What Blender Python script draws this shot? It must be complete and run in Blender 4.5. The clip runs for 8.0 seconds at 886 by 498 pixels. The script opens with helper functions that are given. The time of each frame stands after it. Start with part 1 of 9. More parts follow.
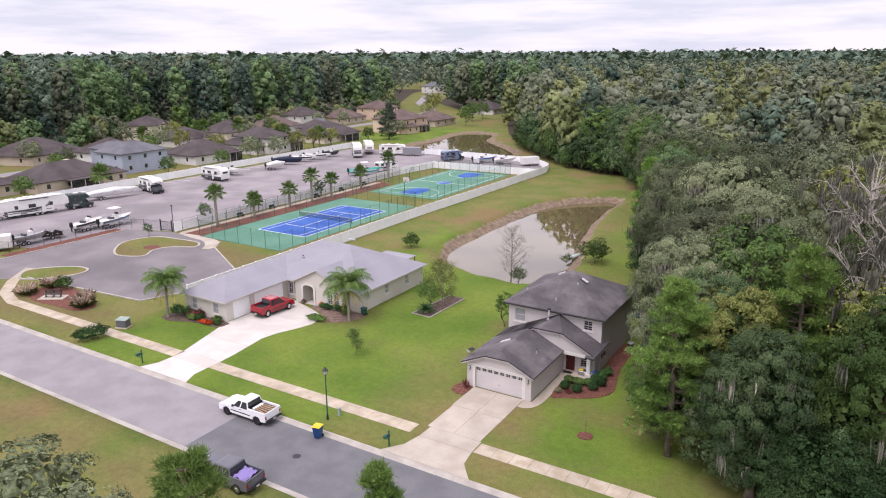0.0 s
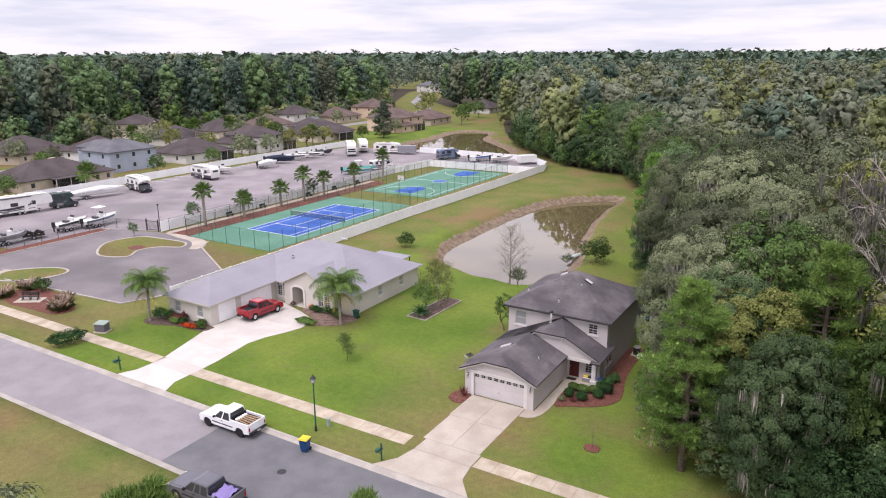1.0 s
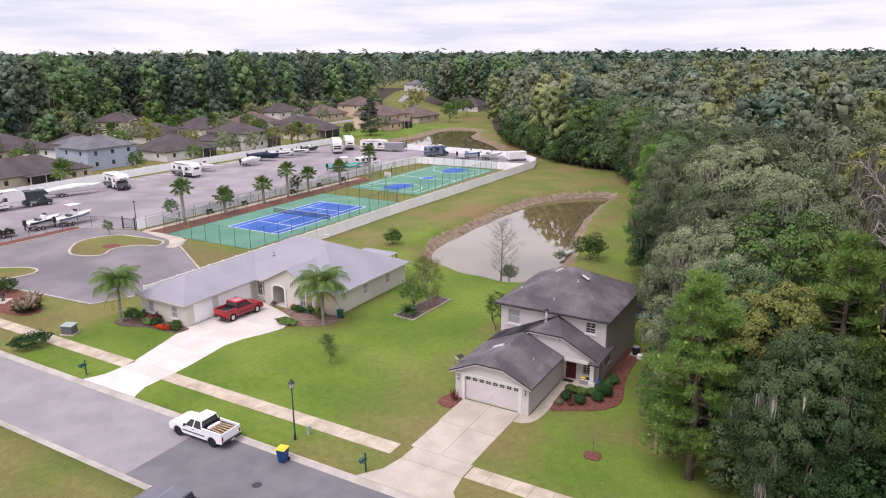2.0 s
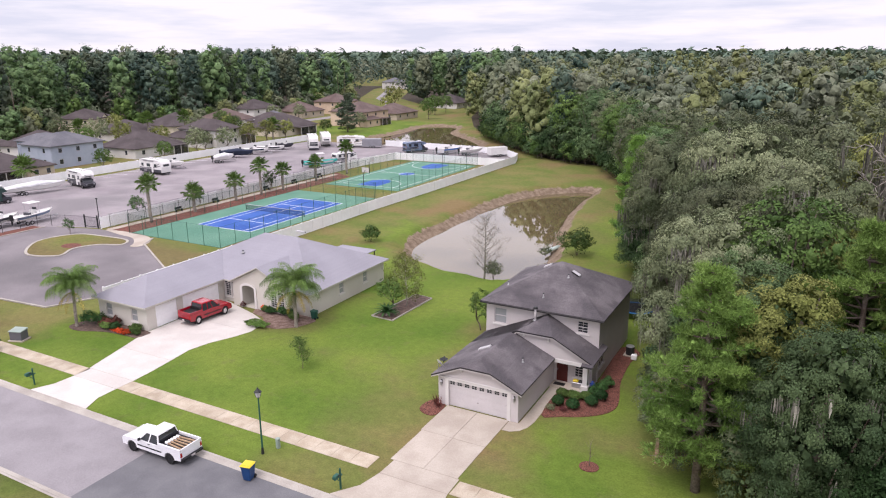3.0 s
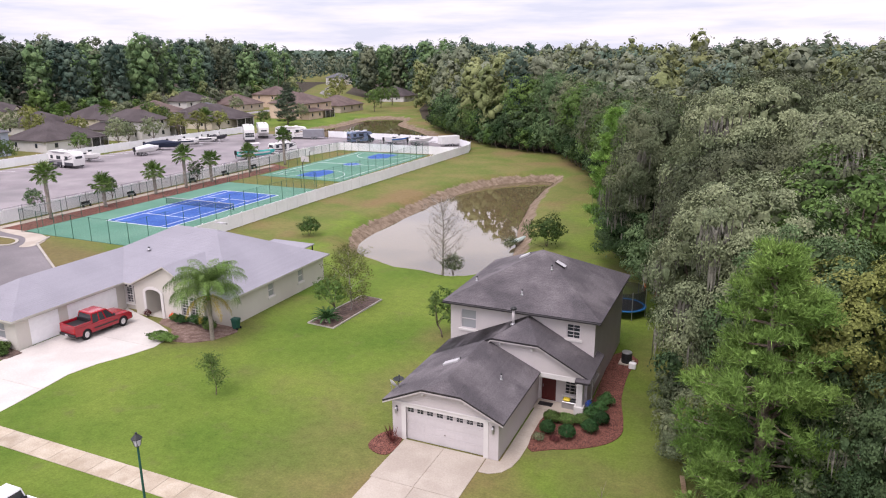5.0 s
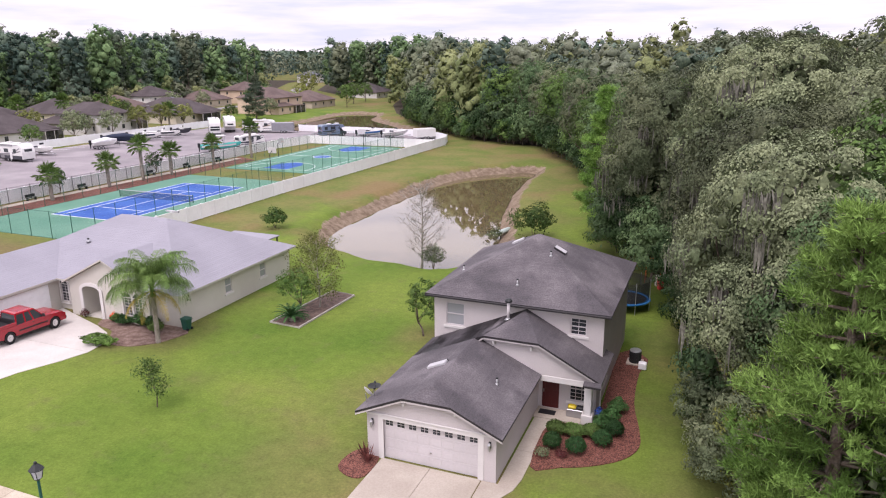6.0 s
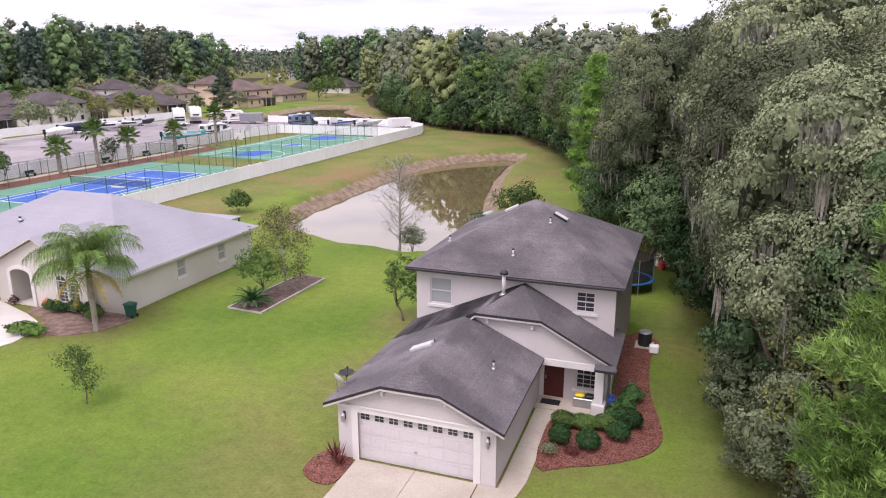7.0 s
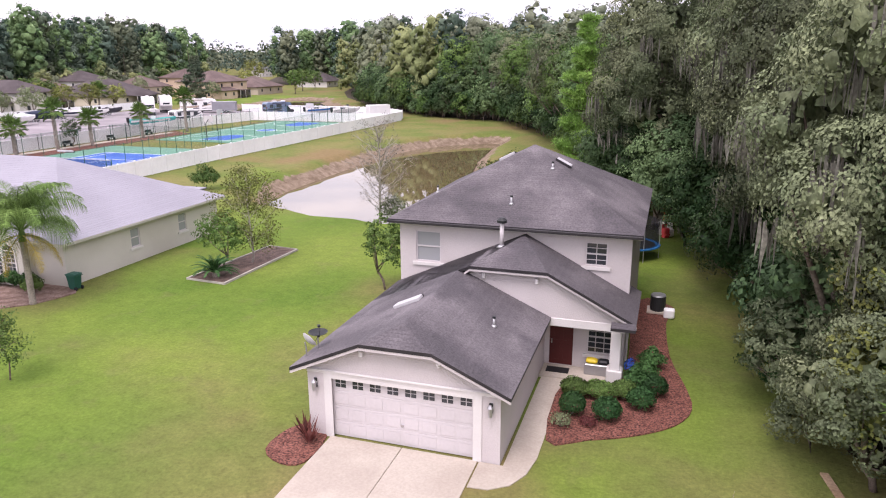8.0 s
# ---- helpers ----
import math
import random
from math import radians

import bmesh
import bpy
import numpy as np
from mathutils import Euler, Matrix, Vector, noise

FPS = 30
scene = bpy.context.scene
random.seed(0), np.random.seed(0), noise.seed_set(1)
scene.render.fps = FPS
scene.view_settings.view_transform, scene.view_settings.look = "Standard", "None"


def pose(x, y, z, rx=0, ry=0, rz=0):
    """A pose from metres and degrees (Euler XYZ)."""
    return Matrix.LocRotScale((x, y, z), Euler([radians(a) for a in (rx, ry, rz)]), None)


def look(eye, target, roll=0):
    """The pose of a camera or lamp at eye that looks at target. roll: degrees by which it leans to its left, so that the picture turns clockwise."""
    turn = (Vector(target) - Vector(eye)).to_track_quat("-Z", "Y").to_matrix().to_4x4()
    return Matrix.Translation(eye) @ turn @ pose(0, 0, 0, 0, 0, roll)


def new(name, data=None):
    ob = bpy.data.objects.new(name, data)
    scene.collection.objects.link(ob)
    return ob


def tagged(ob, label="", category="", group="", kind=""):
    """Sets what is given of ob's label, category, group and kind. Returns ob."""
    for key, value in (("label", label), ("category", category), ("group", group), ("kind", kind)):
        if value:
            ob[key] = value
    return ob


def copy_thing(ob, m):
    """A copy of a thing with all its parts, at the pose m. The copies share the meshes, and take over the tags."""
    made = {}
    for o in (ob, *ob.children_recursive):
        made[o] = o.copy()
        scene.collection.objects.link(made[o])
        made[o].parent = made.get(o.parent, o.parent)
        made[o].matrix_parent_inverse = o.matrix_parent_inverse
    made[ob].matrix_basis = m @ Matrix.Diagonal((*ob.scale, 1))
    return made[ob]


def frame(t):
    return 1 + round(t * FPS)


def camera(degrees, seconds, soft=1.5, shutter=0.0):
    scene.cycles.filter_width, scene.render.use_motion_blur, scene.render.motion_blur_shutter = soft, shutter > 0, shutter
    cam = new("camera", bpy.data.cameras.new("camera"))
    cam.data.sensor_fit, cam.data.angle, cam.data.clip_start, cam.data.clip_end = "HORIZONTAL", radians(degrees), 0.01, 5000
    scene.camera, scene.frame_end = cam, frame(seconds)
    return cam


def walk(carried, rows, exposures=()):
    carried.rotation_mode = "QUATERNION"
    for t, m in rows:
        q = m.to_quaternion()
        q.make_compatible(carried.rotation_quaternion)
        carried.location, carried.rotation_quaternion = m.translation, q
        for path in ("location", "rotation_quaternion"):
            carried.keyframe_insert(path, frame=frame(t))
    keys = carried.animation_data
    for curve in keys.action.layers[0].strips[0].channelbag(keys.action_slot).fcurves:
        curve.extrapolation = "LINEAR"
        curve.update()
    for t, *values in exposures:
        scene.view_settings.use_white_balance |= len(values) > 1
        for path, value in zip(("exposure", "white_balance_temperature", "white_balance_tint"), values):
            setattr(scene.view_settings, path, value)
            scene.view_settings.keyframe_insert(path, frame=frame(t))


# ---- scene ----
cam = camera(64.6, 8.0, 1.1)
PATH = [
    (0, (0.926, 2.523, 30.214), (-0.076, 4.169, 29.677), -0.3),
    (0.5, (-0.077, 4.231, 29.717), (-1.075, 5.879, 29.181), -0.3),
    (1, (-1.069, 5.708, 29.039), (-2.06, 7.36, 28.504), -0.3),
    (1.5, (-1.979, 7.252, 28.276), (-2.96, 8.911, 27.742), -0.3),
    (3, (-5.113, 12.401, 25.91), (-6.025, 14.099, 25.375), -0.3),
    (3.5, (-6.391, 14.686, 25.042), (-7.276, 16.398, 24.507), -0.3),
    (4, (-7.798, 17.207, 24.091), (-8.652, 18.934, 23.555), -0.3),
    (4.5, (-9.339, 19.939, 22.949), (-10.155, 21.684, 22.413), -0.3),
    (6, (-13.835, 28.312, 18.899), (-14.55, 30.103, 18.368), -0.2),
    (6.5, (-15.11, 30.751, 17.295), (-15.788, 32.557, 16.766), -0.1),
    (7, (-16.134, 32.869, 15.641), (-16.782, 34.687, 15.114), -0.1),
    (7.5, (-16.968, 34.735, 13.949), (-17.588, 36.562, 13.424), -0.2),
    (8, (-17.782, 36.444, 12.199), (-18.376, 38.281, 11.675), -0.2),
]
walk(cam, [(t, look(eye, target, roll)) for t, eye, target, roll in PATH],
     [(0, 0.0, 6400, 23), (3, 0.0, 6400, 23), (4.5, 0.03, 6400, 23), (6, 0.10, 6400, 26), (7, 0.21, 6400, 27), (8, 0.38, 6400, 28)])

# ---- world, sun ----
world = bpy.data.worlds.new("overcast_sky")
scene.world = world
world.use_nodes = True
wn, wl = world.node_tree.nodes, world.node_tree.links
wn.clear()


def wnode(kind, **kw):
    n = wn.new(kind)
    for k, v in kw.items():
        n.inputs[k].default_value = v
    return n


w_out = wn.new("ShaderNodeOutputWorld")
w_bg = wnode("ShaderNodeBackground", Strength=0.94)
w_sky = wn.new("ShaderNodeTexSky")
w_sky.sky_type, w_sky.sun_disc = "NISHITA", False
w_sky.sun_elevation, w_sky.sun_rotation = radians(61), radians(187)
w_skyv = wn.new("ShaderNodeVectorMath")
w_skyv.operation = "SCALE"
w_skyv.inputs["Scale"].default_value = 0.10
w_tc = wn.new("ShaderNodeTexCoord")
w_sep = wn.new("ShaderNodeSeparateXYZ")
w_map = wn.new("ShaderNodeMapping")
w_map.inputs["Scale"].default_value = (3.0, 3.0, 26.0)
w_n = wnode("ShaderNodeTexNoise", Scale=1.6, Detail=6.0, Roughness=0.55)
w_ramp = wn.new("ShaderNodeValToRGB")
w_ramp.color_ramp.elements[0].position, w_ramp.color_ramp.elements[0].color = 0.36, (0.74, 0.79, 0.88, 1)
w_ramp.color_ramp.elements[1].position, w_ramp.color_ramp.elements[1].color = 0.58, (1.0, 1.0, 1.01, 1)
w_up = wn.new("ShaderNodeMapRange")
w_up.inputs["From Min"].default_value, w_up.inputs["From Max"].default_value = 0.07, 0.22
w_up.inputs["To Min"].default_value, w_up.inputs["To Max"].default_value = 1.10, 1.7
w_cloud = wn.new("ShaderNodeVectorMath")
w_cloud.operation = "SCALE"
w_mix = wn.new("ShaderNodeMix")
w_mix.data_type = "RGBA"
w_mix.inputs["Factor"].default_value = 0.93
wl.new(w_tc.outputs["Generated"], w_map.inputs["Vector"])
wl.new(w_tc.outputs["Generated"], w_sep.inputs["Vector"])
wl.new(w_map.outputs["Vector"], w_n.inputs["Vector"])
wl.new(w_n.outputs["Fac"], w_ramp.inputs["Fac"])
wl.new(w_sep.outputs["Z"], w_up.inputs["Value"])
wl.new(w_ramp.outputs["Color"], w_cloud.inputs[0])
wl.new(w_up.outputs["Result"], w_cloud.inputs["Scale"])
wl.new(w_sky.outputs["Color"], w_skyv.inputs[0])
wl.new(w_skyv.outputs["Vector"], w_mix.inputs["A"])
wl.new(w_cloud.outputs["Vector"], w_mix.inputs["B"])
wl.new(w_mix.outputs["Result"], w_bg.inputs["Color"])
wl.new(w_bg.outputs["Background"], w_out.inputs["Surface"])

sun = new("sun", bpy.data.lights.new("sun", "SUN"))
sun.data.energy, sun.data.angle, sun.data.color = 2.2, radians(28), (1.0, 0.96, 0.9)
sun.matrix_world = look((-6, -52, 97), (0, 0, 0))

# ---- materials ----
def surface(name, c1, c2, scale=1.0, rough=0.8, metal=0.0, bump=0.2, fine=12.0, island=0.0, rnd=0.0, spec=0.3,
            coat=0.0, low=0.38, high=0.62, translucent=0.0, grain=0.25, third=None, third_scale=0.1, stretch=None, detail=5.0):
    """Noise-mixed paint of two colours, with a finer grain, bump and per-piece variation."""
    m = bpy.data.materials.new(name)
    m.use_nodes = True
    n, l = m.node_tree.nodes, m.node_tree.links
    b = n["Principled BSDF"]
    b.inputs["Roughness"].default_value, b.inputs["Metallic"].default_value = rough, metal
    b.inputs["Specular IOR Level"].default_value = spec
    b.inputs["Coat Weight"].default_value = coat
    geo = n.new("ShaderNodeNewGeometry")
    pos = geo.outputs["Position"]
    if stretch:
        mp = n.new("ShaderNodeMapping")
        mp.inputs["Scale"].default_value = stretch
        l.new(pos, mp.inputs["Vector"])
        pos = mp.outputs["Vector"]

    def tex(s, d=5.0):
        t = n.new("ShaderNodeTexNoise")
        t.inputs["Scale"].default_value, t.inputs["Detail"].default_value = s, d
        l.new(pos, t.inputs["Vector"])
        return t.outputs["Fac"]

    def ranged(v, a0, a1, b0, b1):
        r = n.new("ShaderNodeMapRange")
        for k, x in zip(("From Min", "From Max", "To Min", "To Max"), (a0, a1, b0, b1)):
            r.inputs[k].default_value = x
        l.new(v, r.inputs["Value"])
        return r.outputs["Result"]

    def mix(f, a, c, kind="MIX"):
        x = n.new("ShaderNodeMix")
        x.data_type, x.blend_type = "RGBA", kind
        for sock, v in (("Factor", f), ("A", a), ("B", c)):
            if isinstance(v, (tuple, list)):
                x.inputs[sock].default_value = (*v[:3], 1)
            elif isinstance(v, (int, float)):
                x.inputs[sock].default_value = v
            else:
                l.new(v, x.inputs[sock])
        return x.outputs["Result"]

    col = mix(ranged(tex(scale, detail), low, high, 0, 1), c1, c2)
    if third:
        col = mix(ranged(tex(third_scale), 0.5, 0.64, 0, 0.85), col, third)
    f = tex(scale * fine)
    if grain:
        g = ranged(f, 0.3, 0.7, 1 - grain, 1 + grain)
        col = mix(1.0, col, g, "MULTIPLY")
    if island:
        col = mix(1.0, col, ranged(geo.outputs["Random Per Island"], 0, 1, 1 - island, 1 + island), "MULTIPLY")
    if rnd:
        oi = n.new("ShaderNodeObjectInfo")
        col = mix(1.0, col, ranged(oi.outputs["Random"], 0, 1, 1 - rnd, 1 + rnd), "MULTIPLY")
    l.new(col, b.inputs["Base Color"])
    if bump:
        bp = n.new("ShaderNodeBump")
        bp.inputs["Strength"].default_value, bp.inputs["Distance"].default_value = bump, 0.05
        l.new(f, bp.inputs["Height"])
        l.new(bp.outputs["Normal"], b.inputs["Normal"])
    if translucent:
        tr = n.new("ShaderNodeBsdfTranslucent")
        l.new(col, tr.inputs["Color"])
        ms = n.new("ShaderNodeMixShader")
        ms.inputs["Fac"].default_value = translucent
        l.new(b.outputs["BSDF"], ms.inputs[1])
        l.new(tr.outputs["BSDF"], ms.inputs[2])
        l.new(ms.outputs["Shader"], n["Material Output"].inputs["Surface"])
    return m


def leaf(name, c1, c2, scale=0.25, island=0.32, **kw):
    return surface(name, c1, c2, scale=scale, rough=0.6, bump=0, island=island, rnd=0.42, spec=0.12, translucent=0.15, fine=26, grain=0.34, **kw)


def far_leaf(name, c1, c2):
    """Leaves of distant crowns: broad soft changes of colour from tree to tree."""
    return surface(name, c1, c2, scale=0.075, rough=0.6, bump=0, island=0.12, rnd=0.2, spec=0.1, translucent=0.08, fine=30, grain=0.26, low=0.36, high=0.64, detail=1.0)


ASPHALT = surface("worn_asphalt", (0.233, 0.217, 0.226), (0.272, 0.255, 0.264), 0.35, 0.9, bump=0.35, fine=40, spec=0.25, grain=0.12)
ASPHALT_NEW = surface("newer_asphalt", (0.130, 0.130, 0.139), (0.158, 0.158, 0.166), 0.5, 0.9, bump=0.35, fine=40, spec=0.25, grain=0.12)
ASPHALT_LOT = surface("lot_asphalt", (0.233, 0.207, 0.219), (0.296, 0.268, 0.275), 0.16, 0.92, bump=0.35, fine=40, spec=0.2, grain=0.12,
                      third=(0.19, 0.177, 0.182), third_scale=0.07)
ASPHALT_PARK = surface("cracked_car_park_asphalt", (0.165, 0.150, 0.156), (0.215, 0.196, 0.202), 0.16, 0.92, bump=0.35, fine=40, spec=0.2, grain=0.14,
                       third=(0.135, 0.126, 0.130), third_scale=0.07)
CONCRETE = surface("pale_concrete", (0.372, 0.323, 0.269), (0.441, 0.392, 0.331), 0.5, 0.85, bump=0.2, fine=25, grain=0.08, rnd=0.06)
CONCRETE_WHITE = surface("white_driveway_concrete", (0.5, 0.465, 0.43), (0.57, 0.535, 0.495), 0.4, 0.85, bump=0.15, fine=25, grain=0.06, rnd=0.04)
CONCRETE_OLD = surface("stained_walk_concrete", (0.364, 0.301, 0.223), (0.463, 0.401, 0.314), 0.8, 0.9, bump=0.25, fine=20, grain=0.12, rnd=0.10)
KERB = surface("kerb_concrete", (0.328, 0.299, 0.264), (0.415, 0.386, 0.342), 0.6, 0.9, bump=0.2, fine=20, grain=0.1)
MULCH = surface("red_bark_mulch", (0.116, 0.043, 0.031), (0.188, 0.078, 0.058), 3.0, 0.95, bump=1.0, fine=5, grain=0.9, low=0.3, high=0.7)
MULCH_TAN = surface("faded_brown_mulch", (0.15, 0.095, 0.075), (0.25, 0.175, 0.145), 2.0, 0.95, bump=1.0, fine=8, grain=0.4)
MULCH_DARK = surface("dark_bark_mulch", (0.09, 0.062, 0.05), (0.16, 0.11, 0.09), 2.5, 0.95, bump=1.0, fine=8, grain=0.5)
STUCCO = surface("offwhite_stucco", (0.503, 0.463, 0.456), (0.551, 0.508, 0.502), 0.35, 0.9, bump=0.3, fine=60, grain=0.04)
STUCCO_TRIM = surface("white_stucco_trim", (0.590, 0.566, 0.545), (0.631, 0.607, 0.586), 0.5, 0.85, bump=0.15, fine=50, grain=0.03)
STUCCO_GREY = surface("warm_grey_stucco", (0.50, 0.47, 0.42), (0.56, 0.53, 0.48), 0.35, 0.9, bump=0.3, fine=60, grain=0.04)
WHITE = surface("white_paint", (0.519, 0.487, 0.487), (0.554, 0.520, 0.521), 0.8, 0.5, bump=0.05, grain=0.03, rnd=0.02)
VINYL = surface("white_vinyl", (0.800, 0.800, 0.810), (0.860, 0.860, 0.870), 0.3, 0.45, bump=0.03, grain=0.03, rnd=0.03)
SHINGLE = surface("charcoal_shingle", (0.090, 0.081, 0.087), (0.157, 0.141, 0.148), 0.35, 0.92, bump=0.5, fine=40, grain=0.25, island=0.05, third=(0.075, 0.068, 0.074), third_scale=0.45)
SHINGLE_GREY = surface("weathered_grey_shingle", (0.275, 0.268, 0.300), (0.300, 0.292, 0.326), 0.3, 0.92, bump=0.3, fine=40, grain=0.07, island=0.02, spec=0.1)
ROOF_BROWN = surface("brown_shingle", (0.061, 0.049, 0.050), (0.087, 0.072, 0.073), 0.3, 0.92, bump=0.4, fine=20, grain=0.2)
ROOF_SLATE = surface("slate_blue_shingle", (0.108, 0.108, 0.122), (0.144, 0.144, 0.158), 0.3, 0.92, bump=0.4, fine=20, grain=0.2)
ROOF_RED = surface("reddish_shingle", (0.100, 0.070, 0.064), (0.140, 0.102, 0.092), 0.3, 0.92, bump=0.4, fine=20, grain=0.2)
FASCIA = surface("dark_fascia", (0.022, 0.020, 0.022), (0.035, 0.032, 0.034), 1.0, 0.5, bump=0.05, grain=0.1)
BARK = surface("tree_bark", (0.115, 0.085, 0.065), (0.19, 0.155, 0.125), 1.2, 0.95, bump=1.0, fine=8, grain=0.35)
BARK_PALE = surface("pale_bark", (0.27, 0.24, 0.21), (0.38, 0.35, 0.31), 1.2, 0.95, bump=0.8, fine=8, grain=0.3)
TRUNK_PALM = surface("grey_palm_trunk", (0.23, 0.20, 0.17), (0.33, 0.29, 0.25), 3.0, 0.95, bump=0.8, fine=6, grain=0.3)
OAK = leaf("live_oak_leaves", (0.113, 0.143, 0.076), (0.193, 0.218, 0.121))
OAK_DARK = leaf("dark_oak_leaves", (0.063, 0.112, 0.048), (0.120, 0.180, 0.076))
LIME = leaf("yellow_green_leaves", (0.155, 0.180, 0.046), (0.232, 0.247, 0.077))
BROAD = leaf("broad_green_leaves", (0.060, 0.114, 0.029), (0.111, 0.174, 0.047))
VINE = leaf("vine_leaves", (0.021, 0.051, 0.017), (0.043, 0.080, 0.028))
PINE = leaf("pine_needles", (0.116, 0.214, 0.044), (0.211, 0.330, 0.080))
# Bluish distance haze is mixed into the colours of PINE_DARK, MIXED and FAR_GREY.
PINE_DARK = far_leaf("far_pine_needles", (0.037, 0.065, 0.050), (0.121, 0.166, 0.116))
MIXED = far_leaf("far_wood_leaves", (0.055, 0.082, 0.054), (0.185, 0.207, 0.127))
OLIVE = far_leaf("olive_brown_leaves", (0.124, 0.153, 0.062), (0.202, 0.218, 0.094))
FAR_GREY = far_leaf("grey_green_far_leaves", (0.116, 0.137, 0.091), (0.187, 0.204, 0.137))
YELLOW_FAR = far_leaf("yellow_green_far_leaves", (0.145, 0.169, 0.068), (0.212, 0.233, 0.102))
MOSS = leaf("spanish_moss", (0.138, 0.134, 0.110), (0.201, 0.194, 0.162))
HEDGE = leaf("clipped_hedge_leaves", (0.030, 0.085, 0.028), (0.058, 0.130, 0.040))
PALM = leaf("palm_frond", (0.096, 0.171, 0.041), (0.151, 0.239, 0.063))
PALM_OLD = leaf("yellowed_palm_frond", (0.36, 0.27, 0.05), (0.44, 0.35, 0.09))


def water_material():
    m = bpy.data.materials.new("still_pond_water")
    m.use_nodes = True
    n, l = m.node_tree.nodes, m.node_tree.links
    b = n["Principled BSDF"]
    b.inputs["Base Color"].default_value = (0.115, 0.088, 0.045, 1)
    b.inputs["Roughness"].default_value, b.inputs["IOR"].default_value = 0.02, 1.45
    b.inputs["Specular IOR Level"].default_value = 1.0
    geo, t, bp = n.new("ShaderNodeNewGeometry"), n.new("ShaderNodeTexNoise"), n.new("ShaderNodeBump")
    t.inputs["Scale"].default_value, t.inputs["Detail"].default_value = 1.3, 3
    bp.inputs["Strength"].default_value, bp.inputs["Distance"].default_value = 0.025, 0.05
    l.new(geo.outputs["Position"], t.inputs["Vector"])
    l.new(t.outputs["Fac"], bp.inputs["Height"])
    l.new(bp.outputs["Normal"], b.inputs["Normal"])
    return m


def glass_material(name, tint, rough=0.05):
    m = bpy.data.materials.new(name)
    m.use_nodes = True
    b = m.node_tree.nodes["Principled BSDF"]
    b.inputs["Base Color"].default_value = (*tint, 1)
    b.inputs["Roughness"].default_value = rough
    b.inputs["Specular IOR Level"].default_value = 0.6
    return m


def mesh_material(name, colour, clear):
    """Woven wire seen from afar: mostly clear."""
    m = bpy.data.materials.new(name)
    m.use_nodes = True
    n, l = m.node_tree.nodes, m.node_tree.links
    b, t, x = n["Principled BSDF"], n.new("ShaderNodeBsdfTransparent"), n.new("ShaderNodeMixShader")
    b.inputs["Base Color"].default_value = (*colour, 1)
    b.inputs["Roughness"].default_value = 0.6
    x.inputs["Fac"].default_value = clear
    l.new(b.outputs["BSDF"], x.inputs[1])
    l.new(t.outputs["BSDF"], x.inputs[2])
    l.new(x.outputs["Shader"], n["Material Output"].inputs["Surface"])
    return m


WATER = water_material()
GLASS = glass_material("dark_window_glass", (0.035, 0.04, 0.045))
GLASS_PALE = glass_material("window_glass_with_blinds", (0.30, 0.31, 0.32), 0.15)
CHAIN = mesh_material("green_chain_link", (0.04, 0.12, 0.08), 0.95)
CHAIN_BLACK = mesh_material("black_chain_link", (0.02, 0.02, 0.02), 0.95)
NET = mesh_material("dark_sports_net", (0.03, 0.04, 0.04), 0.72)
SCREEN = mesh_material("dark_insect_screen", (0.02, 0.02, 0.022), 0.35)


def plain(name, c, rough=0.5, metal=0.0, coat=0.0, spread=0.06):
    return surface(name, tuple(v * (1 - spread) for v in c), tuple(v * (1 + spread) for v in c), 1.2, rough, metal, bump=0.04, coat=coat, grain=0.05, rnd=0.03)


BLACK = plain("black_plastic", (0.018, 0.018, 0.02), 0.5)
RUBBER = plain("tyre_rubber", (0.02, 0.02, 0.021), 0.9)
STEEL = plain("galvanised_steel", (0.45, 0.45, 0.46), 0.45, 0.8)
CHROME = plain("bright_alloy", (0.62, 0.62, 0.64), 0.25, 1.0)
DARK_METAL = plain("black_painted_metal", (0.025, 0.027, 0.028), 0.45)
GREEN_METAL = plain("dark_green_metal", (0.018, 0.085, 0.060), 0.5)
TRUCK_WHITE = plain("white_car_paint", (0.78, 0.78, 0.80), 0.25, 0, 0.6, 0.02)
TRUCK_RED = plain("red_car_paint", (0.31, 0.006, 0.016), 0.22, 0, 0.9, 0.08)
TRUCK_GREY = plain("dark_grey_car_paint", (0.10, 0.10, 0.12), 0.3, 0, 0.5)
LAMP_RED = plain("red_tail_lamp", (0.35, 0.01, 0.01), 0.2)
LAMP_CLEAR = plain("clear_headlamp", (0.6, 0.6, 0.62), 0.1)
WOOD = surface("bare_timber", (0.30, 0.20, 0.12), (0.42, 0.30, 0.19), 1.0, 0.8, bump=0.2, fine=10)
DOOR_RED = plain("dark_red_door_paint", (0.085, 0.018, 0.016), 0.4)
BLUE_BIN = plain("blue_bin_plastic", (0.012, 0.055, 0.17), 0.45)
YELLOW = plain("yellow_bin_lid", (0.70, 0.53, 0.03), 0.45)
COURT_BLUE = surface("blue_court_paint", (0.027, 0.088, 0.332), (0.043, 0.119, 0.383), 0.3, 0.85, bump=0.1, fine=30, grain=0.08)
COURT_GREEN = surface("green_court_paint", (0.083, 0.211, 0.148), (0.112, 0.246, 0.176), 0.2, 0.85, bump=0.1, fine=30, grain=0.08)
LINE = plain("white_line_paint", (0.72, 0.74, 0.76), 0.7)


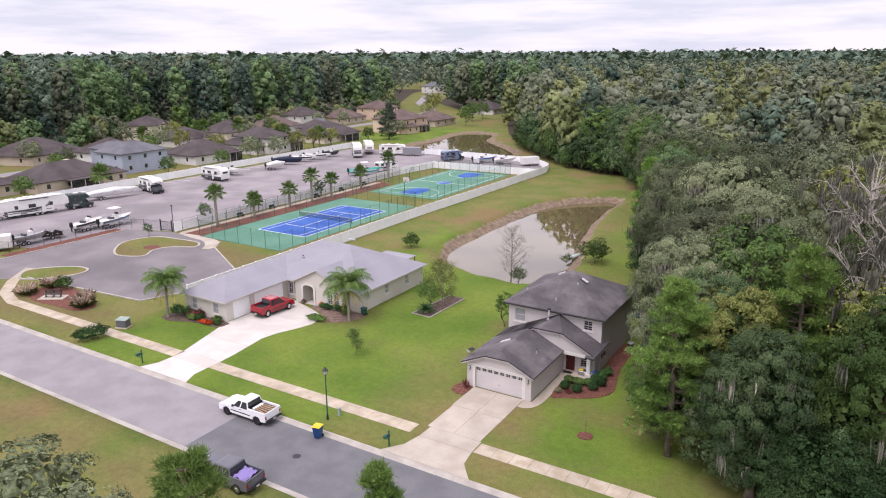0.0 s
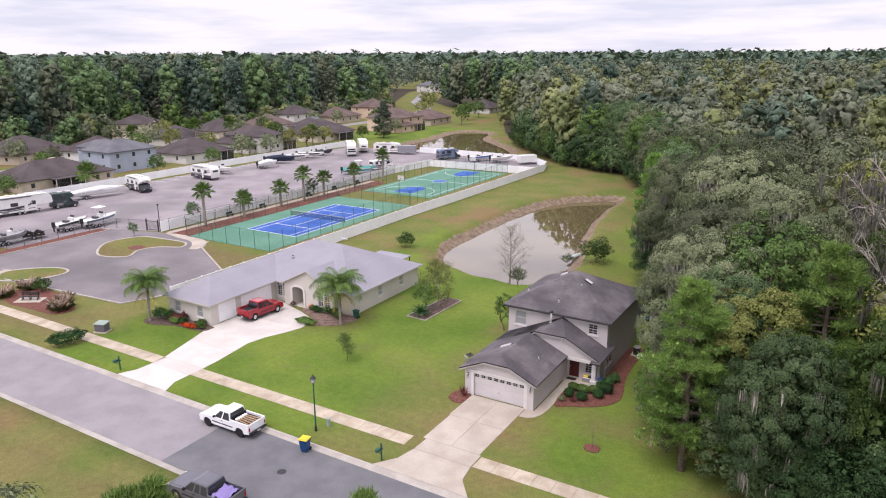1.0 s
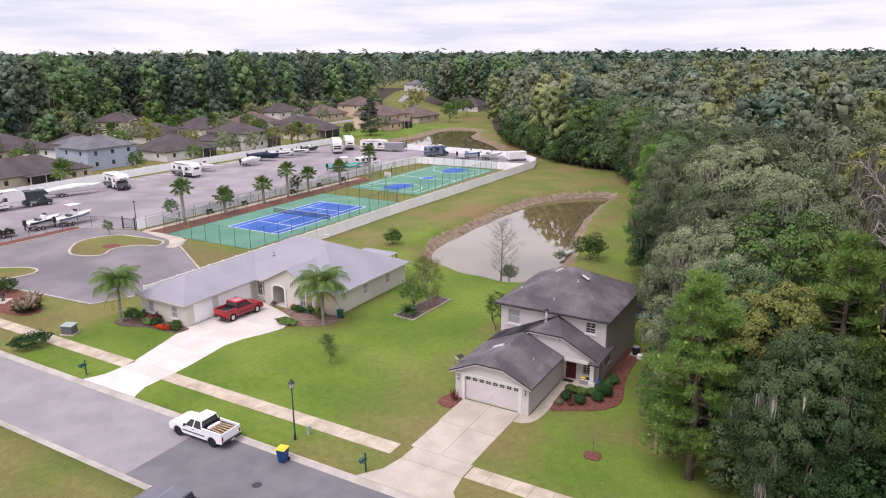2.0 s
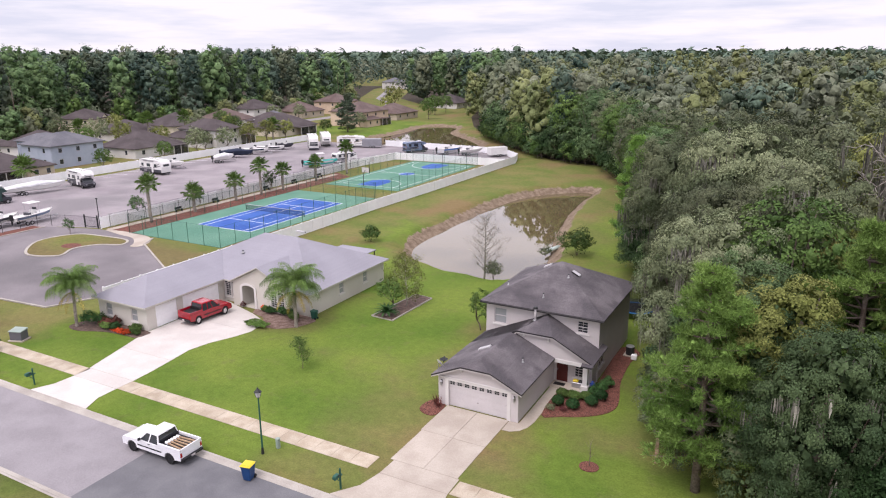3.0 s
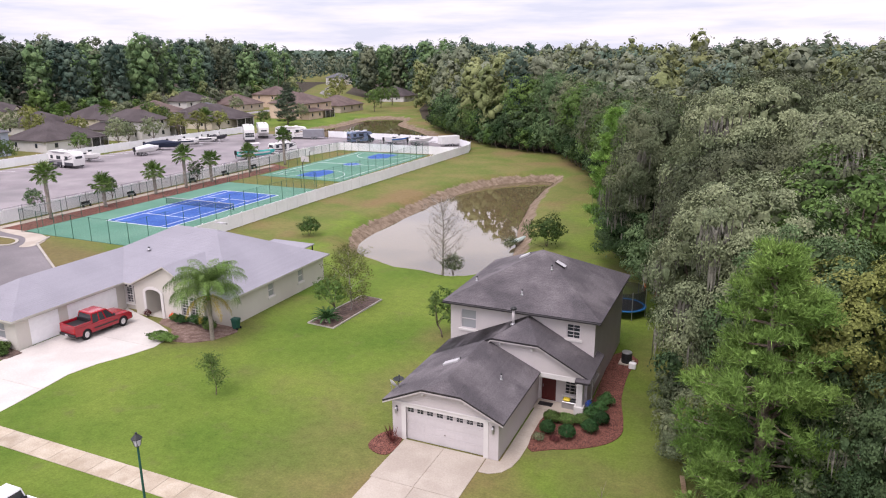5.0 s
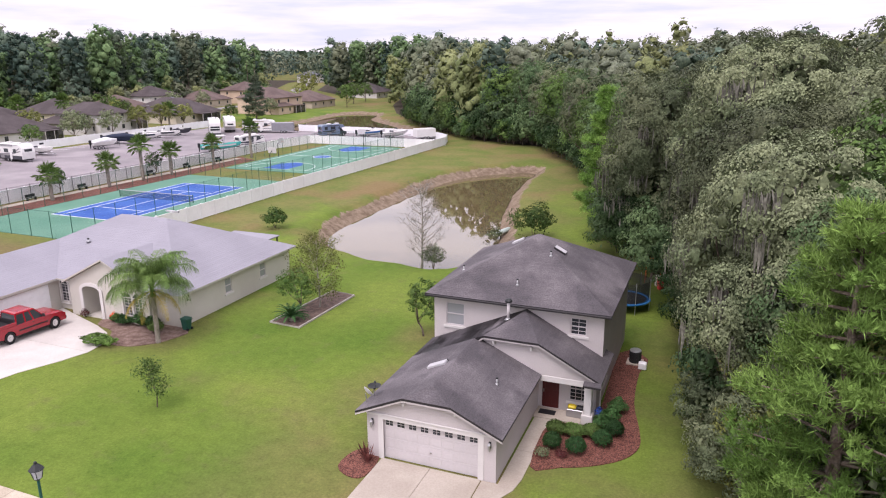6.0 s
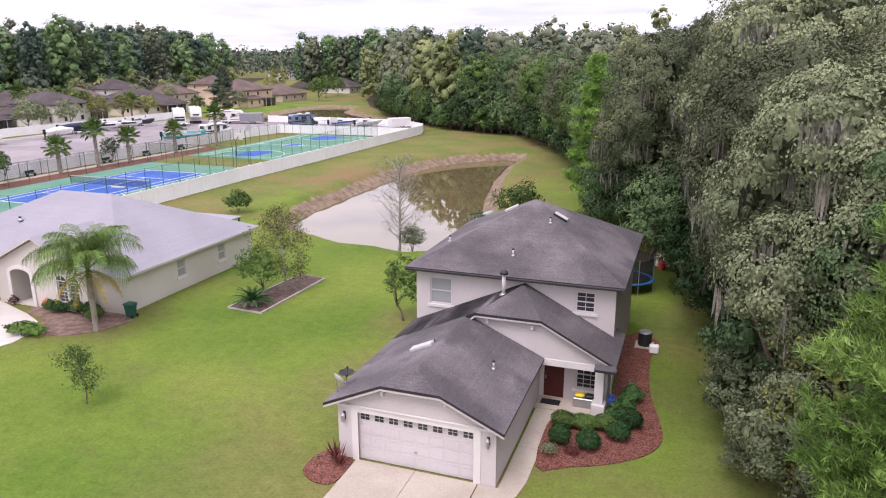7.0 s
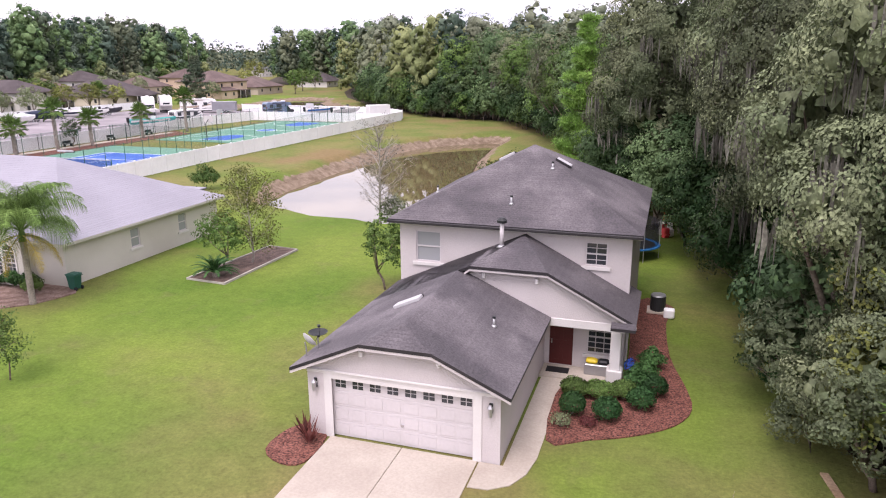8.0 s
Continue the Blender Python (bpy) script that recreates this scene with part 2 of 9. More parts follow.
def turf_material():
    """Mown turf: watered green lots that fade into drier common land, with patchy wear."""
    m = bpy.data.materials.new("mown_turf")
    m.use_nodes = True
    n, l = m.node_tree.nodes, m.node_tree.links
    b = n["Principled BSDF"]
    b.inputs["Roughness"].default_value, b.inputs["Specular IOR Level"].default_value = 0.95, 0.1
    geo, sep = n.new("ShaderNodeNewGeometry"), n.new("ShaderNodeSeparateXYZ")
    l.new(geo.outputs["Position"], sep.inputs["Vector"])

    def tex(s, d=5.0, rough=0.5):
        t = n.new("ShaderNodeTexNoise")
        t.inputs["Scale"].default_value, t.inputs["Detail"].default_value, t.inputs["Roughness"].default_value = s, d, rough
        l.new(geo.outputs["Position"], t.inputs["Vector"])
        return t.outputs["Fac"]

    def calc(op, a, c=0.0, clamp=False):
        x = n.new("ShaderNodeMath")
        x.operation, x.use_clamp = op, clamp
        for i, v in enumerate((a, c)):
            if isinstance(v, (int, float)):
                x.inputs[i].default_value = v
            else:
                l.new(v, x.inputs[i])
        return x.outputs[0]

    def mix(f, a, c, kind="MIX"):
        x = n.new("ShaderNodeMix")
        x.data_type, x.blend_type = "RGBA", kind
        for sock, v in (("Factor", f), ("A", a), ("B", c)):
            if isinstance(v, tuple):
                x.inputs[sock].default_value = (*v, 1)
            elif isinstance(v, (int, float)):
                x.inputs[sock].default_value = v
            else:
                l.new(v, x.inputs[sock])
        return x.outputs["Result"]

    def lot(x0, x1, y0, y1, soft):
        fx = calc("SUBTRACT", (x1 - x0) / 2, calc("ABSOLUTE", calc("SUBTRACT", sep.outputs["X"], (x0 + x1) / 2)))
        fy = calc("SUBTRACT", (y1 - y0) / 2, calc("ABSOLUTE", calc("SUBTRACT", sep.outputs["Y"], (y0 + y1) / 2)))
        return calc("DIVIDE", calc("MINIMUM", fx, fy), soft)

    green = None
    for box in ((-72, -33, 37, 62, 4), (-50, -30, 56, 88, 5), (-56, -26, 70, 90, 4), (-64, -54, 80, 108, 5), (-175, -120, 200, 262, 8), (-36, -20, 90, 140, 9), (-26.5, -13, 56, 90, 5), (-23, -5, 44, 58, 5)):
        k = lot(*box)
        green = k if green is None else calc("MAXIMUM", green, k)
    worn = None
    for box in ((-98, -73.5, 62, 80.8, 4), (-135, -72.5, 41.5, 52, 4), (-110, -88, 60, 72, 3), (-80, -40, 26, 33, 5)):
        k = lot(*box)
        worn = k if worn is None else calc("MAXIMUM", worn, k)
    wob = calc("MULTIPLY", calc("SUBTRACT", tex(0.22), 0.5), 2.6)
    green = calc("ADD", green, wob, True)
    lush = mix(calc("MULTIPLY", calc("SUBTRACT", tex(0.11), 0.36), 3.6, True), (0.086, 0.146, 0.021), (0.142, 0.194, 0.034))
    dry = mix(calc("MULTIPLY", calc("SUBTRACT", tex(0.16), 0.36), 3.6, True), (0.112, 0.145, 0.034), (0.172, 0.160, 0.056))
    dry = mix(calc("MULTIPLY", calc("SUBTRACT", tex(0.07), 0.52), 7, True), dry, (0.190, 0.138, 0.064))
    col = mix(green, dry, lush)
    worn = calc("MULTIPLY", calc("ADD", worn, calc("MULTIPLY", wob, 0.6), True), 0.92)
    col = mix(worn, col, mix(tex(0.4), (0.135, 0.100, 0.048), (0.175, 0.150, 0.062)))
    patch = calc("MULTIPLY", calc("SUBTRACT", tex(0.55, 6, 0.6), 0.56), 6, True)
    col = mix(calc("MULTIPLY", patch, 0.35), col, (0.140, 0.115, 0.06))
    fine = tex(7.0, 6, 0.7)
    col = mix(1.0, col, calc("ADD", 0.40, calc("MULTIPLY", fine, 1.2)), "MULTIPLY")
    col = mix(1.0, col, calc("ADD", 0.6, calc("MULTIPLY", tex(1.6, 6, 0.7), 0.8)), "MULTIPLY")
    south = calc("MULTIPLY", calc("SUBTRACT", 99.0, sep.outputs["Y"]), 0.12, True)
    lip = calc("SUBTRACT", calc("ADD", -0.42, calc("MULTIPLY", calc("SUBTRACT", tex(0.55, 6, 0.7), 0.5), 1.5)), calc("MULTIPLY", south, 0.65))
    bare = calc("MULTIPLY", calc("SUBTRACT", lip, sep.outputs["Z"]), 9.0, True)
    soil = mix(calc("MULTIPLY", calc("SUBTRACT", tex(1.1, 8, 0.7), 0.40), 5.0, True), (0.150, 0.110, 0.075), (0.265, 0.205, 0.150))
    soil = mix(1.0, soil, calc("ADD", 0.5, tex(5.0, 6, 0.7)), "MULTIPLY")
    col = mix(bare, col, soil)
    l.new(col, b.inputs["Base Color"])
    bp = n.new("ShaderNodeBump")
    bp.inputs["Strength"].default_value, bp.inputs["Distance"].default_value = 0.7, 0.06
    l.new(fine, bp.inputs["Height"])
    l.new(bp.outputs["Normal"], b.inputs["Normal"])
    return m


TURF = turf_material()

# ---- mesh helpers ----
from mathutils.geometry import tessellate_polygon


class Shape:
    """Collects vertices and faces, then becomes one mesh."""

    def __init__(self):
        self.v, self.f = [], []

    def add(self, verts, faces):
        k = len(self.v)
        self.v += [tuple(p) for p in verts]
        self.f += [tuple(i + k for i in f) for f in faces]
        return self

    def box(self, lo, hi, bev=0.0):
        (x0, y0, z0), (x1, y1, z1) = lo, hi
        b = min(bev, 0.45 * min(x1 - x0, y1 - y0, z1 - z0))
        if b <= 0:
            return self.add([(x, y, z) for z in (z0, z1) for x, y in ((x0, y0), (x1, y0), (x1, y1), (x0, y1))],
                            [(3, 2, 1, 0), (4, 5, 6, 7), (0, 1, 5, 4), (1, 2, 6, 5), (2, 3, 7, 6), (3, 0, 4, 7)])
        rings = []
        for z, i in ((z0, b), (z0 + b, 0), (z1 - b, 0), (z1, b)):
            a = b if i == 0 else b * 1.6
            rings.append([(x0 + i, y0 + a, z), (x0 + a, y0 + i, z), (x1 - a, y0 + i, z), (x1 - i, y0 + a, z),
                          (x1 - i, y1 - a, z), (x1 - a, y1 - i, z), (x0 + a, y1 - i, z), (x0 + i, y1 - a, z)])
        return self.loft(rings)

    def loft(self, rings, caps=True, closed=True):
        n = len(rings[0])
        f = [(r * n + i, r * n + (i + 1) % n, (r + 1) * n + (i + 1) % n, (r + 1) * n + i)
             for r in range(len(rings) - 1) for i in range(n if closed else n - 1)]
        if caps and closed:
            f += [tuple(reversed(range(n))), tuple(range((len(rings) - 1) * n, len(rings) * n))]
        return self.add([p for r in rings for p in r], f)

    def prism(self, poly, z0, z1):
        n = len(poly)
        if n <= 4:
            return self.loft([[(x, y, z0) for x, y in poly], [(x, y, z1) for x, y in poly]])
        tri = tessellate_polygon([[Vector((x, y, 0)) for x, y in poly]])
        area = sum(poly[i][0] * poly[(i + 1) % n][1] - poly[(i + 1) % n][0] * poly[i][1] for i in range(n))
        ups = [t if sum((poly[t[i]][0] * poly[t[(i + 1) % 3]][1] - poly[t[(i + 1) % 3]][0] * poly[t[i]][1]) for i in range(3)) > 0 else tuple(reversed(t)) for t in tri]
        sides = [(i, (i + 1) % n, n + (i + 1) % n, n + i) for i in range(n)]
        if area < 0:
            sides = [tuple(reversed(f)) for f in sides]
        return self.add([(x, y, z0) for x, y in poly] + [(x, y, z1) for x, y in poly],
                        sides + [tuple(n + i for i in t) for t in ups] + [tuple(reversed(t)) for t in ups])

    def side(self, poly, y0, y1):
        """A profile in x, z drawn out along y."""
        return self.loft([[(x, y0, z) for x, z in poly], [(x, y1, z) for x, z in poly]])

    def across(self, poly, x0, x1):
        """A profile in y, z drawn out along x."""
        return self.loft([[(x0, y, z) for y, z in poly], [(x1, y, z) for y, z in poly]])

    def tube(self, pts, radii, n=8, caps=True):
        pts = [Vector(p) for p in pts]
        if isinstance(radii, (int, float)):
            radii = [radii] * len(pts)
        radii = [float(q) for q in radii]
        rings = []
        for i, p in enumerate(pts):
            d = (pts[min(i + 1, len(pts) - 1)] - pts[max(i - 1, 0)]).normalized()
            u = d.orthogonal().normalized() if abs(d.z) > 0.95 or abs(d.z) < 0.05 else d.cross(Vector((0, 0, 1))).normalized()
            if abs(d.z) > 0.95:
                u = Vector((1, 0, 0)) - d * d.x
                u.normalize()
            w = d.cross(u)
            rings.append([p + radii[i] * (math.cos(a) * u + math.sin(a) * w) for a in (2 * math.pi * k / n for k in range(n))])
        return self.loft(rings, caps)

    def cyl(self, a, b, r, r2=None, n=12):
        return self.tube([a, b], [r, r if r2 is None else r2], n)

    def ball(self, c, r, n=10, m=6, top=1.0, bottom=-1.0):
        r = (r, r, r) if isinstance(r, (int, float)) else r
        rings = []
        for j in range(m + 1):
            s = bottom + (top - bottom) * j / m
            s = max(-0.995, min(0.995, s))
            q = math.sqrt(1 - s * s)
            rings.append([(c[0] + r[0] * q * math.cos(a), c[1] + r[1] * q * math.sin(a), c[2] + r[2] * s)
                          for a in (2 * math.pi * k / n for k in range(n))])
        return self.loft(rings)

    def mesh(self, name, smooth=False):
        me = bpy.data.meshes.new(name)
        me.from_pydata(self.v, [], self.f)
        if smooth:
            me.polygons.foreach_set("use_smooth", [True] * len(me.polygons))
        me.update()
        return me


def thing(name, label, category, at=(0, 0, 0), turn=0.0, group="", kind=""):
    ob = new(name)
    ob.empty_display_size = 0.2
    ob.matrix_world = pose(*at, 0, 0, turn)
    return tagged(ob, label, category, group, kind)


def part(name, shape, material, parent=None, label="", smooth=False):
    me = shape if isinstance(shape, bpy.types.Mesh) else shape.mesh(name, smooth)
    if material and not me.materials:
        me.materials.append(material)
    ob = new(name, me)
    ob.parent = parent
    if label:
        ob["label"] = label
    return ob


def structure(name, shape, material, label, category, smooth=False):
    return tagged(part(name, shape, material, None, "", smooth), label, category, "", "structure")


def flat(poly, z):
    s, tri = Shape(), tessellate_polygon([[Vector((x, y, 0)) for x, y in poly]])
    return s.add([(x, y, z) for x, y in poly], [tuple(t) for t in tri])


def slab(poly, z0, z1):
    return Shape().prism(poly, z0, z1)


def ring_band(poly, w, z0, z1, closed=True):
    """A kerb of width w that follows a polyline, standing from z0 to z1."""
    n, s = len(poly), Shape()
    pts = [Vector(p) for p in poly]
    outs = []
    for i, p in enumerate(pts):
        a = pts[(i - 1) % n] if closed or i else p
        b = pts[(i + 1) % n] if closed or i < n - 1 else p
        d = (b - a).normalized()
        outs.append(Vector((d.y, -d.x)) * w * 0.5)
    sec = [[(*(p - o), z0), (*(p - o), z1), (*(p + o), z1), (*(p + o), z0)] for p, o in zip(pts, outs)]
    if closed:
        sec.append(sec[0])
    return s.loft(sec, caps=not closed)


def smooth_poly(poly, k=4):
    """A closed Catmull-Rom curve through the corners."""
    n, out = len(poly), []
    for i in range(n):
        p0, p1, p2, p3 = (Vector(poly[(i + j) % n]) for j in (-1, 0, 1, 2))
        for t in (j / k for j in range(k)):
            out.append(tuple(0.5 * (2 * p1 + (p2 - p0) * t + (2 * p0 - 5 * p1 + 4 * p2 - p3) * t * t + (3 * p1 - p0 - 3 * p2 + p3) * t ** 3)))
    return out


def clip(poly, axis, low, high):
    """The part of a convex polygon, in 3D, between two parallel planes."""
    for sign, lim in ((1, low), (-1, -high)):
        out = []
        for i, p in enumerate(poly):
            q = poly[(i + 1) % len(poly)]
            a, b = sign * p.dot(axis) - lim, sign * q.dot(axis) - lim
            if a >= 0:
                out.append(p)
            if (a > 0 > b) or (a < 0 < b):
                out.append(p.lerp(q, a / (a - b)))
        poly = out
        if len(poly) < 3:
            return []
    return poly


def shingled(poly, shape, course=0.15, lift=0.006):
    """Overlapping courses on a sloping roof plane."""
    poly = [Vector(p) for p in poly]
    nrm = (poly[1] - poly[0]).cross(poly[2] - poly[0])
    for i in range(3, len(poly)):
        if nrm.length < 1e-6:
            nrm = (poly[i - 1] - poly[0]).cross(poly[i] - poly[0])
    nrm.normalize()
    if nrm.z < 0:
        nrm.negate()
    up = (Vector((0, 0, 1)) - nrm * nrm.z).normalized()
    lo, hi = min(p.dot(up) for p in poly), max(p.dot(up) for p in poly)
    k = max(1, round((hi - lo) / course))
    for i in range(k):
        a, b = lo + (hi - lo) * i / k, lo + (hi - lo) * (i + 1) / k
        c = clip(poly, up, a, b)
        if len(c) < 3:
            continue
        top = [p + nrm * (0.004 + lift * (b - p.dot(up)) / (b - a)) for p in c]
        m = len(c)
        shape.add(top + c, [tuple(range(m))] + [(j, m + j, m + (j + 1) % m, (j + 1) % m) for j in range(m)])
    return shape


rng = np.random.default_rng(7)


def cards(centres, normals, length, width, r=rng, droop=0.0, fold=0.25):
    """Leaf cards: a folded quad of two triangles pairs for each centre, tilted round its normal. Returns vertices, faces."""
    n = len(centres)
    normals = normals / np.maximum(np.linalg.norm(normals, axis=1, keepdims=True), 1e-6)
    t = np.cross(normals, r.normal(size=(n, 3)))
    t /= np.maximum(np.linalg.norm(t, axis=1, keepdims=True), 1e-6)
    t[:, 2] -= droop
    b = np.cross(normals, t)
    ln = length * r.uniform(0.6, 1.3, (n, 1))
    wd = width * r.uniform(0.6, 1.3, (n, 1))
    c0, c1 = centres - t * ln * 0.5, centres + t * ln * 0.5
    lift = normals * wd * fold
    v = np.stack([c0, centres + b * wd * 0.5 + lift, c1, centres - b * wd * 0.5 + lift], 1).reshape(-1, 3)
    i = np.arange(n)[:, None] * 4
    f = np.concatenate([i + [0, 1, 2], i + [0, 2, 3]], 0)
    return v, f


def array_mesh(name, v, f, material):
    me = bpy.data.meshes.new(name)
    v, f = np.asarray(v, np.float32), np.asarray(f, np.int32)
    me.vertices.add(len(v))
    me.vertices.foreach_set("co", v.ravel())
    me.loops.add(f.size)
    me.loops.foreach_set("vertex_index", f.ravel())
    me.polygons.add(len(f))
    me.polygons.foreach_set("loop_start", np.arange(0, f.size, f.shape[1], dtype=np.int32))
    me.polygons.foreach_set("loop_total", np.full(len(f), f.shape[1], np.int32))
    me.update(calc_edges=True)
    me.materials.append(material)
    return me


def joined(parts):
    v, f, k = [], [], 0
    for a, b in parts:
        v.append(a)
        f.append(b + k)
        k += len(a)
    return np.concatenate(v), np.concatenate(f)

# ---- ground, roads and paths ----
POND = smooth_poly([(-53.6, 93.5), (-56.0, 99.5), (-56.6, 112), (-56.6, 127), (-55.4, 138), (-51.5, 145.5), (-47.0, 149.5), (-44.2, 149.0),
                    (-43.9, 141.0), (-42.4, 128), (-39.2, 112), (-36.4, 102), (-35.2, 94), (-37.5, 88.3), (-43.0, 88.6), (-49.0, 90.6)])
POND_FAR = smooth_poly([(-135, 205), (-120, 189), (-100, 193), (-96, 204), (-104, 216), (-121, 234), (-128, 252), (-140, 252), (-137, 228)])
STREET_S, STREET_N = 34.0, 41.85


def inside(px, py, poly):
    hit = np.zeros(px.shape, bool)
    for (x0, y0), (x1, y1) in zip(poly, poly[1:] + poly[:1]):
        if y0 != y1:
            hit ^= ((y0 > py) != (y1 > py)) & (px < (x1 - x0) * (py - y0) / (y1 - y0) + x0)
    return hit


def distance(px, py, poly):
    best = np.full(px.shape, 1e9)
    for (x0, y0), (x1, y1) in zip(poly, poly[1:] + poly[:1]):
        dx, dy = x1 - x0, y1 - y0
        t = np.clip(((px - x0) * dx + (py - y0) * dy) / max(dx * dx + dy * dy, 1e-9), 0, 1)
        best = np.minimum(best, np.hypot(px - x0 - t * dx, py - y0 - t * dy))
    return best


def ground_height(px, py):
    """Level lots, with the street bed and the two ponds sunk into them."""
    z = np.zeros(px.shape)
    for poly, deep, slope in ((POND, 1.5, 2.6), (POND_FAR, 1.2, 4.5)):
        d = distance(px, py, poly)
        s = np.where(inside(px, py, poly), -d, d)
        wob = 0.14 * np.sin(px * 0.9 + py * 0.6) + 0.12 * np.sin(py * 1.3 - px * 0.4)
        z = np.minimum(z, np.clip((s + wob) / slope, -0.6, 1.0) * deep - deep)
    z = np.where((py > STREET_S - 0.08) & (py < STREET_N + 0.08), -0.45, z)
    return z


def lines(*spans):
    out = []
    for a, b, s in spans:
        out += list(np.arange(a, b, s))
    return np.array(sorted(set(np.round(out, 3))))


gx = lines((-4200, -1000, 800), (-1000, -300, 100), (-300, -150, 15), (-150, -66, 3), (-66, -26, 0.8), (-26, 20, 3), (20, 300, 40), (300, 4300, 800))
gy = lines((-4000, -400, 800), (-400, 0, 50), (0, 33, 4), (47.5, 84, 2.5), (84, 156, 0.9), (156, 265, 3), (265, 500, 40), (500, 4900, 700))
gy = np.array(sorted([*gy, 33.9, 33.96, 41.9, 41.96, 44.0, 46.0]))
mx, my = np.meshgrid(gx, gy)
mz = ground_height(mx, my)
nx, ny = len(gx), len(gy)
ii = (np.arange(ny - 1)[:, None] * nx + np.arange(nx - 1)).ravel()[:, None]
ground_mesh = array_mesh("ground", np.stack([mx, my, mz], -1).reshape(-1, 3), ii + [0, 1, nx + 1, nx], TURF)
pc = ground_mesh.polygons
pc.foreach_set("use_smooth", [True] * len(pc))
ground = tagged(new("ground", ground_mesh), "level mown grass land with sunken pond basins", "ground", "", "structure")

structure("water", flat(POND, -1.42), WATER, "still brown retention pond reflecting the overcast sky", "pond")
structure("water_2", flat(POND_FAR, -1.1), WATER, "still far pond beside the boat yard", "pond")

# The street, with a newer stretch, gutter kerbs and the walk along it.
structure("road", Shape().box((-420, STREET_S, -0.4), (-43.0, STREET_N, -0.12)), ASPHALT, "worn pale grey asphalt residential street", "road")
structure("road_2", Shape().box((-43.0, STREET_S, -0.4), (160, STREET_N, -0.12)), ASPHALT_NEW, "darker newer asphalt stretch of the street", "road")
KERB_PROFILE = [(0, -0.4), (0, -0.115), (0.30, -0.095), (0.36, -0.06), (0.45, 0.01), (0.60, 0.015), (0.60, -0.4)]
kerb_n = [(STREET_N - 0.45 + a, z) for a, z in KERB_PROFILE]
structure("kerb_north", Shape().across(kerb_n, -420, 160), KERB, "rolled concrete kerb along the street", "kerb")
kerb_s = [(STREET_S + 0.45 - a, z) for a, z in KERB_PROFILE]
structure("kerb_south", Shape().across(list(reversed(kerb_s)), -420, 160), KERB, "rolled concrete kerb along the street", "kerb")


# Driveways, walks, lots and their kerbs.
def piece_row(name, label, category, pieces, material, z0=-0.1, z1=0.03, joint=0.012):
    """Paving of separate slabs with open joints, as parts of one piece of the setting."""
    home = tagged(new(name), label, category, "", "structure")
    for poly in pieces:
        c = (sum(p[0] for p in poly) / len(poly), sum(p[1] for p in poly) / len(poly))
        shr = [(x + math.copysign(joint, c[0] - x), y + math.copysign(joint, c[1] - y)) for x, y in poly]
        part("slab", slab(shr, z0, z1), material, home)
    return home


def rect(x0, x1, y0, y1):
    return [(x0, y0), (x1, y0), (x1, y1), (x0, y1)]


piece_row("pavement", "tan concrete walk slabs along the street", "pavement",
          [rect(x, x + 1.52, 45.35, 46.85) for x in np.arange(-90.0, -59.0, 1.52)]
          + [rect(x, x + 1.52, 45.35, 46.85) for x in np.arange(-52.8, -28.5, 1.52)]
          + [rect(x, x + 1.52, 45.35, 46.85) for x in np.arange(-22.5, 60, 1.52)], CONCRETE_OLD)
piece_row("pavement_2", "tan concrete walk curving into the car park", "pavement",
          [[(-90.1, 45.4), (-90.1, 46.9), (-94.0, 48.2), (-94.9, 46.9)], [(-94.0, 48.2), (-94.9, 46.9), (-99.2, 50.2), (-98.0, 51.2)],
           [(-98.0, 51.2), (-99.2, 50.2), (-103.4, 55.2), (-101.9, 55.6)]], CONCRETE_OLD)

piece_row("driveway", "wide white concrete driveway with a flared mouth", "driveway",
          [[(-58.9, 42.0), (-52.0, 42.0), (-52.75, 43.6), (-52.8, 45.3), (-58.1, 45.3), (-58.15, 43.6)],
           [(-58.1, 45.3), (-52.8, 45.3), (-52.8, 46.9), (-58.3, 46.9)],
           [(-58.3, 46.9), (-52.8, 46.9), (-52.95, 49.0), (-53.25, 51.2), (-59.6, 51.2)],
           [(-59.6, 51.2), (-53.25, 51.2), (-53.6, 53.5), (-53.2, 55.6), (-52.2, 57.9), (-51.7, 59.6), (-60.62, 59.6), (-60.62, 55.0), (-60.55, 54.2)],
           [(-60.62, 59.6), (-51.7, 59.6), (-51.9, 61.0), (-53.2, 62.6), (-55.0, 63.4), (-60.62, 65.25)]], CONCRETE_WHITE)
piece_row("driveway_2", "tan stained concrete driveway up to a garage", "driveway",
          [[(-29.0, 42.0), (-21.0, 42.0), (-22.3, 43.6), (-22.55, 45.3), (-27.5, 45.3), (-27.85, 43.6)],
           [(-27.5, 45.3), (-22.55, 45.3), (-22.6, 47.0), (-27.45, 47.0)],
           rect(-27.75, -25.25, 47.0, 51.2), rect(-25.25, -22.75, 47.0, 51.2), rect(-27.85, -25.3, 51.2, 55.3), rect(-25.3, -22.75, 51.2, 55.3)], CONCRETE)
piece_row("front_walk", "curved tan concrete path to the front porch", "path",
          [[(-22.72, 55.25), (-22.72, 53.85), (-22.1, 53.9), (-21.5, 54.3), (-21.15, 55.0), (-21.0, 56.0), (-21.0, 58.4), (-21.95, 58.4), (-21.95, 55.25)],
           [(-21.95, 58.4), (-21.0, 58.4), (-21.0, 62.0), (-21.95, 62.0)]], CONCRETE)

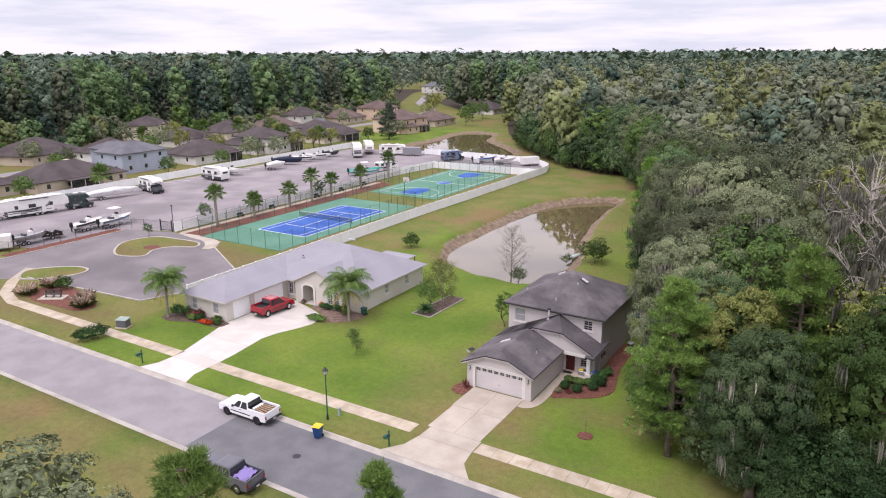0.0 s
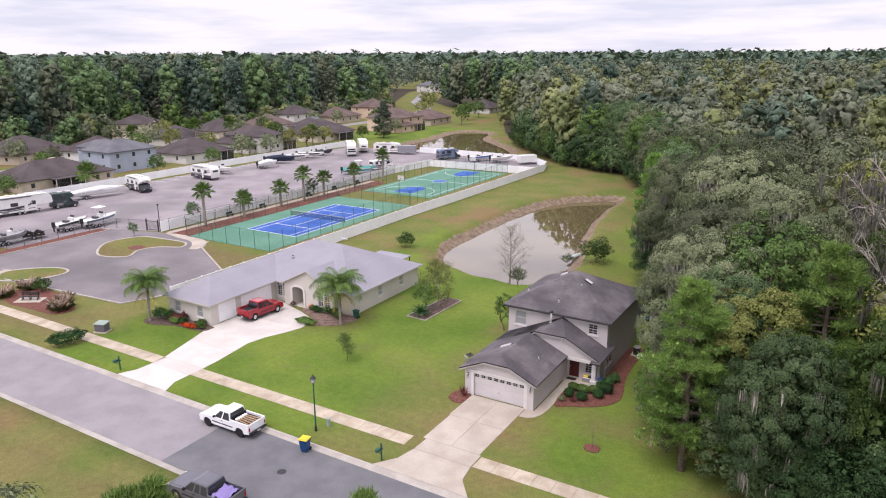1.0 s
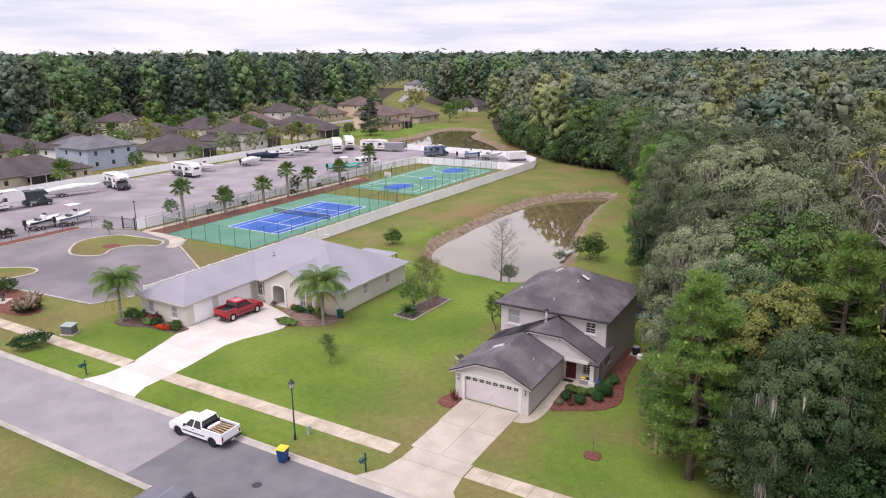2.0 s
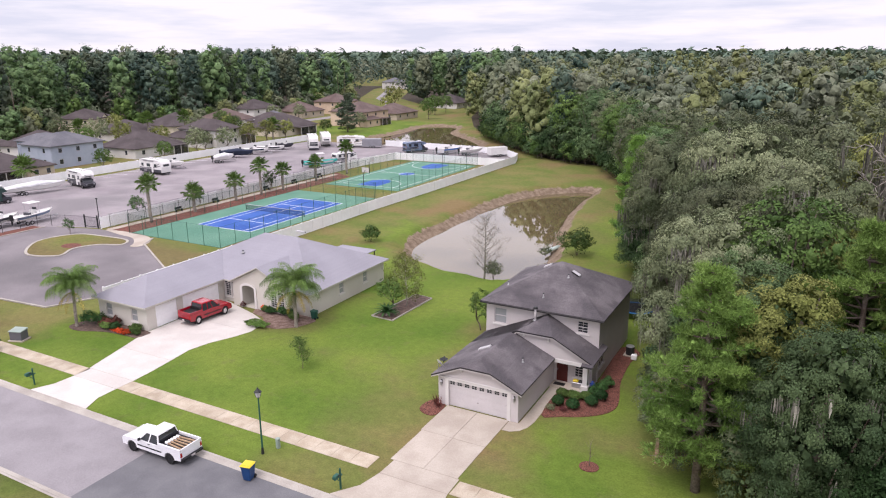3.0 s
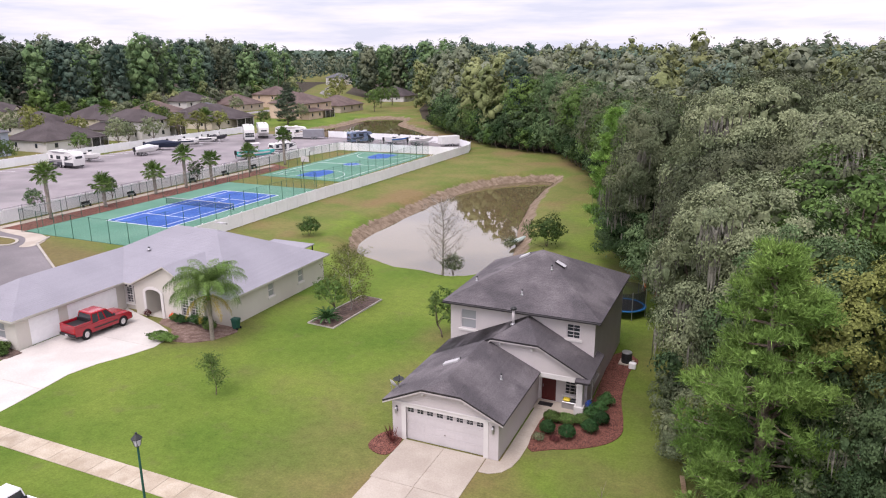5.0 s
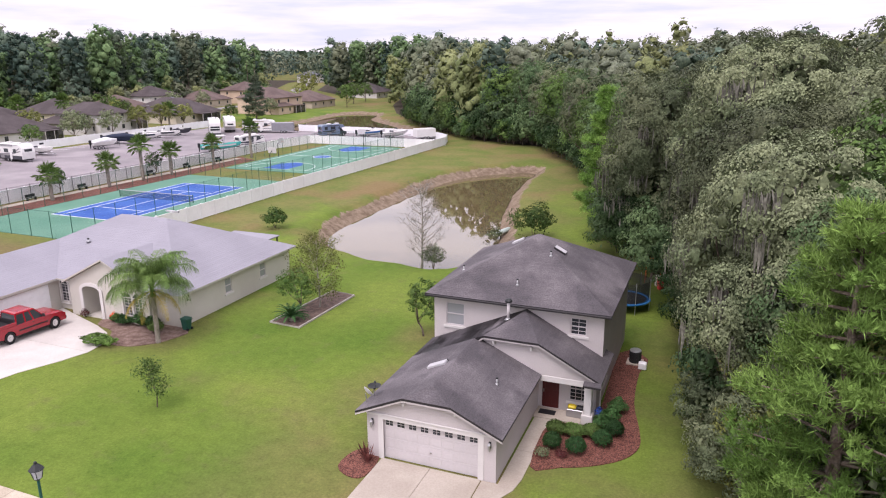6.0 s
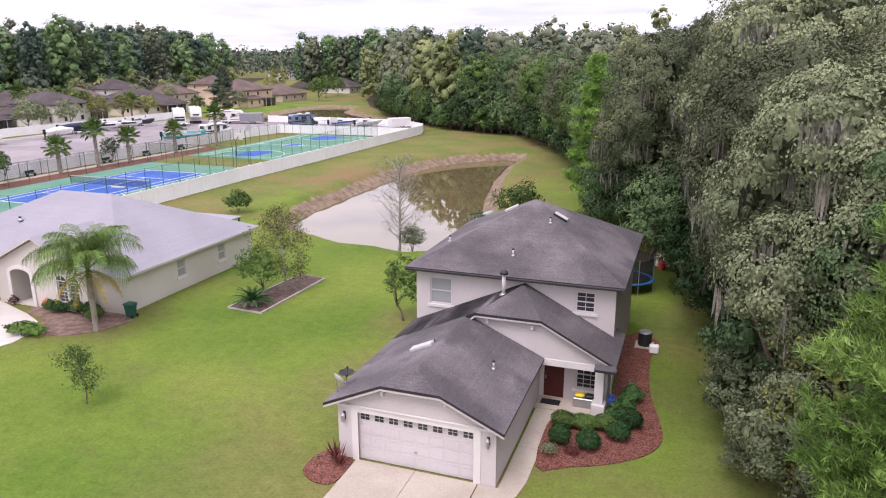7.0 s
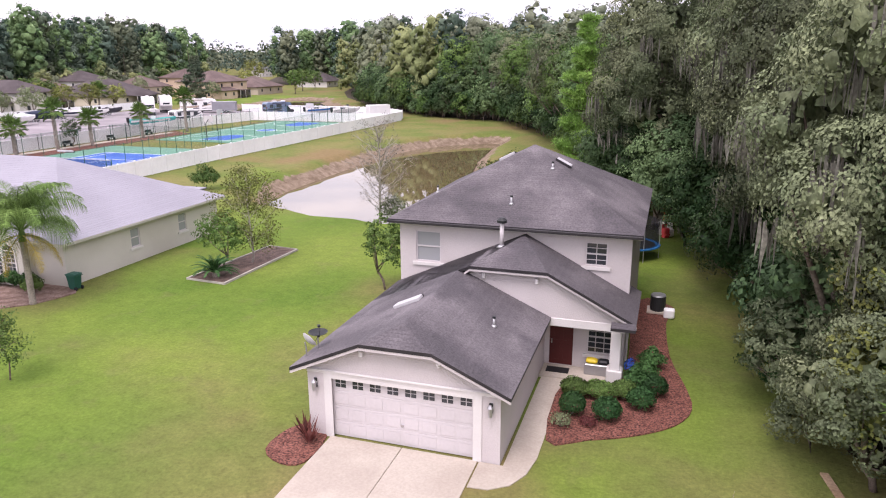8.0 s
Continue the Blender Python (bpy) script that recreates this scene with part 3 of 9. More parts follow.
# The car park, its islands and the storage yard behind it.
structure("car_park", slab([(-76.0, 54.6), (-72.6, 62.0), (-72.0, 68.0), (-88.5, 77.4), (-90.0, 80.3), (-102.5, 80.4), (-112, 77.6), (-112, 56),
                            (-150, 40.5), (-150, 42), (-105, 46.5), (-98, 53)], -0.2, 0.02), ASPHALT_PARK, "cracked grey asphalt car park", "car park")
structure("storage_yard", slab([(-147.8, 58), (-109.5, 62), (-109.8, 78.5), (-102.8, 81), (-102.8, 164.8), (-72, 166.5), (-72, 176), (-80, 186.5), (-146, 188)], -0.2, 0.012),
          ASPHALT_LOT, "grey asphalt yard for boats and caravans", "yard")
ISLAND = smooth_poly([(-101.5, 68.6), (-97.6, 66.2), (-93.6, 67.9), (-95.2, 71.0), (-94.0, 74.0), (-91.0, 75.6), (-92.6, 77.7), (-97.5, 77.6), (-102.2, 76.6), (-103.8, 72.2)])
ISLAND_2 = smooth_poly([(-98.6, 51.8), (-95.2, 54.0), (-93.6, 57.4), (-94.6, 59.3), (-97.2, 59.2), (-100.2, 57.0), (-101.6, 54.2)])
for k, isl in enumerate((ISLAND, ISLAND_2)):
    structure(f"island_{k + 1}", slab(isl, 0.0, 0.10), TURF, "grass island in the car park", "traffic island")
    structure(f"kerb_{k + 1}", ring_band(isl, 0.35, 0.0, 0.13), KERB, "pale concrete kerb round a grass island", "kerb")
structure("kerb_3", ring_band([(-98.4, 52.6), (-76.0, 54.5), (-72.6, 62.0), (-72.0, 68.0), (-88.5, 77.4), (-90.0, 80.2)], 0.25, -0.05, 0.13, False), KERB,
          "pale concrete kerb along the car park", "kerb")
structure("kerb_4", ring_band([(-150, 42.5), (-111.2, 56.0), (-111.2, 77.4)], 0.25, -0.05, 0.13, False), KERB, "pale concrete kerb along a mulch bed", "kerb")
structure("mulch_bed", slab([(-111.3, 57), (-111.3, 77), (-113.6, 77), (-113.6, 57)], -0.05, 0.06), MULCH, "red mulch strip along the yard fence", "mulch bed")
structure("mulch_bed_2", slab([(-101.5, 81), (-97.9, 81), (-95.9, 80.9), (-95.9, 138), (-101.5, 141)], -0.05, 0.03), MULCH, "red mulch strip with palms", "mulch bed")
structure("court_walk", slab([(-101.2, 81.0), (-99.9, 80.2), (-99.6, 120), (-99.7, 139), (-101.0, 139)], -0.05, 0.06), CONCRETE, "pale concrete walk beside the courts", "path")
structure("court_walk_2", slab(smooth_poly([(-101.0, 80.6), (-97.0, 79.6), (-93.0, 79.0), (-90.2, 77.0), (-89.2, 75.6), (-88.0, 76.2), (-88.6, 78.4), (-91.0, 80.4), (-95.5, 81.2)]), -0.05, 0.05),
          CONCRETE, "pale curved concrete walk from the car park", "path")

# The courts.
structure("tennis_court", slab(rect(-95.7, -77.2, 80.9, 120.0), -0.1, 0.05), COURT_GREEN, "green painted tennis court surround", "sports court")
structure("tennis_court_2", slab(rect(-90.9, -79.93, 89.6, 113.37), 0.0, 0.056), COURT_BLUE, "blue painted tennis court", "sports court")
structure("basketball_court", slab(rect(-95.0, -77.4, 128.0, 164.2), -0.1, 0.05), COURT_GREEN, "green painted basketball court", "sports court")
lines_t = Shape()
for x in (-90.9, -89.53, -81.30, -79.93):
    lines_t.box((x - 0.06, 89.6, 0.05), (x + 0.06, 113.37, 0.061))
for y, x0, x1 in ((89.6, -90.9, -79.93), (113.37, -90.9, -79.93), (95.08, -89.53, -81.3), (107.88, -89.53, -81.3)):
    lines_t.box((x0, y - 0.07, 0.05), (x1, y + 0.07, 0.062))
lines_t.box((-85.47, 95.08, 0.05), (-85.35, 107.88, 0.061))
structure("court_lines", lines_t, LINE, "white painted tennis court lines", "court marking")
blue_b, lines_b = Shape(), Shape()
BX = -86.2
for y0, y1, s in ((130.4, 136.2, 1), (162.4, 156.6, -1)):
    blue_b.box((BX - 2.4, min(y0, y1), 0.0), (BX + 2.4, max(y0, y1), 0.056))
    blue_b.add([(BX + 1.8 * math.cos(a), y1 + s * 1.8 * math.sin(a), 0.0565) for a in (math.pi * k / 16 for k in range(17))],
               [tuple(range(17)) if s > 0 else tuple(reversed(range(17)))])
    arc = [(BX + 6.2 * math.cos(a), y0 + s * (1.5 + 6.2 * math.sin(a))) for a in (math.pi * k / 24 for k in range(25))]
    lines_b.add(*(lambda q: (q.v, q.f))(ring_band([(BX + 6.2, y0)] + arc + [(BX - 6.2, y0)], 0.1, 0.05, 0.062, False)))
ring = [(BX + 1.8 * math.cos(a), 146.4 + 1.8 * math.sin(a)) for a in (2 * math.pi * k / 28 for k in range(28))]
blue_b.prism(ring, 0.0, 0.056)
lines_b.add(*(lambda q: (q.v, q.f))(ring_band(ring, 0.1, 0.05, 0.063)))
lines_b.add(*(lambda q: (q.v, q.f))(ring_band(rect(BX - 7.6, BX + 7.6, 130.4, 162.4), 0.12, 0.05, 0.061)))
lines_b.box((BX - 7.6, 146.34, 0.05), (BX + 7.6, 146.46, 0.0605))
structure("court_keys", blue_b, COURT_BLUE, "blue painted basketball keys and centre circle", "court marking")
structure("court_lines_2", lines_b, LINE, "white painted basketball court lines", "court marking")

# ---- houses ----
def wall_run(axis, at, a, b, z0, z1, thick, holes=(), shape=None):
    """A wall along x ('x', at y) or along y ('y', at x) in one piece, with openings (from, to, sill, head) through it. thick points inward (signed)."""
    s = shape or Shape()
    us = sorted({a, b, *(q for h in holes for q in h[:2])})
    ws = sorted({z0, z1, *(min(max(q, z0), z1) for h in holes for q in h[2:])})
    t0, t1 = min(at, at + thick), max(at, at + thick)
    solid = {(i, j): not any(h[0] < (us[i] + us[i + 1]) / 2 < h[1] and h[2] < (ws[j] + ws[j + 1]) / 2 < h[3] for h in holes)
             for i in range(len(us) - 1) for j in range(len(ws) - 1)}
    verts, faces, index = [], [], {}

    def v(i, j, k):
        if (i, j, k) not in index:
            d = (t0, t1)[k]
            index[i, j, k] = len(verts)
            verts.append((us[i], d, ws[j]) if axis == "x" else (d, us[i], ws[j]))
        return index[i, j, k]

    for (i, j), full in solid.items():
        if not full:
            continue
        faces += [(v(i, j, 0), v(i + 1, j, 0), v(i + 1, j + 1, 0), v(i, j + 1, 0)), (v(i, j, 1), v(i, j + 1, 1), v(i + 1, j + 1, 1), v(i + 1, j, 1))]
        for di, dj, (p, q) in ((-1, 0, ((i, j), (i, j + 1))), (1, 0, ((i + 1, j + 1), (i + 1, j))), (0, -1, ((i + 1, j), (i, j))), (0, 1, ((i, j + 1), (i + 1, j + 1)))):
            if not solid.get((i + di, j + dj), False):
                faces.append((v(*p, 0), v(*q, 0), v(*q, 1), v(*p, 1)))
    if axis == "y":
        faces = [tuple(reversed(f)) for f in faces]
    return s.add(verts, faces)


def window_unit(parent, axis, at, a, b, s0, s1, face, glass=GLASS, cols=2, rows=2, sill=True, half=False, frame_mat=None):
    """A sash window set in a wall opening. face: +1 or -1, the side along the normal that looks outdoors."""
    frame_mat = frame_mat or WHITE
    w = thing("window", "", "", (0, 0, 0))
    for k in ("label", "category"):
        if k in w:
            del w[k]
    w.parent = parent

    def bx(sh, u0, u1, w0, w1, d0, d1):
        d0, d1 = sorted((at - face * d0, at - face * d1))
        if axis == "x":
            sh.box((u0, d0, w0), (u1, d1, w1))
        else:
            sh.box((d0, u0, w0), (d1, u1, w1))

    fr = Shape()
    e = 0.055
    bx(fr, a, a + e, s0, s1, 0.04, 0.12)
    bx(fr, b - e, b, s0, s1, 0.04, 0.12)
    bx(fr, a + e, b - e, s0, s0 + e, 0.04, 0.12)
    bx(fr, a + e, b - e, s1 - e, s1, 0.04, 0.12)
    mid = (s0 + s1) / 2
    bx(fr, a + e, b - e, mid - 0.03, mid + 0.03, 0.05, 0.12)
    for i in range(1, cols):
        u = a + (b - a) * i / cols
        bx(fr, u - 0.014, u + 0.014, s0 + e, s1 - e, 0.06, 0.1)
    for i in range(1, rows * 2):
        if i != rows:
            q = s0 + (s1 - s0) * i / (rows * 2)
            bx(fr, a + e, b - e, q - 0.012, q + 0.012, 0.06, 0.1)
    part("window_frame", fr, frame_mat, w)
    for q0, q1, g in ((s0 + e, mid, glass), (mid, s1 - e, GLASS_PALE if half else glass)):
        pane = Shape()
        bx(pane, a + e, b - e, q0, q1, 0.09, 0.098)
        part("pane", pane, g, w)
    if sill:
        sl = Shape()
        bx(sl, a - 0.14, b + 0.14, s0 - 0.16, s0 - 0.02, -0.07, 0.0)
        part("window_sill", sl, STUCCO_TRIM, w)
    return w


def roof_planes(parent, planes, material, course=0.15, label="", edge=None):
    under, top = Shape(), Shape()
    for p in planes:
        q = [Vector(v) for v in p]
        under.add([v - Vector((0, 0, 0.11)) for v in q] + q, [tuple(reversed(range(len(q)))), tuple(range(len(q), 2 * len(q)))]
                  + [(i, (i + 1) % len(q), len(q) + (i + 1) % len(q), len(q) + i) for i in range(len(q))])
        shingled(p, top, course)
    r = part("roof", under, edge or FASCIA, parent, label)
    part("shingles", top, material, r)
    return r


# The two-storey house with the double garage.
house = thing("house", "two-storey off-white stucco house with a dark shingle hip roof", "house", (0, 0, 0))
GX0, GX1, GY, UY0, UY1, UX0, UX1 = -28.6, -22.05, 55.3, 64.65, 74.7, -28.9, -18.9
PY, DY = 62.05, 63.1
EZ, SL = 2.5, 0.45
part("wall", wall_run("x", GY, GX0, GX1, 0, 2.46, 0.25, [(-27.78, -22.86, 0, 2.2)]), STUCCO, house)
part("wall", wall_run("y", GX0, GY + 0.25, UY0, 0, 2.42, 0.25, []), STUCCO, house)
part("wall", wall_run("y", GX1, GY + 0.25, DY, 0, 2.42, -0.25, []), STUCCO, house)
part("wall", wall_run("x", DY, GX1, UX1, 0, 2.46, 0.2, [(-21.85, -20.9, 0.1, 2.18), (-20.35, -19.35, 0.75, 2.15)]), STUCCO, house)
part("wall", wall_run("y", UX1, DY + 0.2, UY0, 0, 2.42, -0.25, []), STUCCO, house)
part("wall", wall_run("y", UX1, UY0, UY1, 0, 5.3, -0.25, [(64.9, 66.5, 0.95, 2.3)]), STUCCO, house)
part("wall", wall_run("y", UX0, UY0, UY1, 0, 5.3, 0.25, []), STUCCO, house)
part("wall", wall_run("x", UY1, UX0 + 0.25, UX1 - 0.25, 0, 5.3, -0.25, [(-27.5, -26.2, 3.4, 4.7), (-22, -20.6, 3.4, 4.7)]), STUCCO, house)
part("wall", wall_run("x", UY0, UX0 + 0.25, UX1 - 0.25, 0, 5.3, 0.25, [(-28.15, -27.0, 3.52, 4.92), (-20.75, -19.85, 3.95, 4.95)]), STUCCO, house)
gab = Shape()
gab.side([(GX0, 2.46), (GX1, 2.46), (-23.95, 3.45), (-26.75, 3.45)], GY, GY + 0.25)
part("gable", gab, STUCCO, house)
gab2 = Shape()
gab2.side([(-24.95, 2.46), (-18.95, 2.46), (-18.95, 2.74), (-21.86, 4.24), (-24.86, 4.24), (-24.95, 4.16)], PY, PY + 0.22)
part("gable", gab2, STUCCO, house)
trim = Shape()
trim.box((-28.0, GY - 0.03, 0), (-27.72, GY, 2.36)).box((-22.92, GY - 0.03, 0), (-22.64, GY, 2.36)).box((-27.72, GY - 0.03, 2.14), (-22.92, GY, 2.36))
trim.box((-28.6, GY - 0.045, 2.30), (-22.05, GY - 0.03, 2.44))
part("garage_trim", trim, STUCCO_TRIM, house)
beam = Shape().box((-22.05, PY - 0.03, 2.16), (-18.82, PY + 0.25, 2.50), 0.02)
part("porch_beam", beam, STUCCO_TRIM, house)
post = Shape().box((-19.36, 61.98, 0.62), (-18.96, 62.38, 2.17), 0.03).box((-19.46, 61.88, 0.1), (-18.86, 62.48, 0.64), 0.03)
part("porch_post", post, STUCCO_TRIM, house)
part("porch_floor", Shape().box((-22.04, 61.9, 0), (-18.86, DY, 0.1)), CONCRETE, house)
for wx0, wx1, wz0, wz1 in ((-28.15, -27.0, 3.52, 4.92), (-20.75, -19.85, 3.95, 4.95)):
    first = wx0 < -25
    window_unit(house, "x", UY0, wx0, wx1, wz0, wz1, -1, GLASS_PALE if first else GLASS, 1 if first else 2, 1 if first else 2)
window_unit(house, "y", UX1, 64.9, 66.5, 0.95, 2.3, 1, GLASS, 2, 1)
window_unit(house, "x", DY, -20.35, -19.35, 0.75, 2.15, -1, GLASS, 3, 3)
window_unit(house, "x", UY1, -27.5, -26.2, 3.4, 4.7, 1, GLASS, 2, 1)
window_unit(house, "x", UY1, -22.0, -20.6, 3.4, 4.7, 1, GLASS, 2, 1)
fd = part("front_door", Shape().box((-21.85, DY + 0.05, 0.1), (-20.9, DY + 0.11, 2.18), 0.01), DOOR_RED, house, "dark red panelled front door")
for u in (-21.68, -21.3):
    for w0, w1 in ((0.3, 1.0), (1.15, 1.95)):
        part("panel", Shape().box((u, DY + 0.035, w0), (u + 0.24, DY + 0.05, w1), 0.01), DOOR_RED, fd)
part("door_handle", Shape().box((-21.78, DY - 0.01, 1.0), (-21.73, DY + 0.05, 1.2), 0.01), CHROME, fd)
# Sectional garage door: four rows of panels, windows in the top row.
gd = new("garage_door")
gd.parent = house
for r in range(4):
    z0, z1 = 0.02 + r * 0.545, 0.02 + (r + 1) * 0.545 - 0.005
    part("door_section", Shape().box((-27.77, GY + 0.14, z0), (-22.87, GY + 0.19, z1), 0.008), WHITE, gd)
    for c in range(8):
        u = -27.77 + 0.0875 + c * 0.6125
        if r < 3:
            part("panel", Shape().box((u - 0.02, GY + 0.128, z0 + 0.09), (u + 0.46, GY + 0.14, z1 - 0.09), 0.01), WHITE, gd)
        else:
            for i in range(2):
                for j in range(2):
                    part("pane", Shape().box((u + 0.03 + i * 0.2, GY + 0.128, z0 + 0.14 + j * 0.15), (u + 0.2 + i * 0.2, GY + 0.143, z0 + 0.26 + j * 0.15)), GLASS, gd)
part("door_handle", Shape().box((-25.37, GY + 0.10, 0.72), (-25.27, GY + 0.14, 0.78)), CHROME, gd)
# Roofs.
LX, RX, BX1 = -29.05, -21.66, -18.45
gc, bc = (LX + RX) / 2, -23.24
FY, PF = 54.92, 61.72
zc = 3.62
xl_c, xr_c = LX + (zc - EZ) / SL, RX - (zc - EZ) / SL
zr, zb = EZ + (gc - LX) * SL, EZ + (bc - LX) * SL
yc = FY + (zr - zc) / 0.62
zc2, ER, yb = 4.38, 2.64, 64.42
SR = (zb - ER) / (BX1 - bc)
xl_b, xr_b = LX + (zc2 - EZ) / SL, BX1 - (zc2 - ER) / SR
roof_planes(house, [
    [(LX, FY, EZ), (xl_c, FY, zc), (gc, yc, zr), (gc, PF, zr), (LX, PF, EZ)],
    [(xl_c, FY, zc), (xr_c, FY, zc), (gc, yc, zr)],
    [(RX, FY, EZ), (RX, PF + 0.3, EZ), (gc, PF + 0.3, zr), (gc, yc, zr), (xr_c, FY, zc)],
    [(LX, PF, EZ), (gc, PF, zr), (xl_b, PF, zc2), (bc, yb, zb), (bc, UY0, zb), (LX, UY0, EZ)],
    [(xl_b, PF, zc2), (xr_b, PF, zc2), (bc, yb, zb)],
    [(BX1, PF, ER), (BX1, UY0 + 1.2, ER), (UX1 - 0.01, UY0 + 1.2, ER + (BX1 - UX1) * SR), (UX1 - 0.01, UY0, ER + (BX1 - UX1) * SR), (bc, UY0, zb), (bc, yb, zb), (xr_b, PF, zc2)],
    [(-19.35, PF - 0.32, ER - 0.08), (BX1, PF - 0.32, ER - 0.08), (BX1, PF, ER + 0.05), (-19.35, PF, ER + 0.05)],
], SHINGLE, 0.14)
AX, AY, AZ = -23.9, 69.67, 8.25
e0, e1, f0, f1 = -29.33, -18.48, 64.25, 75.08
UZ = 5.45
roof_planes(house, [[(e0, f0, UZ), (e1, f0, UZ), (AX, AY, AZ)], [(e1, f0, UZ), (e1, f1, UZ), (AX, AY, AZ)],
                    [(e1, f1, UZ), (e0, f1, UZ), (AX, AY, AZ)], [(e0, f1, UZ), (e0, f0, UZ), (AX, AY, AZ)]], SHINGLE, 0.14)
soff = Shape().box((e0 + 0.02, f0 + 0.02, 5.26), (e1 - 0.02, f1 - 0.02, 5.3))
part("soffit", soff, STUCCO_TRIM, house)
soff2 = Shape().box((LX + 0.02, FY + 0.3, 2.38), (RX - 0.02, UY0 - 0.01, 2.42)).box((RX, PY + 0.25, 2.38), (BX1 - 0.03, UY0 - 0.01, 2.42))
part("soffit", soff2, STUCCO_TRIM, house)
for p0, p1 in (((LX, EZ), (xl_c, zc)), ((xl_c, zc), (xr_c, zc)), ((xr_c, zc), (RX, EZ))):
    b = Shape().side([(p0[0], p0[1] - 0.21), (p1[0], p1[1] - 0.21), (p1[0], p1[1] - 0.10), (p0[0], p0[1] - 0.10)], FY + 0.02, FY + 0.07)
    part("barge_board", b, STUCCO, house)
for p0, p1 in (((gc + 0.2, zr - 0.02), (xl_b, zc2)), ((xl_b, zc2), (xr_b, zc2)), ((xr_b, zc2), (BX1 + 0.02, ER))):
    b = Shape().side([(p0[0], p0[1] - 0.20), (p1[0], p1[1] - 0.20), (p1[0], p1[1] - 0.10), (p0[0], p0[1] - 0.10)], PF + 0.02, PF + 0.07)
    part("barge_board", b, STUCCO, house)
for x, y, z in ((-26.6, GY - 0.08, 3.22), (-24.0, GY - 0.08, 3.22), (-24.35, PY - 0.06, 4.02), (-22.25, PY - 0.06, 3.95)):
    part("bracket", Shape().box((x - 0.07, y - 0.1, z - 0.14), (x + 0.07, y + 0.09, z + 0.1), 0.03), STUCCO_TRIM, house)


def roof_vent(parent, x, y, z, h, r=0.05, cap=False, mat=STEEL):
    s = Shape().cyl((x, y, z - 0.1), (x, y, z + h), r, n=10)
    v = part("roof_vent", s, mat, parent, "", True)
    part("flashing", Shape().cyl((x, y, z - 0.05), (x, y, z + 0.06), r * 2.6, r * 1.3, 10), STEEL, v, "", True)
    if cap:
        part("cap", Shape().cyl((x, y, z + h), (x, y, z + h + 0.10), r * 2.2, r * 2.4, 12).cyl((x, y, z + h + 0.10), (x, y, z + h + 0.2), r * 2.4, r * 1.2, 12), DARK_METAL, v)
    else:
        part("cap", Shape().cyl((x, y, z + h), (x, y, z + h + 0.08), r * 1.2, r * 1.2, 10), DARK_METAL, v)


def pyr(x, y):
    """Height of the upper hip roof."""
    return UZ + (AZ - UZ) * min((x - e0) / (AX - e0), (e1 - x) / (e1 - AX), (y - f0) / (AY - f0), (f1 - y) / (f1 - AY))


def low(x):
    return EZ + SL * min(x - LX, BX1 - x)


roof_vent(house, -24.06, 63.7, low(-24.06), 1.0, 0.09, True, WHITE)
roof_vent(house, -24.1, 65.6, pyr(-24.1, 65.6), 0.3)
roof_vent(house, -22.75, 68.0, pyr(-22.75, 68.0), 0.25)
roof_vent(house, -28.0, 67.3, pyr(-28.0, 67.3), 0.25)
roof_vent(house, -23.15, 58.8, EZ + SL * (RX + 23.15), 0.3)


PALE_METAL = plain("pale_painted_metal", (0.46, 0.45, 0.46), 0.5)


def ridge_vent(parent, x, y, z, size, nrm, turn):
    v = part("roof_vent", Shape().box((-size[0] / 2, -size[1] / 2, -0.03), (size[0] / 2, size[1] / 2, 0.10), 0.02), PALE_METAL, parent, "pale metal off-ridge vent")
    q = Vector(nrm).to_track_quat("Z", "Y")
    v.matrix_world = Matrix.Translation((x, y, z)) @ q.to_matrix().to_4x4() @ pose(0, 0, 0, 0, 0, turn)
    part("flashing", Shape().box((-size[0] / 2 - 0.05, -size[1] / 2 - 0.02, -0.05), (-size[0] / 2, size[1] / 2 + 0.02, 0.09)), FASCIA, v)
    return v


ridge_vent(house, -26.25, 58.6, low(-26.25) + 0.03, (0.46, 1.05), (-SL, 0, 1), 0)
ridge_vent(house, -22.4, 69.0, pyr(-22.4, 69.0) + 0.03, (0.5, 0.75), ((AZ - UZ) / 5.42, 0, 1), 0)
ridge_vent(house, -25.3, 70.0, pyr(-25.3, 70.0) + 0.03, (0.5, 0.75), (-(AZ - UZ) / 5.42, 0, 1), 0)
for x in (-28.30, -22.35):
    lamp = new("wall_lamp")
    lamp.parent = house
    part("bracket", Shape().box((x - 0.06, GY - 0.06, 1.75), (x + 0.06, GY, 2.1), 0.02), DARK_METAL, lamp)
    part("shade", Shape().cyl((x, GY - 0.14, 1.68), (x, GY - 0.14, 1.98), 0.06, 0.085, 8).cyl((x, GY - 0.14, 1.98), (x, GY - 0.14, 2.08), 0.10, 0.03, 8), STEEL, lamp)
for x, y, hgt in ((UX1 + 0.05, 64.4, 2.4),):
    part("downpipe", Shape().box((x - 0.04, y - 0.04, 0.05), (x + 0.04, y + 0.04, hgt)), STUCCO_TRIM, house)
for zz, poly in ((5.40, None),):
    g = Shape().box((e0, f0 - 0.11, 5.30), (e1, f0 - 0.01, 5.42), 0.02)
    part("gutter", g, FASCIA, house)

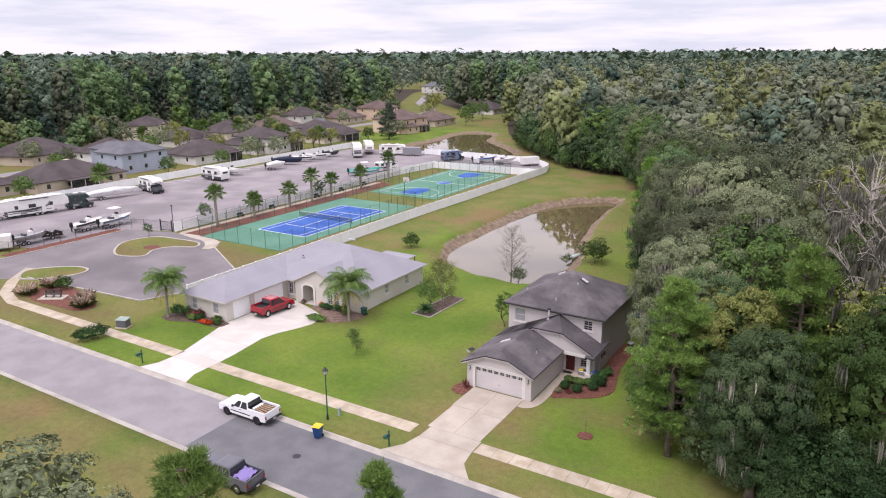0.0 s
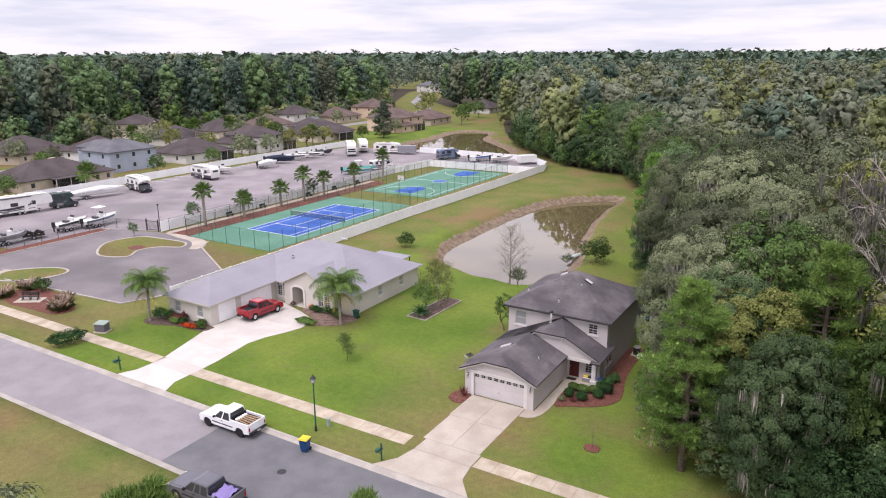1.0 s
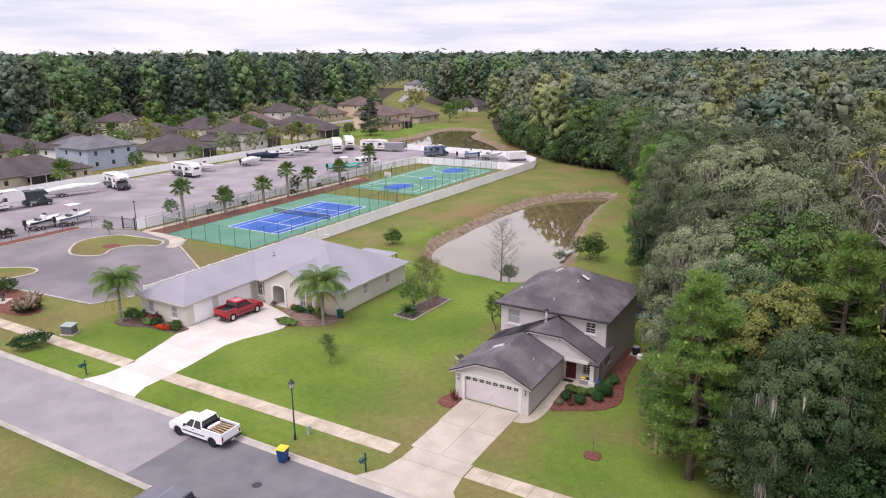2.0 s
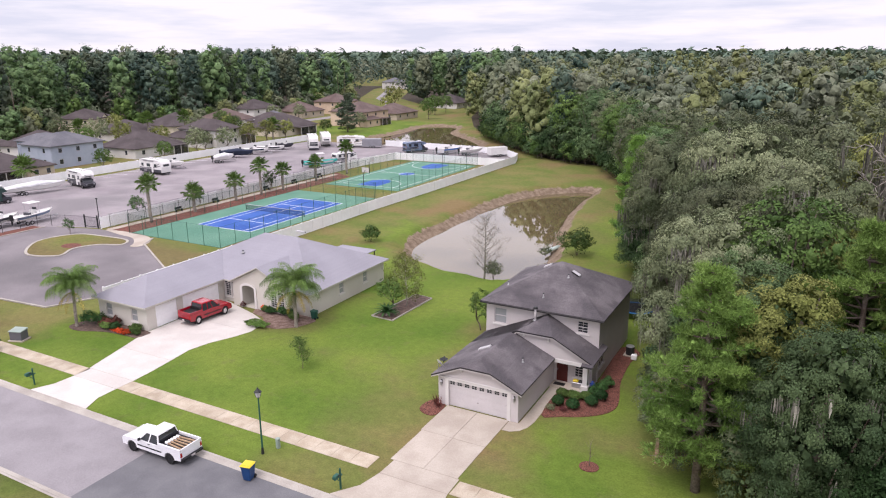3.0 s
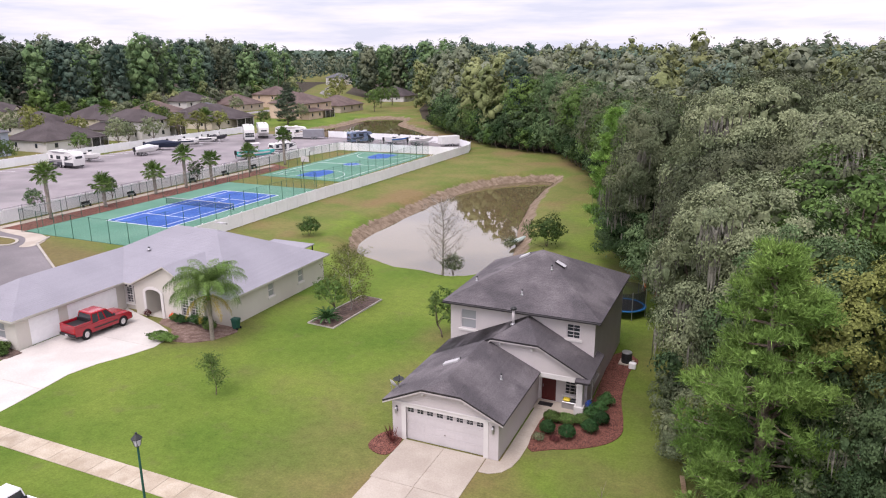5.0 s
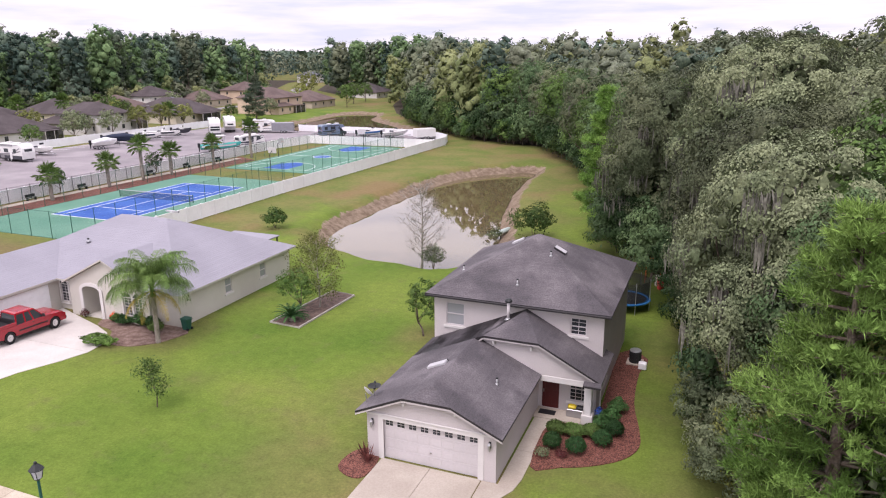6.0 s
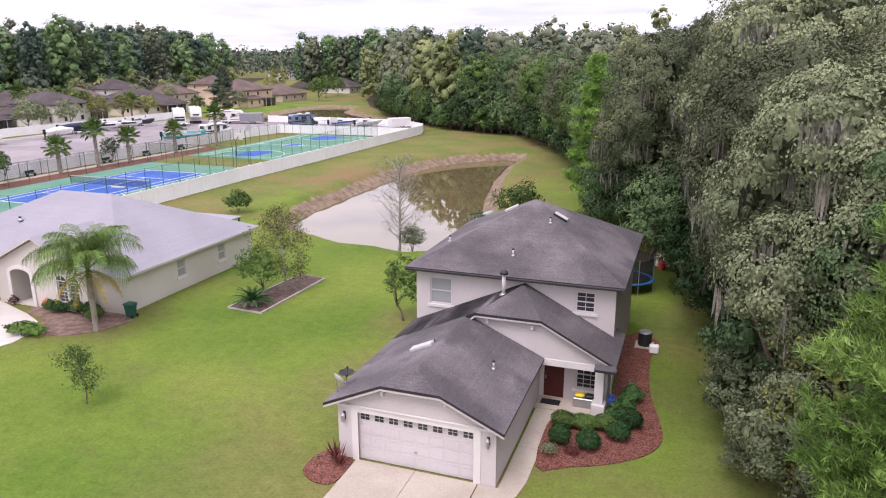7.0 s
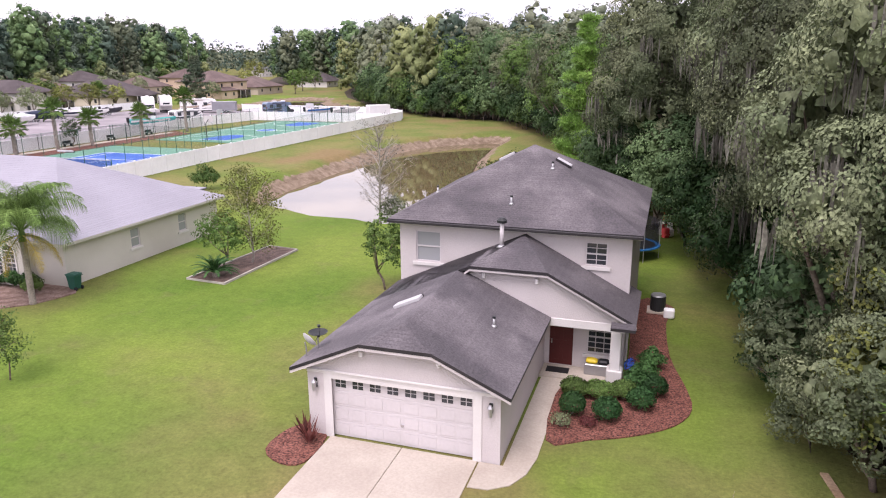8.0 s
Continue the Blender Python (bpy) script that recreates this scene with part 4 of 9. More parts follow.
# The long single-storey house.
house_1 = thing("house", "long single-storey pale grey stucco house with a weathered grey roof", "house", (0, 0, 0))
HZ = 2.6
part("wall", wall_run("x", 55.0, -67.7, -60.7, 0, 2.5, 0.25, [(-66.6, -65.7, 0.75, 2.05), (-62.9, -62.0, 0.75, 2.05)]), STUCCO_GREY, house_1)
part("wall", wall_run("y", -60.7, 55.25, 65.3, 0, 2.5, -0.25, [(56.1, 58.7, 0, 2.2), (59.5, 64.4, 0, 2.2)]), STUCCO_GREY, house_1)
part("wall", wall_run("x", 65.3, -60.7, -58.75, 0, 2.5, 0.25, [(-60.55, -59.75, 0.6, 2.05), (-59.6, -58.85, 0.6, 2.05)]), STUCCO_GREY, house_1)
part("wall", wall_run("x", 64.6, -58.75, -51.1, 0, 2.5, 0.25, [(-57.4, -55.7, 0.0, 2.495), (-53.5, -52.68, 0.6, 2.05), (-52.52, -51.7, 0.6, 2.05)]), STUCCO_GREY, house_1)
part("wall", wall_run("y", -58.75, 64.85, 65.3, 0, 2.5, 0.25, []), STUCCO_GREY, house_1)
part("wall", wall_run("y", -51.1, 64.85, 65.3, 0, 2.5, -0.25, []), STUCCO_GREY, house_1)
part("wall", wall_run("x", 65.3, -51.1, -49.0, 0, 2.5, 0.25, []), STUCCO_GREY, house_1)
part("wall", wall_run("y", -49.0, 65.55, 79.0, 0, 2.5, -0.25, [(70.4, 71.2, 0.95, 2.15), (74.9, 75.7, 0.95, 2.15)]), STUCCO_GREY, house_1)
part("wall", wall_run("x", 79.2, -67.7, -49.0, 0, 2.5, -0.2, []), STUCCO_GREY, house_1)
part("wall", wall_run("y", -67.7, 55.25, 79.0, 0, 2.5, 0.25, []), STUCCO_GREY, house_1)
for a, b in ((-66.6, -65.7), (-62.9, -62.0)):
    window_unit(house_1, "x", 55.0, a, b, 0.75, 2.05, -1, GLASS_PALE, 1, 1)
for a, b, wy in ((-60.55, -59.75, 65.3), (-59.6, -58.85, 65.3), (-53.5, -52.68, 64.6), (-52.52, -51.7, 64.6)):
    wu = window_unit(house_1, "x", wy, a, b, 0.6, 2.05, -1, GLASS, 2, 3, False)
    c_, r_ = (a + b) / 2, (b - a) / 2
    up = [(c_ + r_ * math.cos(q), 2.05 + 0.34 * math.sin(q)) for q in (math.pi * k / 12 for k in range(13))]
    out_ = [(c_ + (r_ + 0.09) * math.cos(q), 2.05 + 0.44 * math.sin(q)) for q in (math.pi * k / 12 for k in range(13))]
    part("fanlight", Shape().side(up, wy - 0.038, wy - 0.002), GLASS, wu)
    fan = Shape().side(out_ + list(reversed(up)), wy - 0.06, wy - 0.002)
    fan.box((a - 0.09, wy - 0.06, 0.52), (a, wy - 0.002, 2.05)).box((b, wy - 0.06, 0.52), (b + 0.09, wy - 0.002, 2.05)).box((a - 0.09, wy - 0.1, 0.44), (b + 0.09, wy - 0.002, 0.52))
    fan.box((c_ - 0.014, wy - 0.05, 2.05), (c_ + 0.014, wy - 0.038, 2.39)).box((a, wy - 0.05, 2.02), (b, wy - 0.038, 2.08))
    part("arched_trim", fan, STUCCO_TRIM, wu)
# Dark strip added for the shade line under the rear eave, above the patio.
part("gutter", Shape().box((-60.5, 79.6, 2.5), (-49.2, 79.74, 2.68), 0.02), FASCIA, house_1)
for a, b in ((70.4, 71.2), (74.9, 75.7)):
    window_unit(house_1, "y", -49.0, a, b, 0.95, 2.15, 1, GLASS_PALE, 1, 1)
ac, ar = -56.55, 0.85
arch = [(ac + ar * math.cos(q), 2.15 + 0.34 * math.sin(q)) for q in (math.pi * k / 12 for k in range(13))]
arch_out = [(ac + (ar + 0.28) * math.cos(q), 2.15 + 0.60 * math.sin(q)) for q in (math.pi * k / 12 for k in range(13))]
gabf = Shape().side([(-58.75, 2.5), (-51.1, 2.5), (-51.1, 2.72), (-54.95, 4.62), (-58.75, 2.72)], 64.6, 64.8)
part("gable", gabf, STUCCO_GREY, house_1)
surround = Shape()
surround.box((ac - ar - 0.28, 64.5, 0), (ac - ar, 64.598, 2.15)).box((ac + ar, 64.5, 0), (ac + ar + 0.28, 64.598, 2.15))
surround.side(arch_out + list(reversed(arch)), 64.5, 64.598)
part("entry_arch", surround, STUCCO_TRIM, house_1)
part("entry_recess", Shape().box((-57.6, 66.3, 0), (-55.5, 66.4, 2.6)).box((-57.6, 64.86, 0), (-57.42, 66.3, 2.6)).box((-55.68, 64.86, 0), (-55.5, 66.3, 2.6)).box((-57.42, 64.86, 2.5), (-55.68, 66.3, 2.6)).box((-57.39, 64.6, 0.0), (-55.71, 66.3, 0.06)), STUCCO_GREY, house_1)
part("front_door", Shape().box((-57.0, 66.24, 0.07), (-56.1, 66.3, 2.15), 0.01), TRUCK_GREY, house_1)
for a, b in ((56.1, 58.7), (59.5, 64.4)):
    g1 = new("garage_door")
    g1.parent = house_1
    for r in range(4):
        part("door_section", Shape().box((-60.79, a, 0.02 + r * 0.545), (-60.74, b, 0.563 + r * 0.545), 0.002), VINYL, g1)
E0, E1, ES, EN = -68.1, -48.5, 64.85, 79.65
mr, ml = EN - ES, (EN - ES) / 2
mz1 = HZ + ml * 0.47
ym = (ES + EN) / 2
gx0, gx1, gy0 = -68.1, -60.25, 54.5
gm, ghw = (gx0 + gx1) / 2, (gx1 - gx0) / 2
gzr = HZ + ghw * 0.47
FG = 64.3
roof_planes(house_1, [
    [(E0, ES, HZ), (E1, ES, HZ), (E1 - ml, ym, mz1), (E0 + ml, ym, mz1)],
    [(E1, ES, HZ), (E1, EN, HZ), (E1 - ml, ym, mz1)],
    [(E1, EN, HZ), (E0, EN, HZ), (E0 + ml, ym, mz1), (E1 - ml, ym, mz1)],
    [(E0, EN, HZ), (E0, ES, HZ), (E0 + ml, ym, mz1)],
    [(gx0, gy0, HZ), (gx1, gy0, HZ), (gm, gy0 + ghw, gzr)],
    [(gx1, gy0, HZ), (gx1, ES, HZ), (gm, ES + ghw, gzr), (gm, gy0 + ghw, gzr)],
    [(gx0, ES, HZ), (gx0, gy0, HZ), (gm, gy0 + ghw, gzr), (gm, ES + ghw, gzr)],
    [(-59.15, FG, 2.66), (-54.95, FG, 4.78), (-54.95, 69.6, 4.78), (-59.15, 65.0, 2.66)],
    [(-54.95, FG, 4.78), (-50.75, FG, 2.66), (-50.75, 65.0, 2.66), (-54.95, 69.6, 4.78)],
], SHINGLE_GREY, 0.2, "", STUCCO_GREY)
part("soffit", Shape().box((E0 + 0.02, ES + 0.02, 2.44), (E1 - 0.02, EN - 0.02, 2.48)).box((gx0 + 0.02, gy0 + 0.02, 2.44), (gx1 - 0.02, ES, 2.48)), STUCCO_TRIM, house_1)
ridge_vent(house_1, -57.0, 74.1, mz1 - 0.45 + 0.55, (0.5, 1.3), (0, 0.2, 1), 70)
roof_vent(house_1, -60.9, 68.7, 4.55, 0.15, 0.08)
part("patio_roof", Shape().box((-57.6, 79.7, 2.35), (-52.4, 82.8, 2.47), 0.02), SHINGLE_GREY, house_1)
for x in (-57.4, -52.6):
    part("patio_post", Shape().box((x - 0.05, 82.6, 0), (x + 0.05, 82.7, 2.35)), DARK_METAL, house_1)

# ---- trees ----
def fan_of(n, low, high, r, jitter=0.2):
    """Even directions from one sine of elevation to another."""
    k = np.arange(n) + 0.5
    e = np.clip(low + (high - low) * k / n + r.normal(size=n) * 0.05, -0.95, 0.995)
    a = k * 2.39996 + r.normal(size=n) * jitter + r.uniform(0, 6.28)
    q = np.sqrt(1 - e * e)
    return np.stack([q * np.cos(a), q * np.sin(a), e], 1)


def unit(d):
    return d / np.maximum(np.linalg.norm(d, axis=1, keepdims=True), 1e-6)


MOUND = [(math.cos(1.0472 * k + g), math.sin(1.0472 * k + g), z) for z, g in ((-0.25, 0), (0.5, 0.52)) for k in range(6)] + [(0, 0, 0.95)]
MOUND_F = [t for k in range(6) for t in ((k, (k + 1) % 6, 6 + k), ((k + 1) % 6, 6 + (k + 1) % 6, 6 + k), (6 + k, 6 + (k + 1) % 6, 12))]


def mounds(centres, axes, radii, r):
    """Uneven humps of close foliage under the outer leaves of each pad."""
    n = len(centres)
    z = unit(axes)
    x = unit(np.cross(z, r.normal(size=(n, 3))))
    y = np.cross(z, x)
    q = np.array(MOUND)
    q[6:12, :2] *= 0.82
    local = q[None] * r.uniform(0.55, 1.3, (n, 13, 1)) + r.normal(size=(n, 13, 3)) * 0.1
    v = centres[:, None] + (local[:, :, :1] * x[:, None] + local[:, :, 1:2] * y[:, None] + local[:, :, 2:] * z[:, None] * 0.8) * radii[:, None, None]
    f = np.array(MOUND_F)[None] + (np.arange(n) * 13)[:, None, None]
    return v.reshape(-1, 3), f.reshape(-1, 3)


def crown_cards(r, crown_r, z0, z1, boughs, pads, pad_r, per, size, ragged=0.38, fold=0.25, low=-0.5, hull=80, thick=7, humps=0.36):
    """A crown in three steps: rounded boughs on a dome, leaf pads on each bough, leaves on each pad, with denser foliage inside.
    Returns vertices, faces and the places of the pads."""
    mid, half = z0 + (z1 - z0) * 0.47, (z1 - z0) * 0.53
    bd = fan_of(boughs, low, 0.97, r, 0.35)
    br = crown_r * r.uniform(0.36, 0.54, boughs)
    axes = np.array([crown_r, crown_r, half])
    bc = bd * (axes - br[:, None] * [1, 1, 0.85]) * r.uniform(0.78, 1.02, (boughs, 1)) + [0, 0, mid]
    tall = np.array([1, 1, 0.85 * min(1.5, max(1.0, half / crown_r * 0.75))])
    pc, pd, hull_p, hull_n = [], [], [], []
    for i in range(boughs):
        d = unit(fan_of(pads, -0.75, 0.98, r))
        q = bc[i] + d * br[i] * r.uniform(0.84, 1.1, (pads, 1)) * tall
        keep = (d @ bd[i] + 0.35 * d[:, 2]) > -0.55
        for j in range(boughs):
            if j != i:
                keep &= np.linalg.norm((q - bc[j]) / tall, axis=1) > br[j] * 0.78
        pc.append(q[keep])
        pd.append(d[keep])
        hd = fan_of(hull, -0.6, 0.98, r)
        hull_p.append(bc[i] + hd * br[i] * r.uniform(0.5, 0.76, (hull, 1)) * tall)
        hull_n.append(hd)
    pc, pd = np.concatenate(pc), np.concatenate(pd)
    m = len(pc)
    pr = pad_r * r.uniform(0.7, 1.3, m)
    which = np.repeat(np.arange(m), per)
    d = unit(r.normal(size=(m * per, 3)) * 0.75 + pd[which] * 0.8 + [0, 0, 0.4])
    p = pc[which] + d * (pr[which] * r.uniform(0.7, 1.12, m * per))[:, None] * [1, 1, 0.7]
    n = d + pd[which] * 0.6 + r.normal(size=d.shape) * ragged + [0, 0, 0.15]
    hp, hn = np.concatenate(hull_p), np.concatenate(hull_n)
    inner = np.repeat(np.arange(m), thick)
    ip = pc[inner] - pd[inner] * (pr[inner] * r.uniform(0.0, 0.5, m * thick))[:, None] + r.normal(size=(m * thick, 3)) * pad_r * 0.4
    deep = min(pad_r * 0.7, size * 1.9)
    sets = [cards(p, n, size, size * 0.66, r, 0.0, fold), cards(ip, pd[inner] + r.normal(size=ip.shape) * 0.3, deep, deep * 0.85, r),
            cards(hp, hn + r.normal(size=hn.shape) * 0.2, crown_r * (0.11 if hull > 20 else 0.34), crown_r * (0.095 if hull > 20 else 0.3), r)]
    if humps:
        sets.append(mounds(pc - pd * pr[:, None] * 0.35, pd + [0, 0, 0.35], pr * humps, r))
    v, f = joined(sets)
    return v, f, pc


def limbs(shape, r, base_h, top, crown_pts, radius, count):
    lean = r.uniform(-0.5, 0.5, 2)
    spine = [(0, 0, -0.3), (lean[0] * 0.3, lean[1] * 0.3, base_h * 0.5), (lean[0], lean[1], base_h), (lean[0] * 1.5, lean[1] * 1.5, top * 0.8)]
    shape.tube(spine, [radius * 1.35, radius, radius * 0.8, radius * 0.25], 8)
    for k in r.choice(len(crown_pts), min(count, len(crown_pts)), replace=False):
        e = Vector(crown_pts[k])
        s = Vector((lean[0], lean[1], base_h * r.uniform(0.75, 1.25)))
        mid = s.lerp(e, 0.5) + Vector((0, 0, -0.08 * (e - s).length))
        shape.tube([s, mid, e], [radius * 0.45, radius * 0.28, radius * 0.08], 6)


def moss_mesh(r, pads, spread, clusters, drop):
    """Curtains of hanging moss below some of the pads: bundles of thin tapering strands."""
    lower = pads[pads[:, 2] > 3.5]
    q = lower[r.choice(len(lower), clusters)] + r.normal(size=(clusters, 3)) * spread * [0.5, 0.5, 0.2] - [0, 0, spread * 0.5]
    long = drop * r.uniform(0.35, 1.0, clusters)
    out, strands = [], 16
    side = r.normal(size=(clusters, 3)) * [1, 1, 0]
    side /= np.linalg.norm(side, axis=1, keepdims=True)
    for k in range(strands):
        top = q + side * r.normal(size=(clusters, 1)) * spread * 0.42 + r.normal(size=q.shape) * [0.1, 0.1, 0.15]
        ln = (long * r.uniform(0.45, 1.15, clusters))[:, None]
        w = unit(r.normal(size=q.shape) * [1, 1, 0])
        wd = r.uniform(0.03, 0.075, (clusters, 1))
        sway = r.normal(size=(clusters, 2)) * 0.06
        low_end = top - np.concatenate([sway, ln], 1)
        midp = top * 0.55 + low_end * 0.45 + w * wd * 0.6
        vv = np.stack([top - w * wd * 0.6, top + w * wd * 0.6, midp + w * wd, low_end, midp - w * wd], 1).reshape(-1, 3)
        i = np.arange(clusters)[:, None] * 5
        out.append((vv, np.concatenate([i + [0, 1, 2], i + [0, 2, 4], i + [4, 2, 3]], 0)))
    return array_mesh("moss", *joined(out), MOSS)


def broad_tree(name, label, leaves_mat, height, crown_r, base, boughs, pads, pad_r, per, size, seed, moss=0, bark=None, category="tree", group="", ragged=0.38, drop=1.8):
    r = np.random.default_rng(seed)
    t = thing(name, label, category, (0, 0, 0), 0, group)
    v, f, c = crown_cards(r, crown_r, base, height, boughs, pads, pad_r, per, size, ragged, hull=80 if 0.13 < size < 0.2 else 30, thick=6 if size < 0.2 else 3)
    trunk = Shape()
    limbs(trunk, r, max(base * 0.9, 0.8), height, c, 0.028 * height * (0.6 if height < 7 else 1), 12 if height > 7 else 7)
    part("trunk", trunk, bark or BARK, t, "", True)
    part("crown", array_mesh("crown", v, f, leaves_mat), None, t)
    if moss:
        tagged(part("moss", moss_mesh(r, c, pad_r, moss, drop), None, t, "grey hanging Spanish moss"), kind="stuff")
    return t


def twig_tree(name, label, height, crown_r, base, seed, tips, bark, leaves=0, leaf_mat=None, size=0.1, moss=0, category="tree", group="", girth=0.022):
    """A bare tree: a forked trunk, limbs, branches and twigs, with a few leaves or some moss."""
    r = np.random.default_rng(seed)
    t = thing(name, label, category, (0, 0, 0), 0, group)
    wood_, ends = Shape(), []
    rad = girth * height
    spine = [Vector((0, 0, -0.4)), Vector((r.uniform(-0.2, 0.2), r.uniform(-0.2, 0.2), base)), Vector((r.uniform(-0.5, 0.5), r.uniform(-0.5, 0.5), height * 0.65)), Vector((r.uniform(-0.4, 0.4), 0, height))]
    wood_.tube(spine, [rad * 1.3, rad, rad * 0.5, rad * 0.1], 7)
    for k in range(tips):
        g = (k + 0.5) / tips
        z = base + (height * 0.92 - base) * g
        a = k * 2.4 + r.normal() * 0.3
        s0 = spine[1].lerp(spine[2], min(1, (z - base) / max(height * 0.65 - base, 0.1))) if z < height * 0.65 else spine[2].lerp(spine[3], (z - height * 0.65) / (height * 0.35))
        reach = crown_r * (0.45 + 0.6 * math.sin(math.pi * min(1, 0.25 + 0.75 * g))) * r.uniform(0.7, 1.1)
        e = s0 + Vector((math.cos(a) * reach, math.sin(a) * reach, reach * r.uniform(0.5, 1.1)))
        m = s0.lerp(e, 0.5) + Vector((0, 0, -0.08 * reach))
        wood_.tube([s0, m, e], [rad * 0.34, rad * 0.2, rad * 0.05], 5)
        for j in range(6):
            b0 = (s0.lerp(m, r.uniform(0.4, 1)) if j < 2 else m.lerp(e, r.uniform(0, 0.95)))
            d = (e - s0).normalized() + Vector(r.normal(size=3)) * 0.6
            b1 = b0 + d.normalized() * reach * r.uniform(0.25, 0.5)
            wood_.tube([b0, b0.lerp(b1, 0.5) + Vector((0, 0, 0.05 * reach)), b1], [rad * 0.13, rad * 0.08, rad * 0.03], 4)
            for i in range(3):
                c0 = b0.lerp(b1, r.uniform(0.3, 1))
                c1 = c0 + (d.normalized() + Vector(r.normal(size=3)) * 0.8).normalized() * reach * 0.2
                wood_.tube([c0, c1], [rad * 0.06, rad * 0.025], 3)
                ends.append(c1)
    part("trunk", wood_, bark, t)
    pts = np.array(ends)
    if leaves:
        p = pts[r.choice(len(pts), leaves)] + r.normal(size=(leaves, 3)) * size * 1.5
        part("crown", array_mesh("crown", *cards(p, r.normal(size=p.shape), size, size * 0.6, r), leaf_mat), None, t)
    if moss:
        tagged(part("moss", moss_mesh(r, pts, 0.5, moss, 1.5), None, t, "grey hanging Spanish moss"), kind="stuff")
    return t


def pine_tree(name, label, height, spread, base, seed, whorls=13, mat=None, needles=40, long=0.4, group=""):
    r = np.random.default_rng(seed)
    t = thing(name, label, "tree", (0, 0, 0), 0, group)
    trunk = Shape()
    bend = r.uniform(-0.4, 0.4, 2)
    spine = [(bend[0] * s * s, bend[1] * s * s, height * s - (0.3 if s == 0 else 0)) for s in (0, 0.25, 0.5, 0.75, 0.97)]
    rad = 0.016 * height + 0.02
    trunk.tube(spine, [rad * 1.25, rad, rad * 0.8, rad * 0.5, 0.03], 8)
    puffs, outs = [], []
    for w in range(whorls):
        s = w / (whorls - 1)
        z = base + (height - base) * s
        reach = spread * (0.35 + 0.65 * math.sin(math.pi * (0.22 + 0.68 * s))) * (1.05 - 0.55 * s)
        for k in range(int(r.integers(4, 7))):
            a = r.uniform(0, 2 * math.pi)
            ln = reach * r.uniform(0.55, 1.12)
            d = Vector((math.cos(a), math.sin(a), r.uniform(0.05, 0.4)))
            q = (z / height) ** 2
            s0 = Vector((bend[0] * q, bend[1] * q, z))
            e = s0 + d * ln
            trunk.tube([s0, s0.lerp(e, 0.5) - Vector((0, 0, 0.06 * ln)), e], [rad * 0.3, rad * 0.2, 0.015], 5)
            for g in (0.45, 0.62, 0.78, 0.9, 1.0)[: 2 + int(ln > 0.8) + int(ln > 1.4) + int(ln > 2.2)]:
                for side in ((0,) if g > 0.95 else (-1, 1)):
                    puffs.append(s0.lerp(e, g) + Vector((-d.y, d.x, 0)) * side * ln * r.uniform(0.08, 0.3) + Vector((0, 0, r.uniform(-0.05, 0.2))))
                    outs.append((d * 0.5 + Vector((0, 0, 0.6))).normalized())
    tp, to = np.array(puffs), np.array(outs)
    n = len(tp)
    dirs = r.normal(size=(n, needles, 3)) * 0.62 + to[:, None] * 0.75
    dirs /= np.linalg.norm(dirs, axis=2, keepdims=True)
    ln = long * r.uniform(0.6, 1.2, (n, needles, 1))
    w = np.cross(dirs, r.normal(size=dirs.shape))
    w /= np.linalg.norm(w, axis=2, keepdims=True)
    root = tp[:, None] + r.normal(size=(n, needles, 3)) * 0.32 * long * [1, 1, 0.6]
    wd = 0.042 * long
    v = np.stack([root, root + dirs * ln * 0.5 + w * wd, root + dirs * ln, root + dirs * ln * 0.5 - w * wd], 2).reshape(-1, 3)
    i = (np.arange(n * needles) * 4)[:, None]
    f = np.concatenate([i + [0, 1, 2], i + [0, 2, 3]], 0)
    k = np.repeat(np.arange(n), 3)
    core = cards(tp[k] + r.normal(size=(3 * n, 3)) * long * 0.2, to[k] + r.normal(size=(3 * n, 3)) * 0.4, long * 0.75, long * 0.5, r)
    v, f = joined([(v, f), core])
    part("trunk", trunk, BARK, t, "", True)
    part("crown", array_mesh("crown", v, f, mat or PINE), None, t)
    return t


def place(ob, x, y, scale=1.0, turn=0.0, tall=1.0, z=0.0):
    ob.matrix_world = pose(x, y, z, 0, 0, turn) @ Matrix.Diagonal((scale, scale, scale * tall, 1))
    return ob


def again(ob, x, y, scale=1.0, turn=0.0, tall=1.0, z=0.0):
    c = copy_thing(ob, Matrix.Identity(4))
    c.matrix_world = pose(x, y, z, 0, 0, turn) @ Matrix.Diagonal((scale, scale, scale * tall, 1))
    return c


EDGE = [(60, 44), (12, 44.5), (0, 46.5), (-5.5, 50.8), (-11.0, 54.6), (-13.2, 57.5), (-13.6, 62), (-12.8, 72), (-13.0, 81), (-16.6, 88), (-21.5, 98), (-26.5, 115), (-32, 134), (-40, 155),
        (-50, 174), (-68, 181.5), (-84, 197), (-104, 223), (-121, 248), (-140, 285), (-160, 338), (-180, 346), (-202, 348), (-236, 384), (-286, 480), (-306, 530)]
CLEAR = EDGE + [(-332, 530), (-314, 480), (-264, 390), (-242, 352), (-226, 320), (-218, 280), (-219, 205), (-241, 184), (-241, 160), (-226, 140), (-223, 100), (-216, 60), (-212, -60), (60, -60)]

